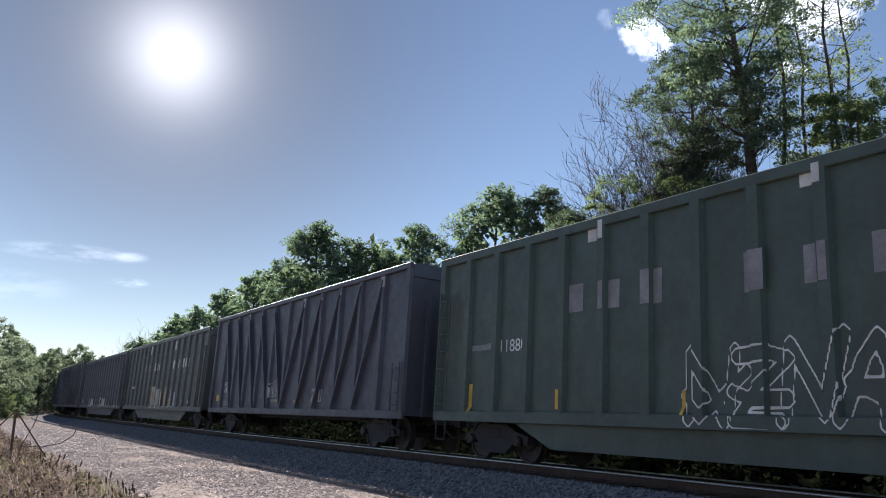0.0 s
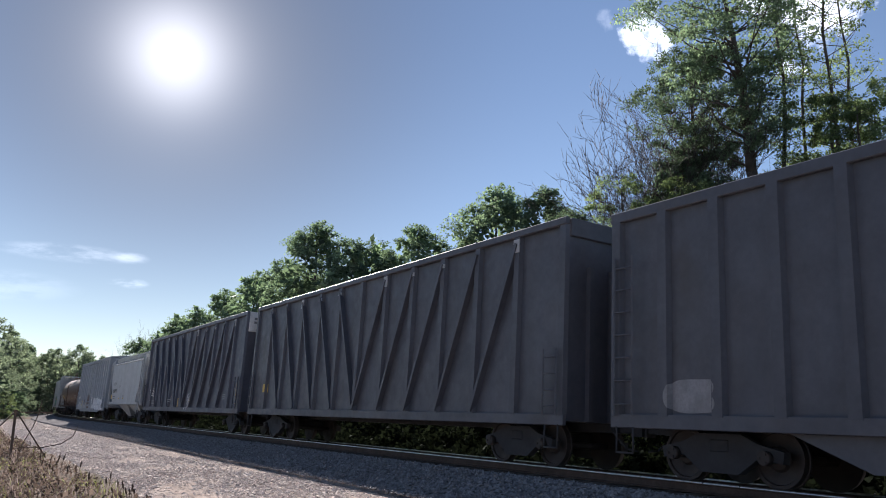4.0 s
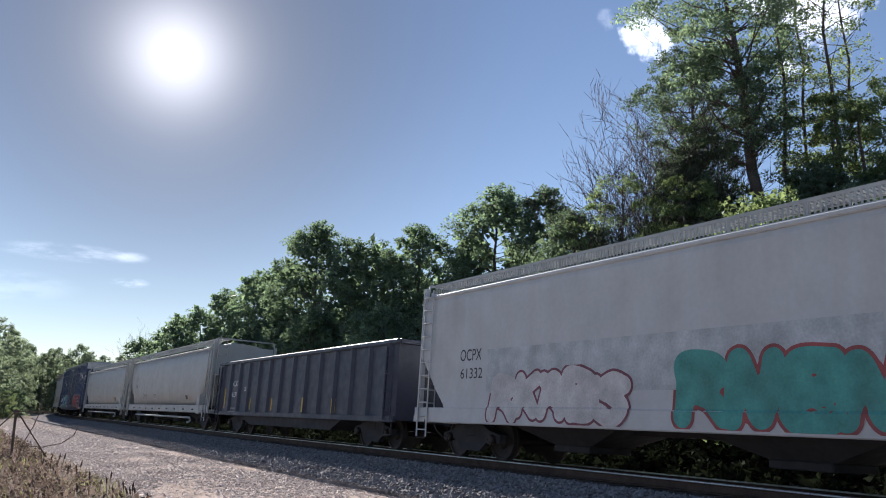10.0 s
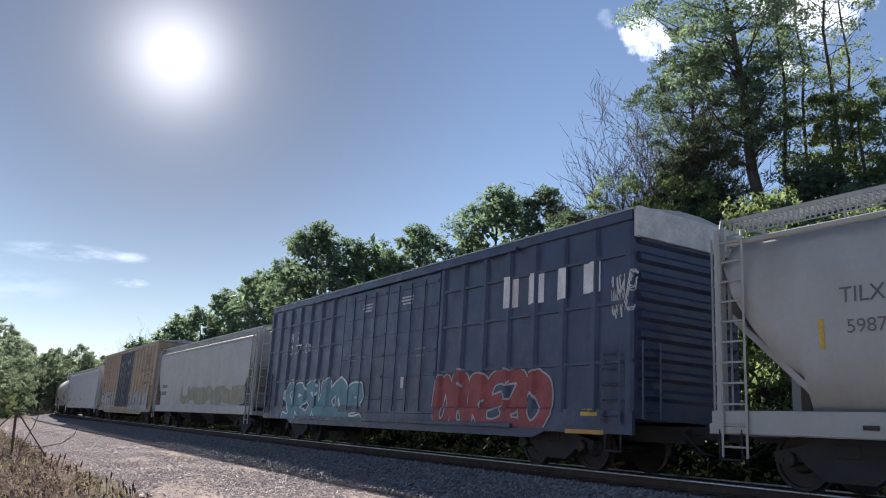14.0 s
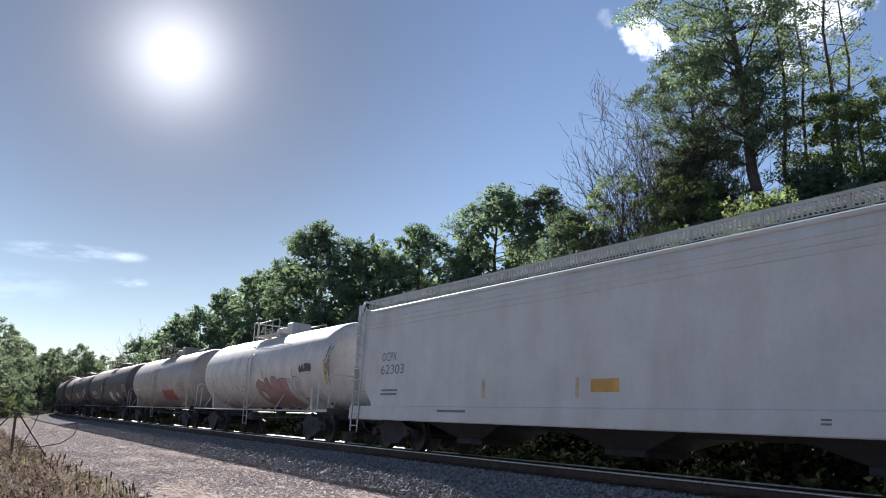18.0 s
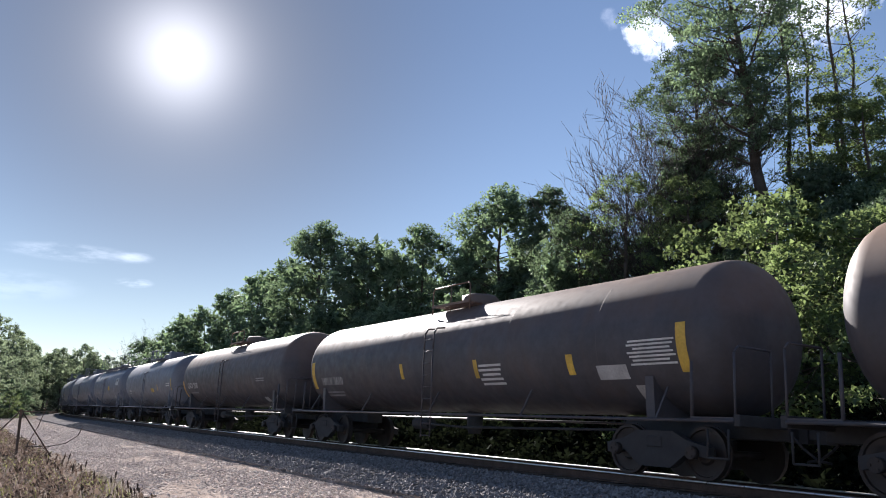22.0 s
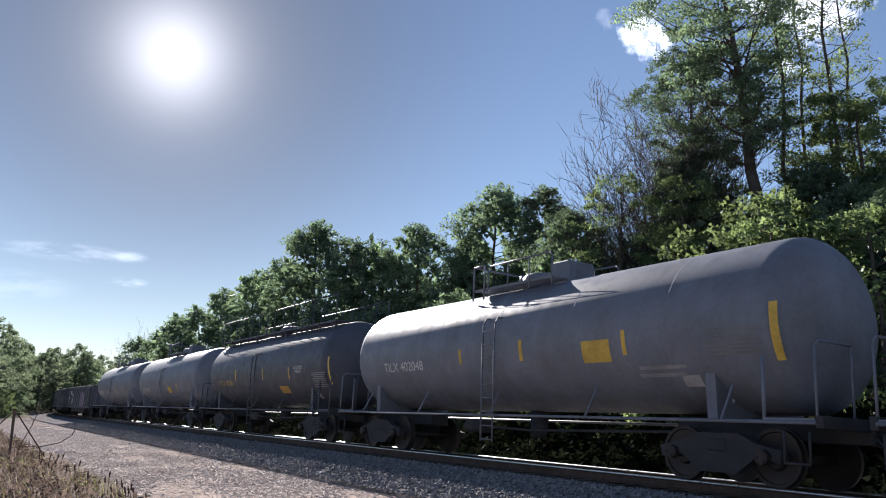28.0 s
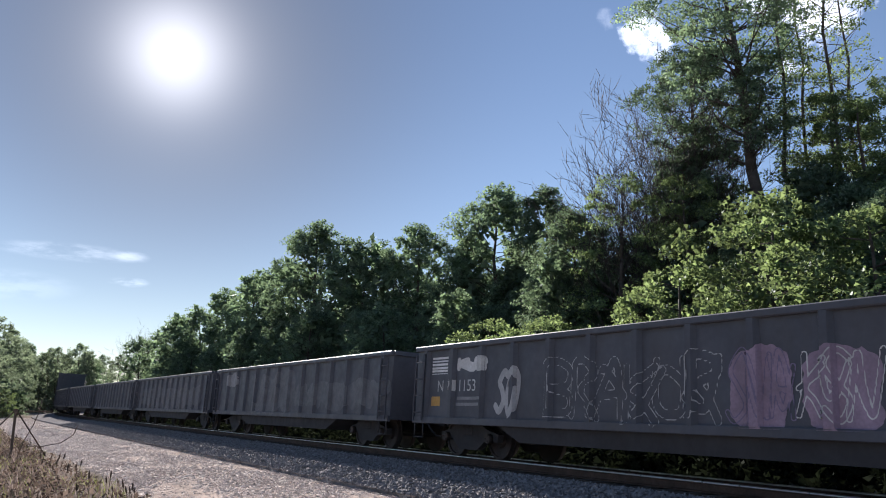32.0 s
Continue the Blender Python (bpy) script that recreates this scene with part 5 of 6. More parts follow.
def build_train():
    ribbed_gondola(16.69, 18.4, 4.85, "green_paint", "tall dark green ribbed wood chip gondola with graffiti")
    braced_gondola(36.19, 17.9, 5.06, "slate_paint", "tall slate grey gondola with diagonal braces")
    ribbed_gondola(56.87, 19.35, 4.85, "bay_paint", "tall dark brown-grey ribbed gondola with white lettering")
    ribbed_gondola(78.3, 20.26, 4.82, "dark_paint", "tall dark ribbed wood chip gondola with paint marks", ribs=19)
    braced_gondola(98.4, 18.8, 5.06, "dark_paint", "tall dark gondola with diagonal braces")
    braced_gondola(118.05, 18.35, 5.06, "slate_paint", "tall slate grey gondola with diagonal braces and yellow strips", warn=True)
    covered_hopper(131.18, 12.0, "grey_paint", "short pale grey covered hopper with sloping bays", eave=4.07, rail=4.5, sill=1.16, sill_top=1.3, bays=2, low=1.2, cut="deep")
    boxcar(148.33, 15.7, 4.8, "box_grey", "grey ribbed boxcar with silver graffiti", ribs=6)
    tank_car(165.56, 16.2, "rust_brown", "rusty brown tank car", R=1.4, zc=2.45, top="small")
    covered_hopper(186.78, 20.4, "white_paint", "white covered hopper with bright graffiti", eave=4.0, rail=4.32, low=1.1)
    gondola(204.28, 16.4, 2.99, "navy_paint", "dark blue-black ribbed gondola with yellow strips", ribs=14)
    covered_hopper(224.77, 19.3, "pale_grey", "long pale grey round-sided covered hopper", shape="round", eave=3.86, rail=4.26, cut="deep", low=1.1, pipe=True)
    covered_hopper(245.18, 19.3, "pale_grey", "long pale grey round-sided covered hopper", shape="round", eave=3.86, rail=4.26, cut="deep", low=1.1, pipe=True)
    boxcar(265.74, 18.9, 4.85, "blue_paint", "tall dark blue boxcar with coloured graffiti", ribs=7, door=5.6, double=True, rails=(2.0, 3.1, 4.0), panel=True)
    covered_hopper(284.62, 17.6, "pale_grey", "grey covered hopper with paint along its foot", eave=4.0, rail=4.35, cut="deep", low=1.1)
    boxcar(304.2, 18.85, 4.91, "yellow_paint", "weathered yellow boxcar with blue doors and graffiti", ribs=7, door=4.9, double=True, door_paint="navy_paint")
    covered_hopper(326.26, 20.7, "white_paint", "clean white covered hopper", eave=3.95, rail=4.3, sill_top=1.14, low=1.1, flutes=3)
    tank_car(343.74, 15.85, "tank_white", "white tank car with graffiti and tall rails")
    tank_car(361.01, 16.55, "tank_tan", "cream tank car stained with dirt")
    tank_car(380.41, 18.65, "tank_black", "long black tank car", top="small")
    tank_car(399.75, 18.65, "tank_black", "long black tank car with yellow strips", top="small", R=1.4, zc=2.5)
    tank_car(417.06, 16.65, "tank_black", "black tank car with a rusty top", top="small", R=1.44)
    tank_car(433.57, 15.85, "tank_grey", "dark grey tank car")
    tank_car(449.15, 14.95, "tank_grey", "dark grey tank car with a full-length walkway", top="long")
    tank_car(465.43, 15.65, "tank_grey", "dark grey tank car")
    tank_car(482.80, 16.65, "tank_grey", "dark grey tank car with yellow strips")
    tank_car(499.29, 15.85, "tank_grey", "dark grey tank car")
    tank_car(514.78, 14.85, "tank_dark", "black tank car with a full-length walkway", top="long")
    tank_car(530.81, 15.35, "tank_grey", "dark grey tank car")
    tank_car(547.26, 15.75, "tank_grey", "dark grey tank car")
    gondola(564.89, 16.6, 2.66, "coal_paint", "black ribbed gondola with pink and white graffiti", ribs=14)
    gondola(582.64, 16.4, 2.66, "coal_paint", "black ribbed gondola with faded graffiti", ribs=14)
    gondola(599.9, 16.4, 2.66, "coal_paint", "black ribbed gondola with worn sides", ribs=14)
    gondola(617.3, 16.4, 2.66, "coal_paint", "black ribbed gondola with worn sides", ribs=14)
    gondola(634.8, 16.4, 2.66, "coal_paint", "black ribbed gondola with worn sides", ribs=14)
    gondola(652.2, 16.4, 2.66, "coal_paint", "black ribbed gondola with worn sides", ribs=14)
    ribbed_gondola(671.6, 18.4, 4.85, "dark_paint", "tall dark ribbed gondola at the train's tail")
    ribbed_gondola(691.0, 18.4, 4.85, "dark_paint", "tall dark ribbed gondola at the train's tail")


build_train()



# ---- lettering, strips and graffiti ----
def draped(car, ys, zs, keep, mat, name, lift=0.007):
    """Small cells of a patch laid on the car's side: keep[i, j] says which are there."""
    face = FACE[car]
    v, f = [], []
    dy, dz = (ys[1] - ys[0]) / 2, (zs[1] - zs[0]) / 2
    for i, j in zip(*np.nonzero(keep)):
        y, z = ys[i], zs[j]
        a, b = face(y, z - dz) - lift, face(y, z + dz) - lift
        k = len(v)
        v += [(a, y + dy, z - dz), (a, y - dy, z - dz), (b, y - dy, z + dz), (b, y + dy, z + dz)]
        f.append((k, k + 1, k + 2, k + 3))
    if f:
        g = Geo()
        g.add(v, f)
        return part(name, g, "mk_" + mat, car)


def patch(car, y, z, w, h, mat, name="painted_patch", lift=0.007):
    n, m = max(1, round(w / 0.12)), max(1, round(h / 0.12))
    ys, zs = y - w / 2 + w * (np.arange(n) + 0.5) / n, z - h / 2 + h * (np.arange(m) + 0.5) / m
    if n == 1:
        ys = np.array([y - w / 4, y + w / 4])
    if m == 1:
        zs = np.array([z - h / 4, z + h / 4])
    return draped(car, ys, zs, np.ones((len(ys), len(zs)), bool), mat, {"yellow": "reflector", "orange": "reflector"}.get(mat, name), lift)


def lines(car, y, z, w, h, mat, n):
    """Small print too fine to read: one plain bar a line."""
    for i in range(n):
        k = h / n
        patch(car, y + (0.04 * w if i % 2 else 0), z + h / 2 - k * (i + 0.5), w * (1 if i % 3 < 2 else 0.8), k * 0.5, mat, "small_print")


def lettering(car, y, z, w, h, mat, words):
    data = bpy.data.curves.new("lettering", "FONT")
    data.body, data.align_x, data.align_y = words, "CENTER", "CENTER"
    ob = bpy.data.objects.new("lettering", data)
    scene.collection.objects.link(ob)
    me = bpy.data.meshes.new_from_object(ob.evaluated_get(bpy.context.evaluated_depsgraph_get()))
    bpy.data.objects.remove(ob)
    bpy.data.curves.remove(data)
    co = np.array([v.co[:2] for v in me.vertices])
    lo, hi = co.min(0), co.max(0)
    co = (co - (lo + hi) / 2) / (hi - lo) * (w, h)
    face = FACE[car]
    for v, (a, b) in zip(me.vertices, co):
        v.co = (face(y - a, z + b) - 0.008, y - a, z + b)
    me.materials.clear()
    part("lettering", me, "mk_" + mat, car)


GLYPHS = (
    (((0.8, 0.75), (0.0, 1.0), (-0.8, 0.55), (0.0, 0.05), (0.8, -0.5), (0.0, -1.0), (-0.85, -0.75)),),
    (((0.0, 1.0), (-0.8, 0.6), (-0.85, -0.5), (0.0, -1.0), (0.85, -0.5), (0.8, 0.6), (0.0, 1.0)),),
    (((-0.9, -1.0), (-0.4, 0.5), (0.0, 1.0), (0.45, 0.4), (0.9, -1.0)), ((-0.5, -0.25), (0.5, -0.2))),
    (((-0.8, 1.0), (-0.7, 0.0), (-0.8, -1.0)), ((0.9, 0.95), (-0.5, 0.05), (0.2, -0.4), (0.95, -1.0))),
    (((-0.8, -1.0), (-0.75, 0.2), (-0.7, 1.0), (0.5, 0.9), (0.75, 0.45), (-0.3, 0.05), (0.3, -0.4), (0.95, -1.0)),),
    (((0.85, 0.95), (-0.5, 1.0), (-0.85, 0.3), (-0.8, -0.7), (0.0, -1.0), (0.9, -0.85)), ((-0.7, 0.0), (0.6, 0.1))),
    (((-0.85, -1.0), (-0.8, 0.9), (-0.1, 0.0), (0.6, -0.9), (0.85, 1.0)),),
    (((-0.85, 1.0), (-0.8, -0.4), (-0.2, -1.0), (0.6, -0.8), (0.8, 0.2), (0.85, 1.0)),),
    (((-0.9, 0.9), (0.2, 1.0), (0.8, 0.7), (-0.2, -0.2), (-0.8, -0.9), (0.9, -0.95)),),
    (((-0.75, -1.0), (-0.8, 1.0), (0.6, 0.85), (0.5, 0.2), (-0.4, 0.05), (0.75, -0.2), (0.6, -0.9), (-0.7, -0.95)),),
)


def flowing(pts, n=7):
    """A smooth run through the points."""
    p = [Vector(a) for a in (pts[0], *pts, pts[-1])]
    out = []
    for a, b, c, d in zip(p, p[1:], p[2:], p[3:]):
        for i in range(n):
            t = i / n
            out.append(0.5 * (2 * b + (c - a) * t + (2 * a - 5 * b + 4 * c - d) * t * t + (3 * b - a - 3 * c + d) * t ** 3))
    return out + [p[-1]]


def sprayed(car, ys, zs, field, mat, name, lift, parent=None, label=""):
    """Paint where the field is below nought, with clean curved edges, laid on the car's side."""
    face = FACE[car]
    field = np.where(zs[None, :] < FLOOR.get(car, 0.0), 1.0, field)
    near = np.minimum.reduce([field[:-1, :-1], field[1:, :-1], field[:-1, 1:], field[1:, 1:]]) < 0
    g, found = Geo(), {}

    def vertex(key, y, z):
        if key not in found:
            found[key] = len(g.v)
            g.v.append((face(y, z) - lift, y, z))
        return found[key]

    for i, j in zip(*(q.tolist() for q in np.nonzero(near))):
        ring, cell = ((i, j), (i, j + 1), (i + 1, j + 1), (i + 1, j)), []
        for k in range(4):
            a, b = ring[k], ring[(k + 1) % 4]
            fa, fb = field[a], field[b]
            if fa < 0:
                cell.append(vertex(a, ys[a[0]], zs[a[1]]))
            if (fa < 0) != (fb < 0):
                t = fa / (fa - fb)
                cell.append(vertex((a, b) if a < b else (b, a), ys[a[0]] + (ys[b[0]] - ys[a[0]]) * t, zs[a[1]] + (zs[b[1]] - zs[a[1]]) * t))
        if len(cell) > 2:
            g.f.append(cell)
            g.smooth.append(False)
    return part(name, g, "mk_" + mat, parent or car, label) if g.f else None


def graffiti(car, y, z, w, h, fill, outline, letters, seed, sharp=False):
    """Sprayed letter-like shapes side by side, each with a fill and an outline; they spell nothing."""
    rng = np.random.default_rng(seed)
    step = w / letters
    cell = 0.024 if min(step, h) < 0.5 else 0.034 if w * h < 6 else 0.045
    thick = min(step, h) * (0.2 if fill else 0.11)
    edge = max(0.022, thick * 0.3)
    last = -1
    for i in range(letters):
        kind = int(rng.integers(len(GLYPHS)))
        kind = (kind + 1) % len(GLYPHS) if kind == last else kind
        last = kind
        half_w, half_h = step * 0.5 * rng.uniform(1.0, 1.35) - thick * 0.6, h / 2 * rng.uniform(0.86, 1.0) - thick - edge
        slant, drop = rng.uniform(-0.05, 0.22) * half_h, rng.uniform(-0.06, 0.06) * h
        mid = y + w / 2 - step * (i + 0.5)
        reach, tall = step * 0.95 + edge, h / 2 + 0.05
        ys, zs = np.arange(mid - reach, mid + reach, cell), np.arange(z - tall, z + tall, cell)
        gy, gz = np.meshgrid(ys, zs, indexing="ij")
        dist = np.full(gy.shape, 9.0)
        swash = ((rng.uniform(-1.2, -0.6), rng.uniform(-1, 1)), (rng.uniform(-0.4, 0.4), rng.uniform(-1, 1)), (rng.uniform(0.5, 1.2), rng.uniform(-1, 1)))
        for run in GLYPHS[kind] + ((swash,) if rng.random() < 0.6 else ()):
            pts = (list if sharp else flowing)([(mid - a * half_w - b * slant + rng.uniform(-0.1, 0.1) * half_w, z + drop + b * half_h + rng.uniform(-0.09, 0.09) * half_h) for a, b in run])
            for (a0, b0), (a1, b1) in zip(pts, pts[1:]):
                da, db = a1 - a0, b1 - b0
                u = np.clip(((gy - a0) * da + (gz - b0) * db) / (da * da + db * db + 1e-9), 0, 1)
                oy, oz = np.abs(gy - a0 - u * da), np.abs(gz - b0 - u * db)
                dist = np.minimum(dist, np.maximum(oy, (oy + oz) * 0.72) if sharp else np.hypot(oy, oz))
        up = 0.006 + 0.0016 * i
        if fill and outline:
            base = sprayed(car, ys, zs, dist - thick - edge, outline, "graffiti_letter", up)
            if base:
                sprayed(car, ys, zs, dist - thick, fill, "letter_fill", up + 0.003, base)
        elif fill:
            sprayed(car, ys, zs, dist - thick, fill, "graffiti_letter", up)
        else:
            sprayed(car, ys, zs, np.abs(dist - thick) - edge * 0.5, outline, "graffiti_letter", up)


def overspray(car, y, z, w, h, fill, seed):
    """A faded round-topped block of rolled-on paint with a ragged edge."""
    ys, zs = np.arange(y - w / 2, y + w / 2, 0.04), np.arange(z - h / 2, z + h / 2, 0.04)
    u, v = np.meshgrid(np.linspace(-1, 1, len(ys)), np.linspace(-1, 1, len(zs)), indexing="ij")
    rag = np.array([[noise.noise((p * 3.1, q * 3.1, seed)) * 0.16 + noise.noise((p * 11, q * 11, seed)) * 0.06 for q in zs] for p in ys])
    field = np.maximum((np.abs(u) ** 3 + np.where(v > 0, v, -0.75 * v) ** 3) ** (1 / 3) - 0.9, -0.5) + rag
    sprayed(car, ys, zs, field, fill, "painted_block", 0.005)


def placard(car, y, z, w, h, mat):
    k = min(w, h) / 2
    x = FACE[car](y, z) - 0.05
    p = part("placard", Geo().loft([[(q, y, z - k), (q, y - k, z), (q, y, z + k), (q, y + k, z)] for q in (x - 0.01, x + 0.03)]), "mk_" + mat, car, "white diamond hazard placard")
    part("placard_bar", Geo().box(x - 0.014, x - 0.009, y - k * 0.55, y + k * 0.55, z - 0.05, z + 0.05), "mk_black", p)
    part("placard_sign", Geo().box(x - 0.014, x - 0.009, y - 0.05, y + 0.05, z + k * 0.3, z + k * 0.6), "mk_red", p)


def emblem(car, y, z, w, h, mat):
    """A mark drawn as plain slanting bars."""
    ys, zs = y - w / 2 + w * (np.arange(24) + 0.5) / 24, z - h / 2 + h * (np.arange(24) + 0.5) / 24
    u, v = np.meshgrid(np.linspace(-1, 1, 24), np.linspace(-1, 1, 24), indexing="ij")
    keep = (np.abs(np.abs(u) - np.abs(v)) < 0.22) & (np.abs(v) > 0.12) if mat != "white" else (np.mod(v * 2.5, 1) < 0.6)
    draped(car, ys, zs, keep, mat, "emblem")


def markings():
    C = [c for c, _, _ in CARS]
    lettering(C[0], 6.18, 2.50, 0.90, 0.27, "white", "11880")
    lines(C[0], 7.31, 2.51, 0.89, 0.26, "dim", 1)
    patch(C[0], 4.17, 3.32, 0.42, 0.56, "dim")
    patch(C[0], 3.21, 3.29, 0.48, 0.54, "dim")
    patch(C[0], 2.15, 3.31, 0.43, 0.63, "dim")
    patch(C[0], 0.04, 3.29, 0.41, 0.65, "dim")
    patch(C[0], -0.99, 3.27, 0.41, 0.58, "dim")
    patch(C[0], -1.92, 3.29, 0.21, 0.58, "dim")
    patch(C[0], 3.60, 4.59, 0.50, 0.37, "pale")
    patch(C[0], -0.97, 4.60, 0.38, 0.30, "pale")
    patch(C[0], 7.74, 1.36, 0.14, 0.65, "yellow")
    patch(C[0], 4.58, 1.32, 0.09, 0.39, "yellow")
    patch(C[0], 1.48, 1.26, 0.07, 0.41, "yellow")
    graffiti(C[0], -0.42, 1.6, 3.5, 1.5, None, "white", 4, 5, True)
    lettering(C[1], 6.73, 2.02, 0.77, 0.24, "white", "HIRR")
    lettering(C[1], 6.74, 1.76, 0.69, 0.23, "white", "4961")
    lines(C[1], 6.66, 1.24, 0.84, 0.22, "dim", 2)
    graffiti(C[1], 0.87, 1.74, 0.93, 0.69, None, "pale", 3, 12)
    patch(C[1], 0.86, 1.33, 0.77, 0.10, "olive")
    patch(C[1], -1.46, 1.28, 0.46, 0.10, "yellow")
    graffiti(C[1], -3.15, 1.49, 0.57, 0.49, None, "pale", 3, 13)
    patch(C[1], 7.98, 1.46, 0.42, 0.27, "yellow")
    patch(C[2], 1.09, 3.30, 0.33, 0.46, "white")
    patch(C[2], 0.15, 3.23, 0.30, 0.31, "white")
    patch(C[2], -0.93, 3.30, 0.27, 0.42, "white")
    patch(C[2], -2.97, 3.30, 0.29, 0.43, "white")
    patch(C[2], -4.04, 3.31, 0.11, 0.43, "white")
    patch(C[2], -5.06, 3.30, 0.30, 0.46, "white")
    patch(C[2], -6.02, 3.29, 0.31, 0.44, "white")
    patch(C[2], 4.29, 3.35, 0.35, 0.41, "dim")
    patch(C[2], 3.29, 3.33, 0.35, 0.43, "dim")
    lettering(C[2], 7.29, 2.25, 0.84, 0.28, "white", "11851")
    lines(C[2], 8.46, 2.27, 0.64, 0.19, "dim", 1)
    overspray(C[2], 1.14, 1.59, 0.83, 1.29, "sand", 21)
    overspray(C[2], 0.03, 1.54, 0.74, 1.16, "greyfade", 22)
    overspray(C[2], -0.91, 1.55, 0.78, 1.07, "yellowfade", 23)
    overspray(C[2], -1.95, 1.60, 0.95, 1.19, "sand", 24)
    patch(C[2], -2.73, 1.26, 0.16, 0.46, "yellow")
    overspray(C[2], -3.17, 1.60, 0.66, 1.18, "pale", 25)
    overspray(C[2], -3.85, 1.48, 0.51, 0.92, "greyfade", 26)
    patch(C[2], 3.23, 4.43, 0.35, 0.57, "pale")
    patch(C[2], -2.92, 4.35, 0.34, 0.46, "pale")
    patch(C[2], -5.73, 1.31, 0.08, 0.39, "yellow")
    lines(C[2], -6.03, 1.28, 0.42, 0.31, "dim", 3)
    patch(C[2], -7.24, 1.29, 0.18, 0.16, "pale")
    graffiti(C[3], 8.36, 1.36, 1.08, 0.67, "dim", None, 1, 31)
    graffiti(C[3], 4.64, 1.26, 0.72, 0.76, "pale", None, 1, 32)
    graffiti(C[3], 3.48, 1.24, 0.66, 0.78, "pale", None, 1, 33)
    graffiti(C[3], 1.31, 1.24, 0.69, 0.71, "dim", None, 1, 34)
    graffiti(C[3], -0.88, 1.30, 0.73, 0.82, "pale", None, 2, 35)
    graffiti(C[3], -2.54, 1.28, 1.79, 0.67, "pale", None, 3, 36)
    graffiti(C[3], -4.03, 1.41, 0.52, 0.99, "pale", None, 2, 37)
    patch(C[3], -2.04, 0.96, 0.40, 0.15, "yellow")
    patch(C[3], -5.27, 1.15, 0.48, 0.46, "orange")
    graffiti(C[3], -7.71, 1.22, 1.22, 0.66, None, "pale", 4, 38)
    patch(C[3], -8.98, 1.06, 0.46, 0.23, "orange")
    patch(C[4], 7.78, 1.81, 0.42, 0.31, "yellow")
    lettering(C[5], 7.23, 1.99, 0.78, 0.24, "white", "HIRR")
    lettering(C[5], 7.04, 1.72, 1.04, 0.24, "white", "4426R")
    lines(C[5], 7.04, 1.32, 1.01, 0.26, "dim", 2)
    graffiti(C[5], 3.18, 1.45, 0.75, 0.37, None, "pale", 1, 41)
    patch(C[5], 5.08, 1.34, 0.12, 0.47, "yellow")
    patch(C[5], 1.19, 1.29, 0.11, 0.46, "yellow")
    patch(C[5], -1.00, 1.28, 0.08, 0.44, "yellow")
    graffiti(C[5], -0.80, 1.36, 0.51, 0.86, None, "pale", 3, 42)
    graffiti(C[5], 5.35, 1.61, 0.31, 0.32, None, "pale", 1, 43)
    patch(C[5], -8.49, 1.66, 0.11, 0.92, "yellow")
    lines(C[5], -6.77, 1.53, 0.43, 0.27, "dim", 3)
    lettering(C[6], 3.67, 2.60, 0.97, 0.25, "black", "FURX")
    lettering(C[6], 3.46, 2.12, 1.33, 0.26, "black", "808910")
    lines(C[6], 1.76, 2.41, 0.26, 0.24, "darkgrey", 3)
    lines(C[6], 3.64, 1.66, 0.84, 0.26, "darkgrey", 2)
    patch(C[6], 4.61, 1.69, 0.38, 0.27, "yellow")
    patch(C[6], 1.71, 1.57, 0.28, 0.11, "yellow")
    patch(C[6], 0.07, 1.58, 0.49, 0.10, "yellow")
    lines(C[6], 0.11, 1.74, 0.40, 0.12, "darkgrey", 2)
    patch(C[7], -5.42, 3.76, 0.73, 1.00, "pale")
    patch(C[7], -6.52, 3.69, 0.54, 0.69, "pale")
    graffiti(C[7], -4.20, 1.13, 5.66, 1.21, "silver", "white", 7, 51)
    patch(C[7], -6.59, 1.21, 0.57, 0.25, "orange")
    patch(C[7], 3.25, 1.39, 0.65, 0.32, "black")
    patch(C[7], 4.51, 1.29, 0.19, 0.58, "yellow")
    patch(C[7], 2.17, 1.16, 0.11, 0.33, "yellow")
    patch(C[7], 2.99, 1.34, 0.59, 0.42, "black")
    lettering(C[7], 6.49, 1.74, 0.57, 0.25, "white", "409")
    lines(C[7], 6.31, 1.21, 0.72, 0.37, "pale", 4)
    overspray(C[7], 4.6, 1.1, 5.4, 0.85, "weathered", 52)
    overspray(C[7], 0.7, 1.45, 1.3, 1.3, "brown", 53)
    lines(C[7], 1.96, 2.57, 0.28, 0.59, "pale", 4)
    lettering(C[8], 5.77, 1.98, 1.64, 0.21, "sand", "UTLX 67433")
    patch(C[8], 4.87, 1.98, 0.14, 0.39, "yellow")
    patch(C[8], 2.09, 1.97, 0.12, 0.44, "yellow")
    lines(C[8], -1.85, 1.73, 0.29, 0.16, "yellow", 1)
    lines(C[8], -5.23, 1.77, 1.32, 0.60, "dim", 4)
    lettering(C[9], 7.73, 2.36, 0.87, 0.27, "black", "OCPX")
    lettering(C[9], 7.68, 1.93, 0.89, 0.24, "black", "61332")
    patch(C[9], 2.57, 1.96, 8.98, 0.98, "greyband")
    graffiti(C[9], 4.75, 1.35, 4.15, 1.21, "pale", "maroon", 5, 61)
    graffiti(C[9], -1.3, 1.45, 5.7, 1.4, "teal", "red", 6, 62)
    patch(C[9], -2.9, 1.72, 1.3, 0.4, "orange", lift=0.022)
    graffiti(C[9], -8.83, 2.92, 1.05, 0.60, None, "black", 4, 63)
    patch(C[9], -6.79, 1.66, 0.49, 0.29, "black")
    graffiti(C[9], -5.67, 0.91, 1.81, 0.35, None, "black", 5, 64)
    graffiti(C[9], -8.21, 0.90, 1.46, 0.33, None, "black", 6, 65)
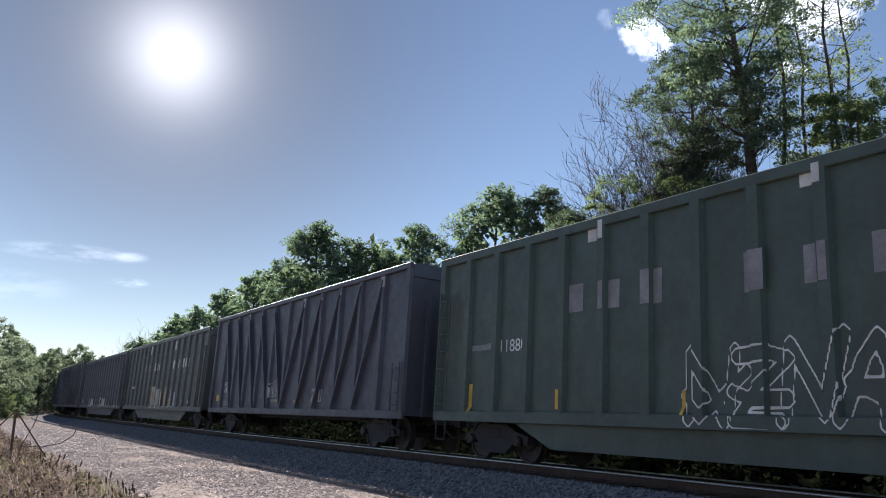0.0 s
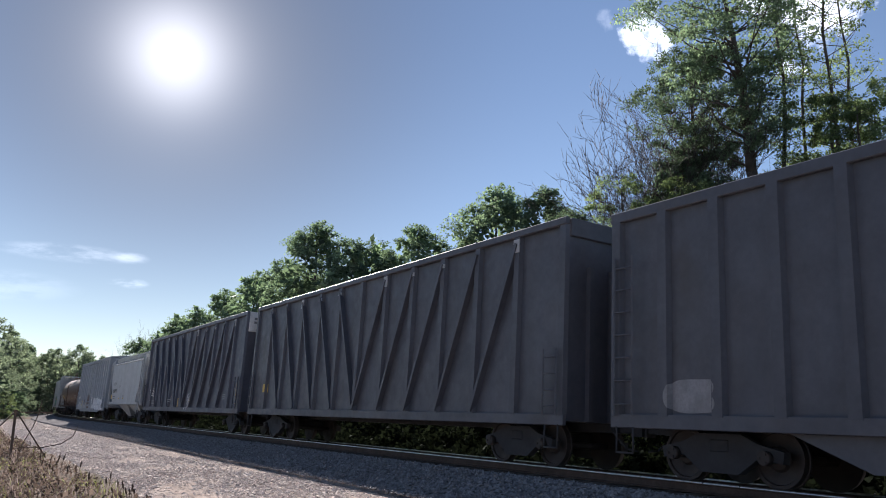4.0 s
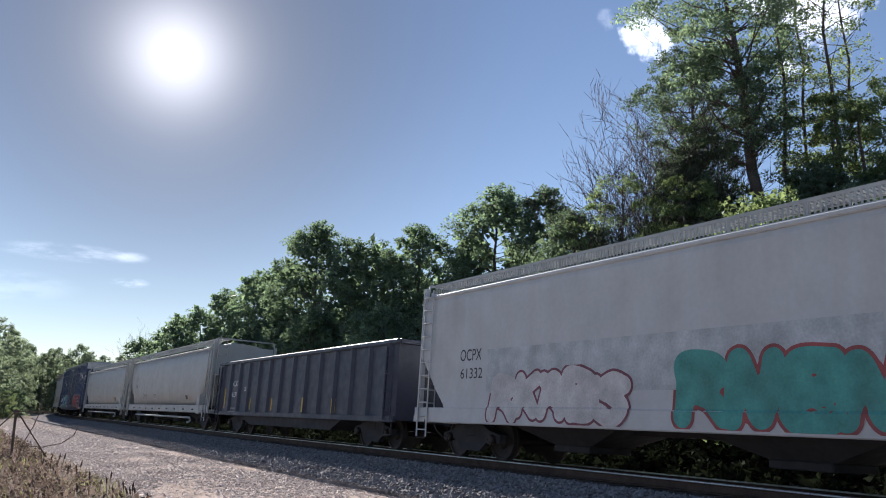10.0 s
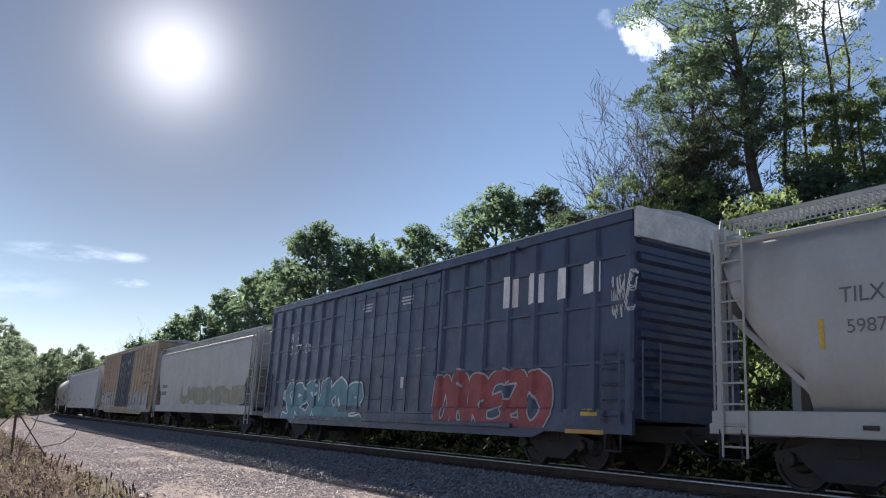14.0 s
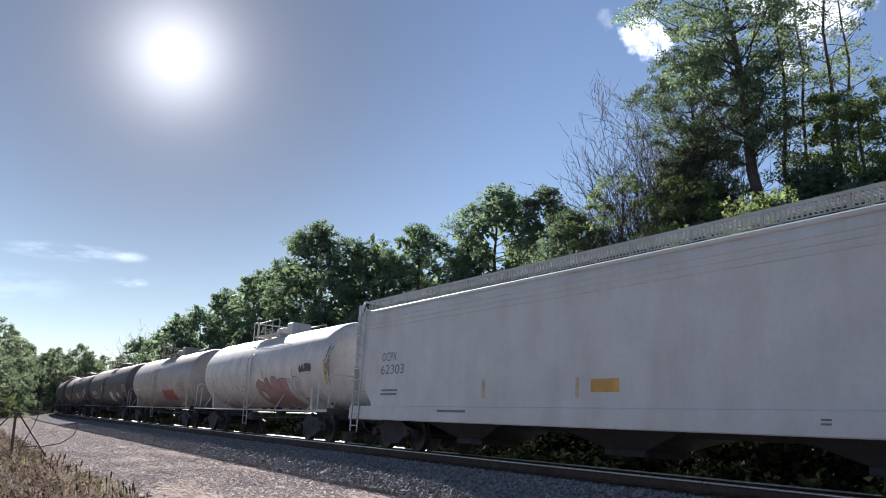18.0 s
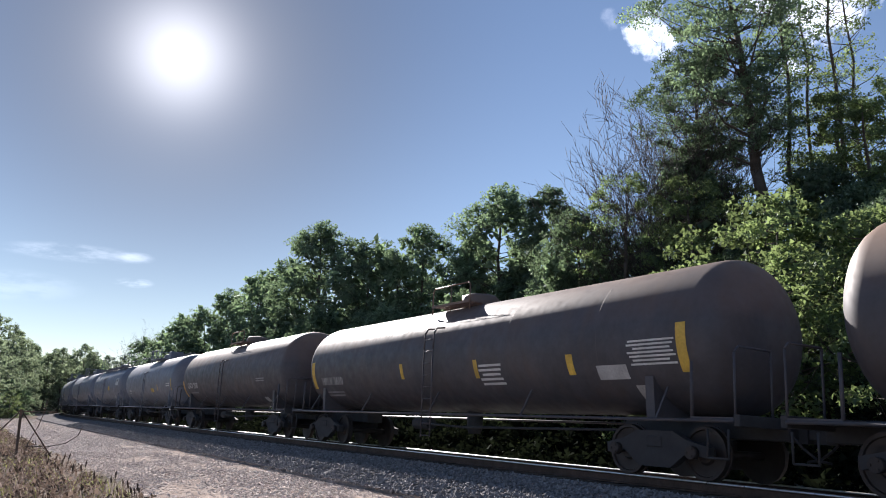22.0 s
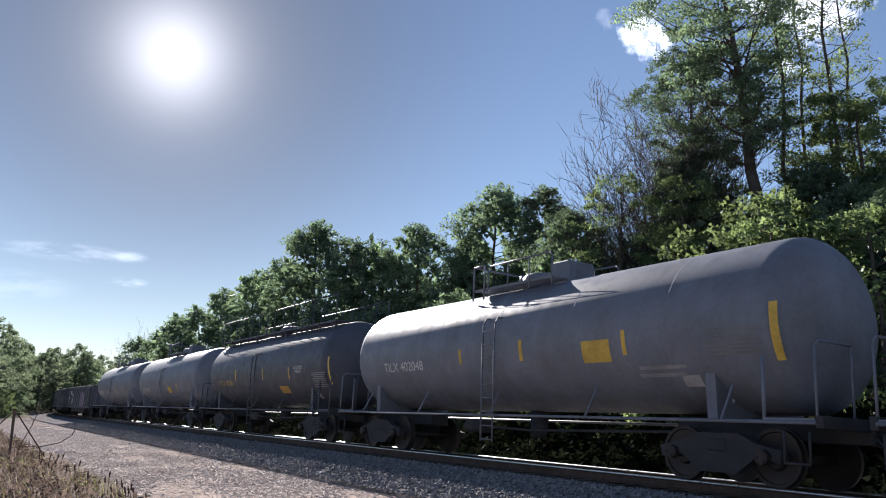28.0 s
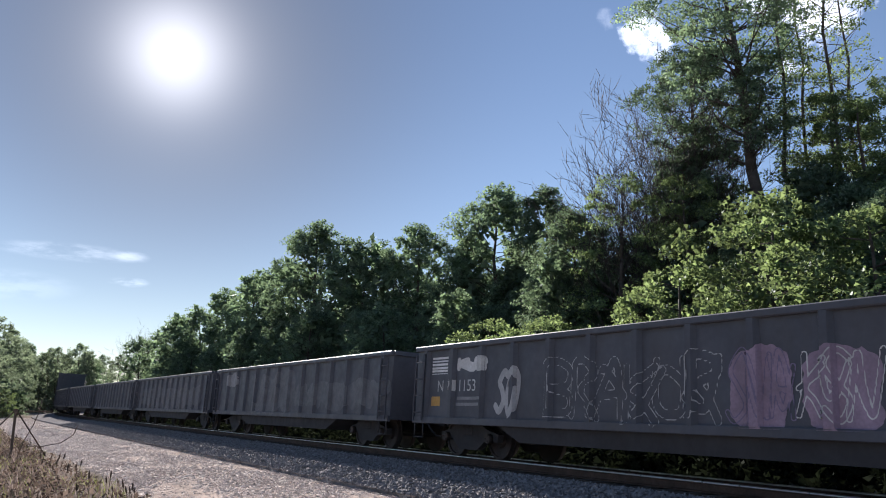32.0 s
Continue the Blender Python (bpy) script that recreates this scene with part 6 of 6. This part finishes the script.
    patch(C[9], -7.95, 1.81, 0.18, 0.48, "yellow")
    lettering(C[10], 5.85, 2.05, 0.88, 0.24, "white", "AOKX")
    lettering(C[10], 5.83, 1.59, 0.92, 0.21, "white", "43312")
    lines(C[10], 4.59, 1.80, 0.22, 0.20, "pale", 2)
    lines(C[10], 5.83, 0.96, 0.94, 0.26, "dim", 2)
    patch(C[10], 7.23, 1.44, 0.14, 0.85, "yellow")
    patch(C[10], 3.82, 1.21, 0.12, 0.46, "yellow")
    patch(C[10], 1.40, 1.20, 0.11, 0.46, "yellow")
    patch(C[10], -1.81, 1.18, 0.12, 0.48, "yellow")
    patch(C[10], -4.23, 1.15, 0.11, 0.45, "yellow")
    lettering(C[11], 7.19, 2.72, 0.67, 0.22, "darkgrey", "TILX")
    lettering(C[11], 7.16, 2.26, 0.73, 0.22, "darkgrey", "51860")
    graffiti(C[11], 4.59, 1.63, 1.21, 0.31, None, "darkgrey", 4, 71)
    lines(C[11], 1.96, 1.64, 0.66, 0.20, "darkgrey", 3)
    patch(C[11], -5.31, 1.52, 0.42, 0.20, "black")
    patch(C[11], -5.86, 1.47, 0.33, 0.22, "rustspot")
    lettering(C[12], 7.07, 2.73, 0.64, 0.22, "darkgrey", "TILX")
    lettering(C[12], 6.98, 2.29, 0.64, 0.19, "darkgrey", "59871")
    patch(C[12], -5.45, 1.51, 0.46, 0.25, "black")
    patch(C[12], -7.50, 2.22, 0.11, 0.54, "yellow")
    patch(C[12], -5.04, 1.64, 0.22, 0.33, "yellow")
    lines(C[12], 1.76, 1.68, 0.80, 0.20, "darkgrey", 3)
    patch(C[12], 7.68, 2.21, 0.08, 0.42, "yellow")
    lettering(C[13], 7.10, 3.54, 1.17, 0.31, "white", "LR  S")
    lettering(C[13], 6.57, 3.10, 2.10, 0.33, "white", "13 77 48")
    graffiti(C[13], 4.37, 1.24, 6.08, 1.65, "tealdim", "white", 7, 81)
    graffiti(C[13], -4.95, 1.3, 4.2, 1.6, "red", "paledim", 6, 82)
    lines(C[13], 1.21, 4.02, 0.61, 0.28, "pale", 3)
    lines(C[13], -1.17, 4.00, 0.66, 0.27, "pale", 3)
    lines(C[13], 1.97, 2.58, 0.63, 0.26, "dim", 3)
    lines(C[13], -2.00, 2.55, 0.57, 0.27, "dim", 3)
    patch(C[13], -1.14, 1.78, 0.17, 0.30, "pale")
    patch(C[13], -5.76, 3.68, 0.46, 0.71, "white")
    patch(C[13], -6.61, 3.67, 0.52, 0.66, "white")
    patch(C[13], -7.47, 3.65, 0.33, 0.64, "white")
    patch(C[13], -8.33, 3.67, 0.48, 0.60, "white")
    graffiti(C[13], -9.20, 3.25, 0.65, 0.85, None, "pale", 4, 83)
    patch(C[13], -8.34, 1.08, 0.45, 0.13, "yellow")
    patch(C[13], -8.21, 0.72, 1.06, 0.08, "orange")
    graffiti(C[14], -2.47, 1.60, 10.01, 1.05, "olive", None, 7, 91)
    lines(C[14], 6.43, 1.95, 1.14, 0.73, "darkgrey", 2)
    lettering(C[15], -7.01, 3.24, 3.33, 0.35, "brown", "Railcar Pooling")
    lettering(C[15], -7.00, 2.87, 1.59, 0.34, "brown", "Experts")
    lines(C[15], -6.99, 2.45, 1.58, 0.30, "brown", 1)
    patch(C[15], -6.68, 4.12, 0.62, 0.2, "rust", "emblem")
    patch(C[15], -7.38, 4.12, 0.62, 0.2, "rust", "emblem")
    patch(C[15], -6.68, 3.79, 0.22, 0.46, "rust", "emblem")
    patch(C[15], -7.38, 3.79, 0.22, 0.46, "rust", "emblem")
    emblem(C[15], 7.01, 3.71, 1.51, 1.40, "violet")
    lines(C[15], 8.39, 3.74, 0.66, 0.35, "brown", 2)
    lines(C[15], 5.63, 3.69, 0.47, 0.39, "brown", 2)
    lettering(C[15], 7.97, 2.58, 1.42, 0.21, "brown", "TBOX")
    graffiti(C[15], 4.97, 1.38, 4.76, 1.57, "paledim", "black", 6, 95)
    graffiti(C[15], 8.40, 1.43, 1.19, 1.04, "paledim", "black", 2, 97)
    graffiti(C[15], -4.30, 1.30, 3.59, 1.46, "paledim", "tealdim", 5, 96)
    graffiti(C[15], -7.77, 1.36, 1.89, 1.40, "paledim", "tealdim", 3, 98)
    patch(C[15], 3.04, 1.23, 0.10, 0.47, "yellow")
    lettering(C[15], 1.21, 3.99, 0.99, 0.12, "pale", "CLOSE THIS DOOR")
    lettering(C[15], 1.21, 3.87, 0.96, 0.10, "pale", "BEFORE CLOSING")
    lettering(C[15], 1.20, 3.75, 0.62, 0.10, "pale", "MAIN DOOR")
    graffiti(C[15], 1.35, 2.95, 1.08, 0.80, None, "paledim", 3, 99)
    graffiti(C[15], -1.17, 4.06, 0.95, 0.70, None, "paledim", 3, 100)
    graffiti(C[15], -1.19, 3.12, 0.79, 0.60, None, "paledim", 3, 101)
    lines(C[15], -1.16, 3.94, 0.69, 0.33, "pale", 3)
    patch(C[15], -1.13, 1.78, 0.16, 0.18, "pale")
    patch(C[15], -0.37, 1.59, 0.12, 0.42, "rustspot")
    lettering(C[16], 8.05, 2.50, 0.86, 0.24, "darkgrey", "OCPX")
    lettering(C[16], 7.85, 2.15, 1.30, 0.26, "darkgrey", "62303")
    lines(C[16], 7.94, 1.53, 0.91, 0.21, "darkgrey", 2)
    patch(C[16], -0.40, 1.57, 0.74, 0.25, "orange")
    patch(C[16], 3.49, 1.56, 0.13, 0.42, "sand")
    patch(C[16], 0.35, 1.54, 0.10, 0.40, "sand")
    lines(C[16], -4.75, 0.99, 0.16, 0.12, "darkgrey", 2)
    lines(C[16], 4.75, 1.05, 1.24, 0.12, "darkgrey", 1)
    graffiti(C[17], 2.35, 1.91, 3.39, 1.37, None, "darkgrey", 5, 111)
    graffiti(C[17], 5.77, 1.84, 2.31, 1.11, None, "darkgrey", 3, 117)
    graffiti(C[17], -2.10, 1.62, 3.17, 1.19, "redfade", "darkgrey", 4, 112)
    graffiti(C[17], -2.76, 1.67, 1.37, 0.75, "yellowfade", None, 2, 113)
    graffiti(C[17], -4.26, 1.64, 1.35, 1.05, "greyfade", "darkgrey", 3, 114)
    graffiti(C[17], -5.67, 2.43, 1.05, 0.34, "black", None, 4, 115)
    lines(C[17], -6.05, 1.96, 1.05, 0.62, "greyfade", 8)
    patch(C[17], -7.27, 2.25, 0.13, 0.83, "yellow")
    patch(C[17], -4.41, 2.28, 0.10, 0.32, "yellow")
    patch(C[17], -1.34, 2.30, 0.13, 0.30, "yellow")
    graffiti(C[17], -7.55, 2.58, 0.45, 1.00, None, "darkgrey", 4, 116)
    graffiti(C[17], -0.13, 2.72, 0.95, 0.64, None, "greyfade", 3, 118)
    placard(C[17], -6.44, 1.27, 0.47, 0.44, "pale")
    graffiti(C[18], -2.30, 1.70, 2.67, 0.62, "red", "maroon", 6, 121)
    graffiti(C[18], -3.91, 1.79, 0.79, 0.20, "orange", None, 2, 122)
    lines(C[18], -5.59, 2.04, 1.12, 0.43, "darkgrey", 6)
    patch(C[18], -4.33, 2.24, 0.09, 0.24, "yellow")
    patch(C[18], -6.97, 2.25, 0.11, 0.44, "yellow")
    graffiti(C[18], -4.54, 1.67, 0.61, 0.31, None, "greyfade", 3, 123)
    placard(C[18], -6.12, 1.25, 0.43, 0.40, "pale")
    graffiti(C[18], 2.29, 1.89, 1.97, 0.71, None, "bluefade", 3, 124)
    lines(C[18], 5.61, 2.06, 1.63, 0.19, "greyfade", 1)
    lettering(C[19], 5.71, 2.02, 2.37, 0.26, "white", "SHPX 204834")
    lines(C[19], 5.72, 1.66, 2.98, 0.18, "dim", 1)
    graffiti(C[19], -2.35, 1.72, 1.25, 0.76, "pale", None, 5, 131)
    patch(C[19], 1.55, 2.30, 0.18, 0.45, "yellow")
    patch(C[19], -1.43, 2.33, 0.10, 0.43, "yellow")
    patch(C[19], -4.60, 2.30, 0.09, 0.40, "yellow")
    patch(C[19], -8.51, 2.30, 0.11, 0.87, "yellow")
    lines(C[19], -7.65, 2.26, 1.08, 0.51, "dim", 7)
    patch(C[19], -5.09, 1.82, 0.82, 0.28, "sand")
    lines(C[19], -6.45, 1.51, 0.57, 0.27, "dim", 2)
    graffiti(C[19], -5.88, 1.60, 0.35, 0.44, None, "dim", 2, 132)
    patch(C[20], -8.13, 2.21, 0.22, 0.84, "yellow")
    patch(C[20], -5.22, 2.02, 0.20, 0.40, "yellow")
    patch(C[20], -1.87, 2.05, 0.16, 0.42, "yellow")
    patch(C[20], 1.72, 2.10, 0.16, 0.40, "yellow")
    lines(C[20], -7.43, 2.16, 1.10, 0.48, "pale", 7)
    patch(C[20], -6.35, 1.84, 0.80, 0.26, "paledim")
    patch(C[20], -7.04, 1.48, 0.50, 0.24, "paledim")
    lines(C[20], -2.45, 1.91, 0.88, 0.51, "pale", 5)
    lettering(C[20], 6.42, 1.95, 1.58, 0.23, "pale", "HPLX 3610")
    lines(C[20], 6.55, 1.57, 1.40, 0.19, "dim", 2)
    patch(C[20], 7.83, 2.16, 0.23, 0.86, "yellow")
    patch(C[21], -4.73, 1.43, 0.43, 0.17, "paledim")
    patch(C[21], -5.59, 1.32, 0.22, 0.26, "paledim")
    lines(C[21], -4.98, 2.17, 0.97, 0.17, "dim", 2)
    lettering(C[21], 5.40, 2.10, 1.83, 0.27, "pale", "GATX 2658")
    lines(C[21], 5.36, 1.76, 1.38, 0.11, "dim", 1)
    patch(C[21], 7.07, 1.97, 0.22, 0.77, "orange")
    patch(C[22], -3.39, 2.13, 0.11, 0.37, "yellow")
    patch(C[22], -6.93, 2.26, 0.12, 0.63, "yellow")
    patch(C[22], -1.90, 2.00, 0.75, 0.23, "yellow")
    lines(C[22], -6.15, 2.26, 0.84, 0.24, "pale", 2)
    patch(C[22], -5.36, 1.46, 0.41, 0.15, "paledim")
    patch(C[22], -5.35, 1.23, 0.29, 0.31, "paledim")
    lines(C[22], 4.71, 2.02, 1.86, 0.20, "dim", 1)
    lettering(C[22], 5.14, 1.97, 0.56, 0.22, "white", "OCP")
    patch(C[23], -1.90, 2.36, 0.68, 0.32, "yellow")
    patch(C[23], -5.47, 2.79, 1.12, 0.52, "greyfade")
    patch(C[23], -5.42, 2.89, 0.66, 0.19, "black")
    lines(C[23], -4.25, 2.24, 0.66, 0.22, "dim", 2)
    lines(C[23], -4.12, 1.68, 0.53, 0.24, "pale", 3)
    lines(C[23], 4.11, 2.04, 2.18, 0.24, "dim", 1)
    lines(C[23], -5.37, 2.25, 0.87, 0.37, "darkgrey", 4)
    lettering(C[26], 4.13, 2.20, 2.10, 0.24, "pale", "TILX 402048")
    patch(C[26], 1.31, 2.33, 0.10, 0.34, "yellow")
    patch(C[26], -1.04, 2.36, 0.12, 0.44, "yellow")
    patch(C[26], -4.09, 2.34, 0.10, 0.45, "yellow")
    patch(C[26], -7.22, 2.33, 0.15, 0.88, "yellow")
    patch(C[26], -3.34, 2.22, 0.76, 0.41, "yellow")
    lines(C[26], -6.46, 2.23, 1.04, 0.45, "darkgrey", 7)
    patch(C[26], -5.40, 1.64, 0.38, 0.18, "paledim")
    lines(C[26], -4.87, 1.81, 1.07, 0.25, "dim", 2)
    placard(C[26], -5.85, 1.33, 0.26, 0.23, "pale")
    lettering(C[25], 5.04, 2.05, 2.04, 0.25, "pale", "TILX 402033")
    patch(C[25], 3.72, 2.25, 0.11, 0.35, "yellow")
    patch(C[25], 1.00, 2.26, 0.08, 0.39, "yellow")
    lettering(C[27], 3.88, 2.07, 2.03, 0.20, "yellow", "UTLX 903821")
    patch(C[27], 2.50, 2.36, 0.12, 0.44, "yellow")
    patch(C[27], -0.83, 2.32, 0.10, 0.42, "yellow")
    patch(C[27], -3.58, 2.28, 0.10, 0.42, "yellow")
    patch(C[27], -7.07, 2.27, 0.12, 0.87, "yellow")
    lettering(C[27], -4.44, 2.45, 0.76, 0.11, "pale", "VINYL CHLORIDE")
    lettering(C[27], -4.43, 2.32, 0.56, 0.10, "pale", "STABILIZED")
    patch(C[27], -2.78, 1.73, 0.88, 0.25, "orange")
    lines(C[27], -6.21, 2.00, 1.11, 0.50, "dim", 8)
    patch(C[27], -5.53, 1.50, 0.40, 0.17, "paledim")
    placard(C[27], -4.78, 1.19, 0.40, 0.33, "pale")
    patch(C[28], -1.44, 1.93, 0.81, 0.30, "yellow")
    patch(C[28], -3.07, 2.01, 0.13, 0.42, "yellow")
    lettering(C[28], -4.21, 1.58, 0.79, 0.09, "pale", "VINYL CHLORIDE")
    lettering(C[28], -4.13, 1.48, 0.63, 0.08, "pale", "STABILIZED")
    lines(C[28], -5.48, 2.06, 0.17, 0.39, "dim", 6)
    lines(C[28], 4.54, 1.99, 1.74, 0.23, "dim", 2)
    lettering(C[28], 4.52, 1.97, 1.83, 0.23, "pale", "OCPX 80258")
    lettering(C[29], 4.88, 2.01, 1.88, 0.24, "white", "OCPX 80333")
    lines(C[29], 5.24, 1.64, 1.50, 0.18, "dim", 1)
    lines(C[29], 3.49, 2.00, 0.31, 0.27, "dim", 4)
    patch(C[29], 1.10, 2.11, 0.12, 0.25, "yellow")
    patch(C[29], -1.09, 2.13, 0.13, 0.36, "yellow")
    patch(C[29], -3.81, 2.13, 0.06, 0.37, "yellow")
    patch(C[29], -1.83, 1.98, 0.78, 0.29, "olive")
    lines(C[29], 1.77, 1.98, 0.56, 0.26, "pale", 4)
    lines(C[29], -1.91, 2.82, 0.27, 0.33, "pale", 4)
    emblem(C[30], 7.21, 2.15, 0.72, 0.42, "white")
    graffiti(C[30], 5.83, 2.15, 1.13, 0.42, "pale", None, 3, 141)
    lettering(C[30], 6.45, 1.65, 1.63, 0.27, "pale", "N  211153")
    lines(C[30], 5.86, 1.28, 1.05, 0.28, "dim", 2)
    graffiti(C[30], 4.42, 1.45, 0.76, 1.15, "paledim", None, 2, 142)
    graffiti(C[30], 0.92, 1.48, 4.28, 1.26, None, "paledim", 6, 143)
    overspray(C[30], -1.87, 1.54, 1.18, 1.35, "pinkfade", 144)
    graffiti(C[30], -1.88, 1.52, 1.10, 1.22, None, "violet", 3, 148)
    overspray(C[30], -3.14, 1.50, 1.27, 1.26, "pinkfade", 145)
    graffiti(C[30], -3.14, 1.49, 1.18, 1.13, None, "pale", 3, 149)
    patch(C[30], 7.34, 1.28, 0.40, 0.23, "orange")
    patch(C[30], -4.48, 1.18, 0.36, 0.12, "yellow")
    graffiti(C[30], -5.94, 1.29, 1.22, 0.45, None, "dim", 3, 146)
    graffiti(C[30], -7.28, 1.27, 0.69, 0.49, None, "dim", 2, 147)
    graffiti(C[31], 1.16, 1.56, 4.22, 1.80, "worn", None, 4, 151)
    graffiti(C[31], -4.56, 1.48, 6.66, 1.03, "worn", None, 7, 152)
    graffiti(C[31], 6.05, 2.15, 1.58, 0.72, "dim", None, 2, 153)
    graffiti(C[32], -0.2, 1.5, 13.0, 1.3, "worn", None, 9, 154)


markings()


# ---- what moves ----
def rolled(t):
    """Metres that the train has gone by t seconds."""
    return 16.96033 * t - 0.0094965 * t * t + 0.00043245 * t ** 3


def motions():
    for car, mid, length in CARS:
        rows = []
        for i in range(33):
            s = mid - rolled(i)
            k = length / 2 - 2.1
            a, b = line(s - k), line(s + k)
            th = math.atan2(b[0] - a[0], b[1] - a[1])
            rows.append((i, pose((a[0] + b[0]) / 2, (a[1] + b[1]) / 2, 0, 0, LEAN, -math.degrees(th))))
        walk(car, rows)
    for car, wheel, at in WHEELS:
        mid = next(m for c, m, _ in CARS if c == car)
        ts = [i / 30 for i in range(961) if 2 < mid - rolled(i / 30) < 34]
        if len(ts) < 2:
            continue
        rows = [(t, Matrix.Translation(at) @ Matrix.Rotation(rolled(t) / 0.457, 4, "X")) for t in ts]
        if ts[0] > 0:
            rows.insert(0, (0, rows[0][1]))
        if ts[-1] < 32:
            rows.append((32, rows[-1][1]))
        walk(wheel, rows)


motions()
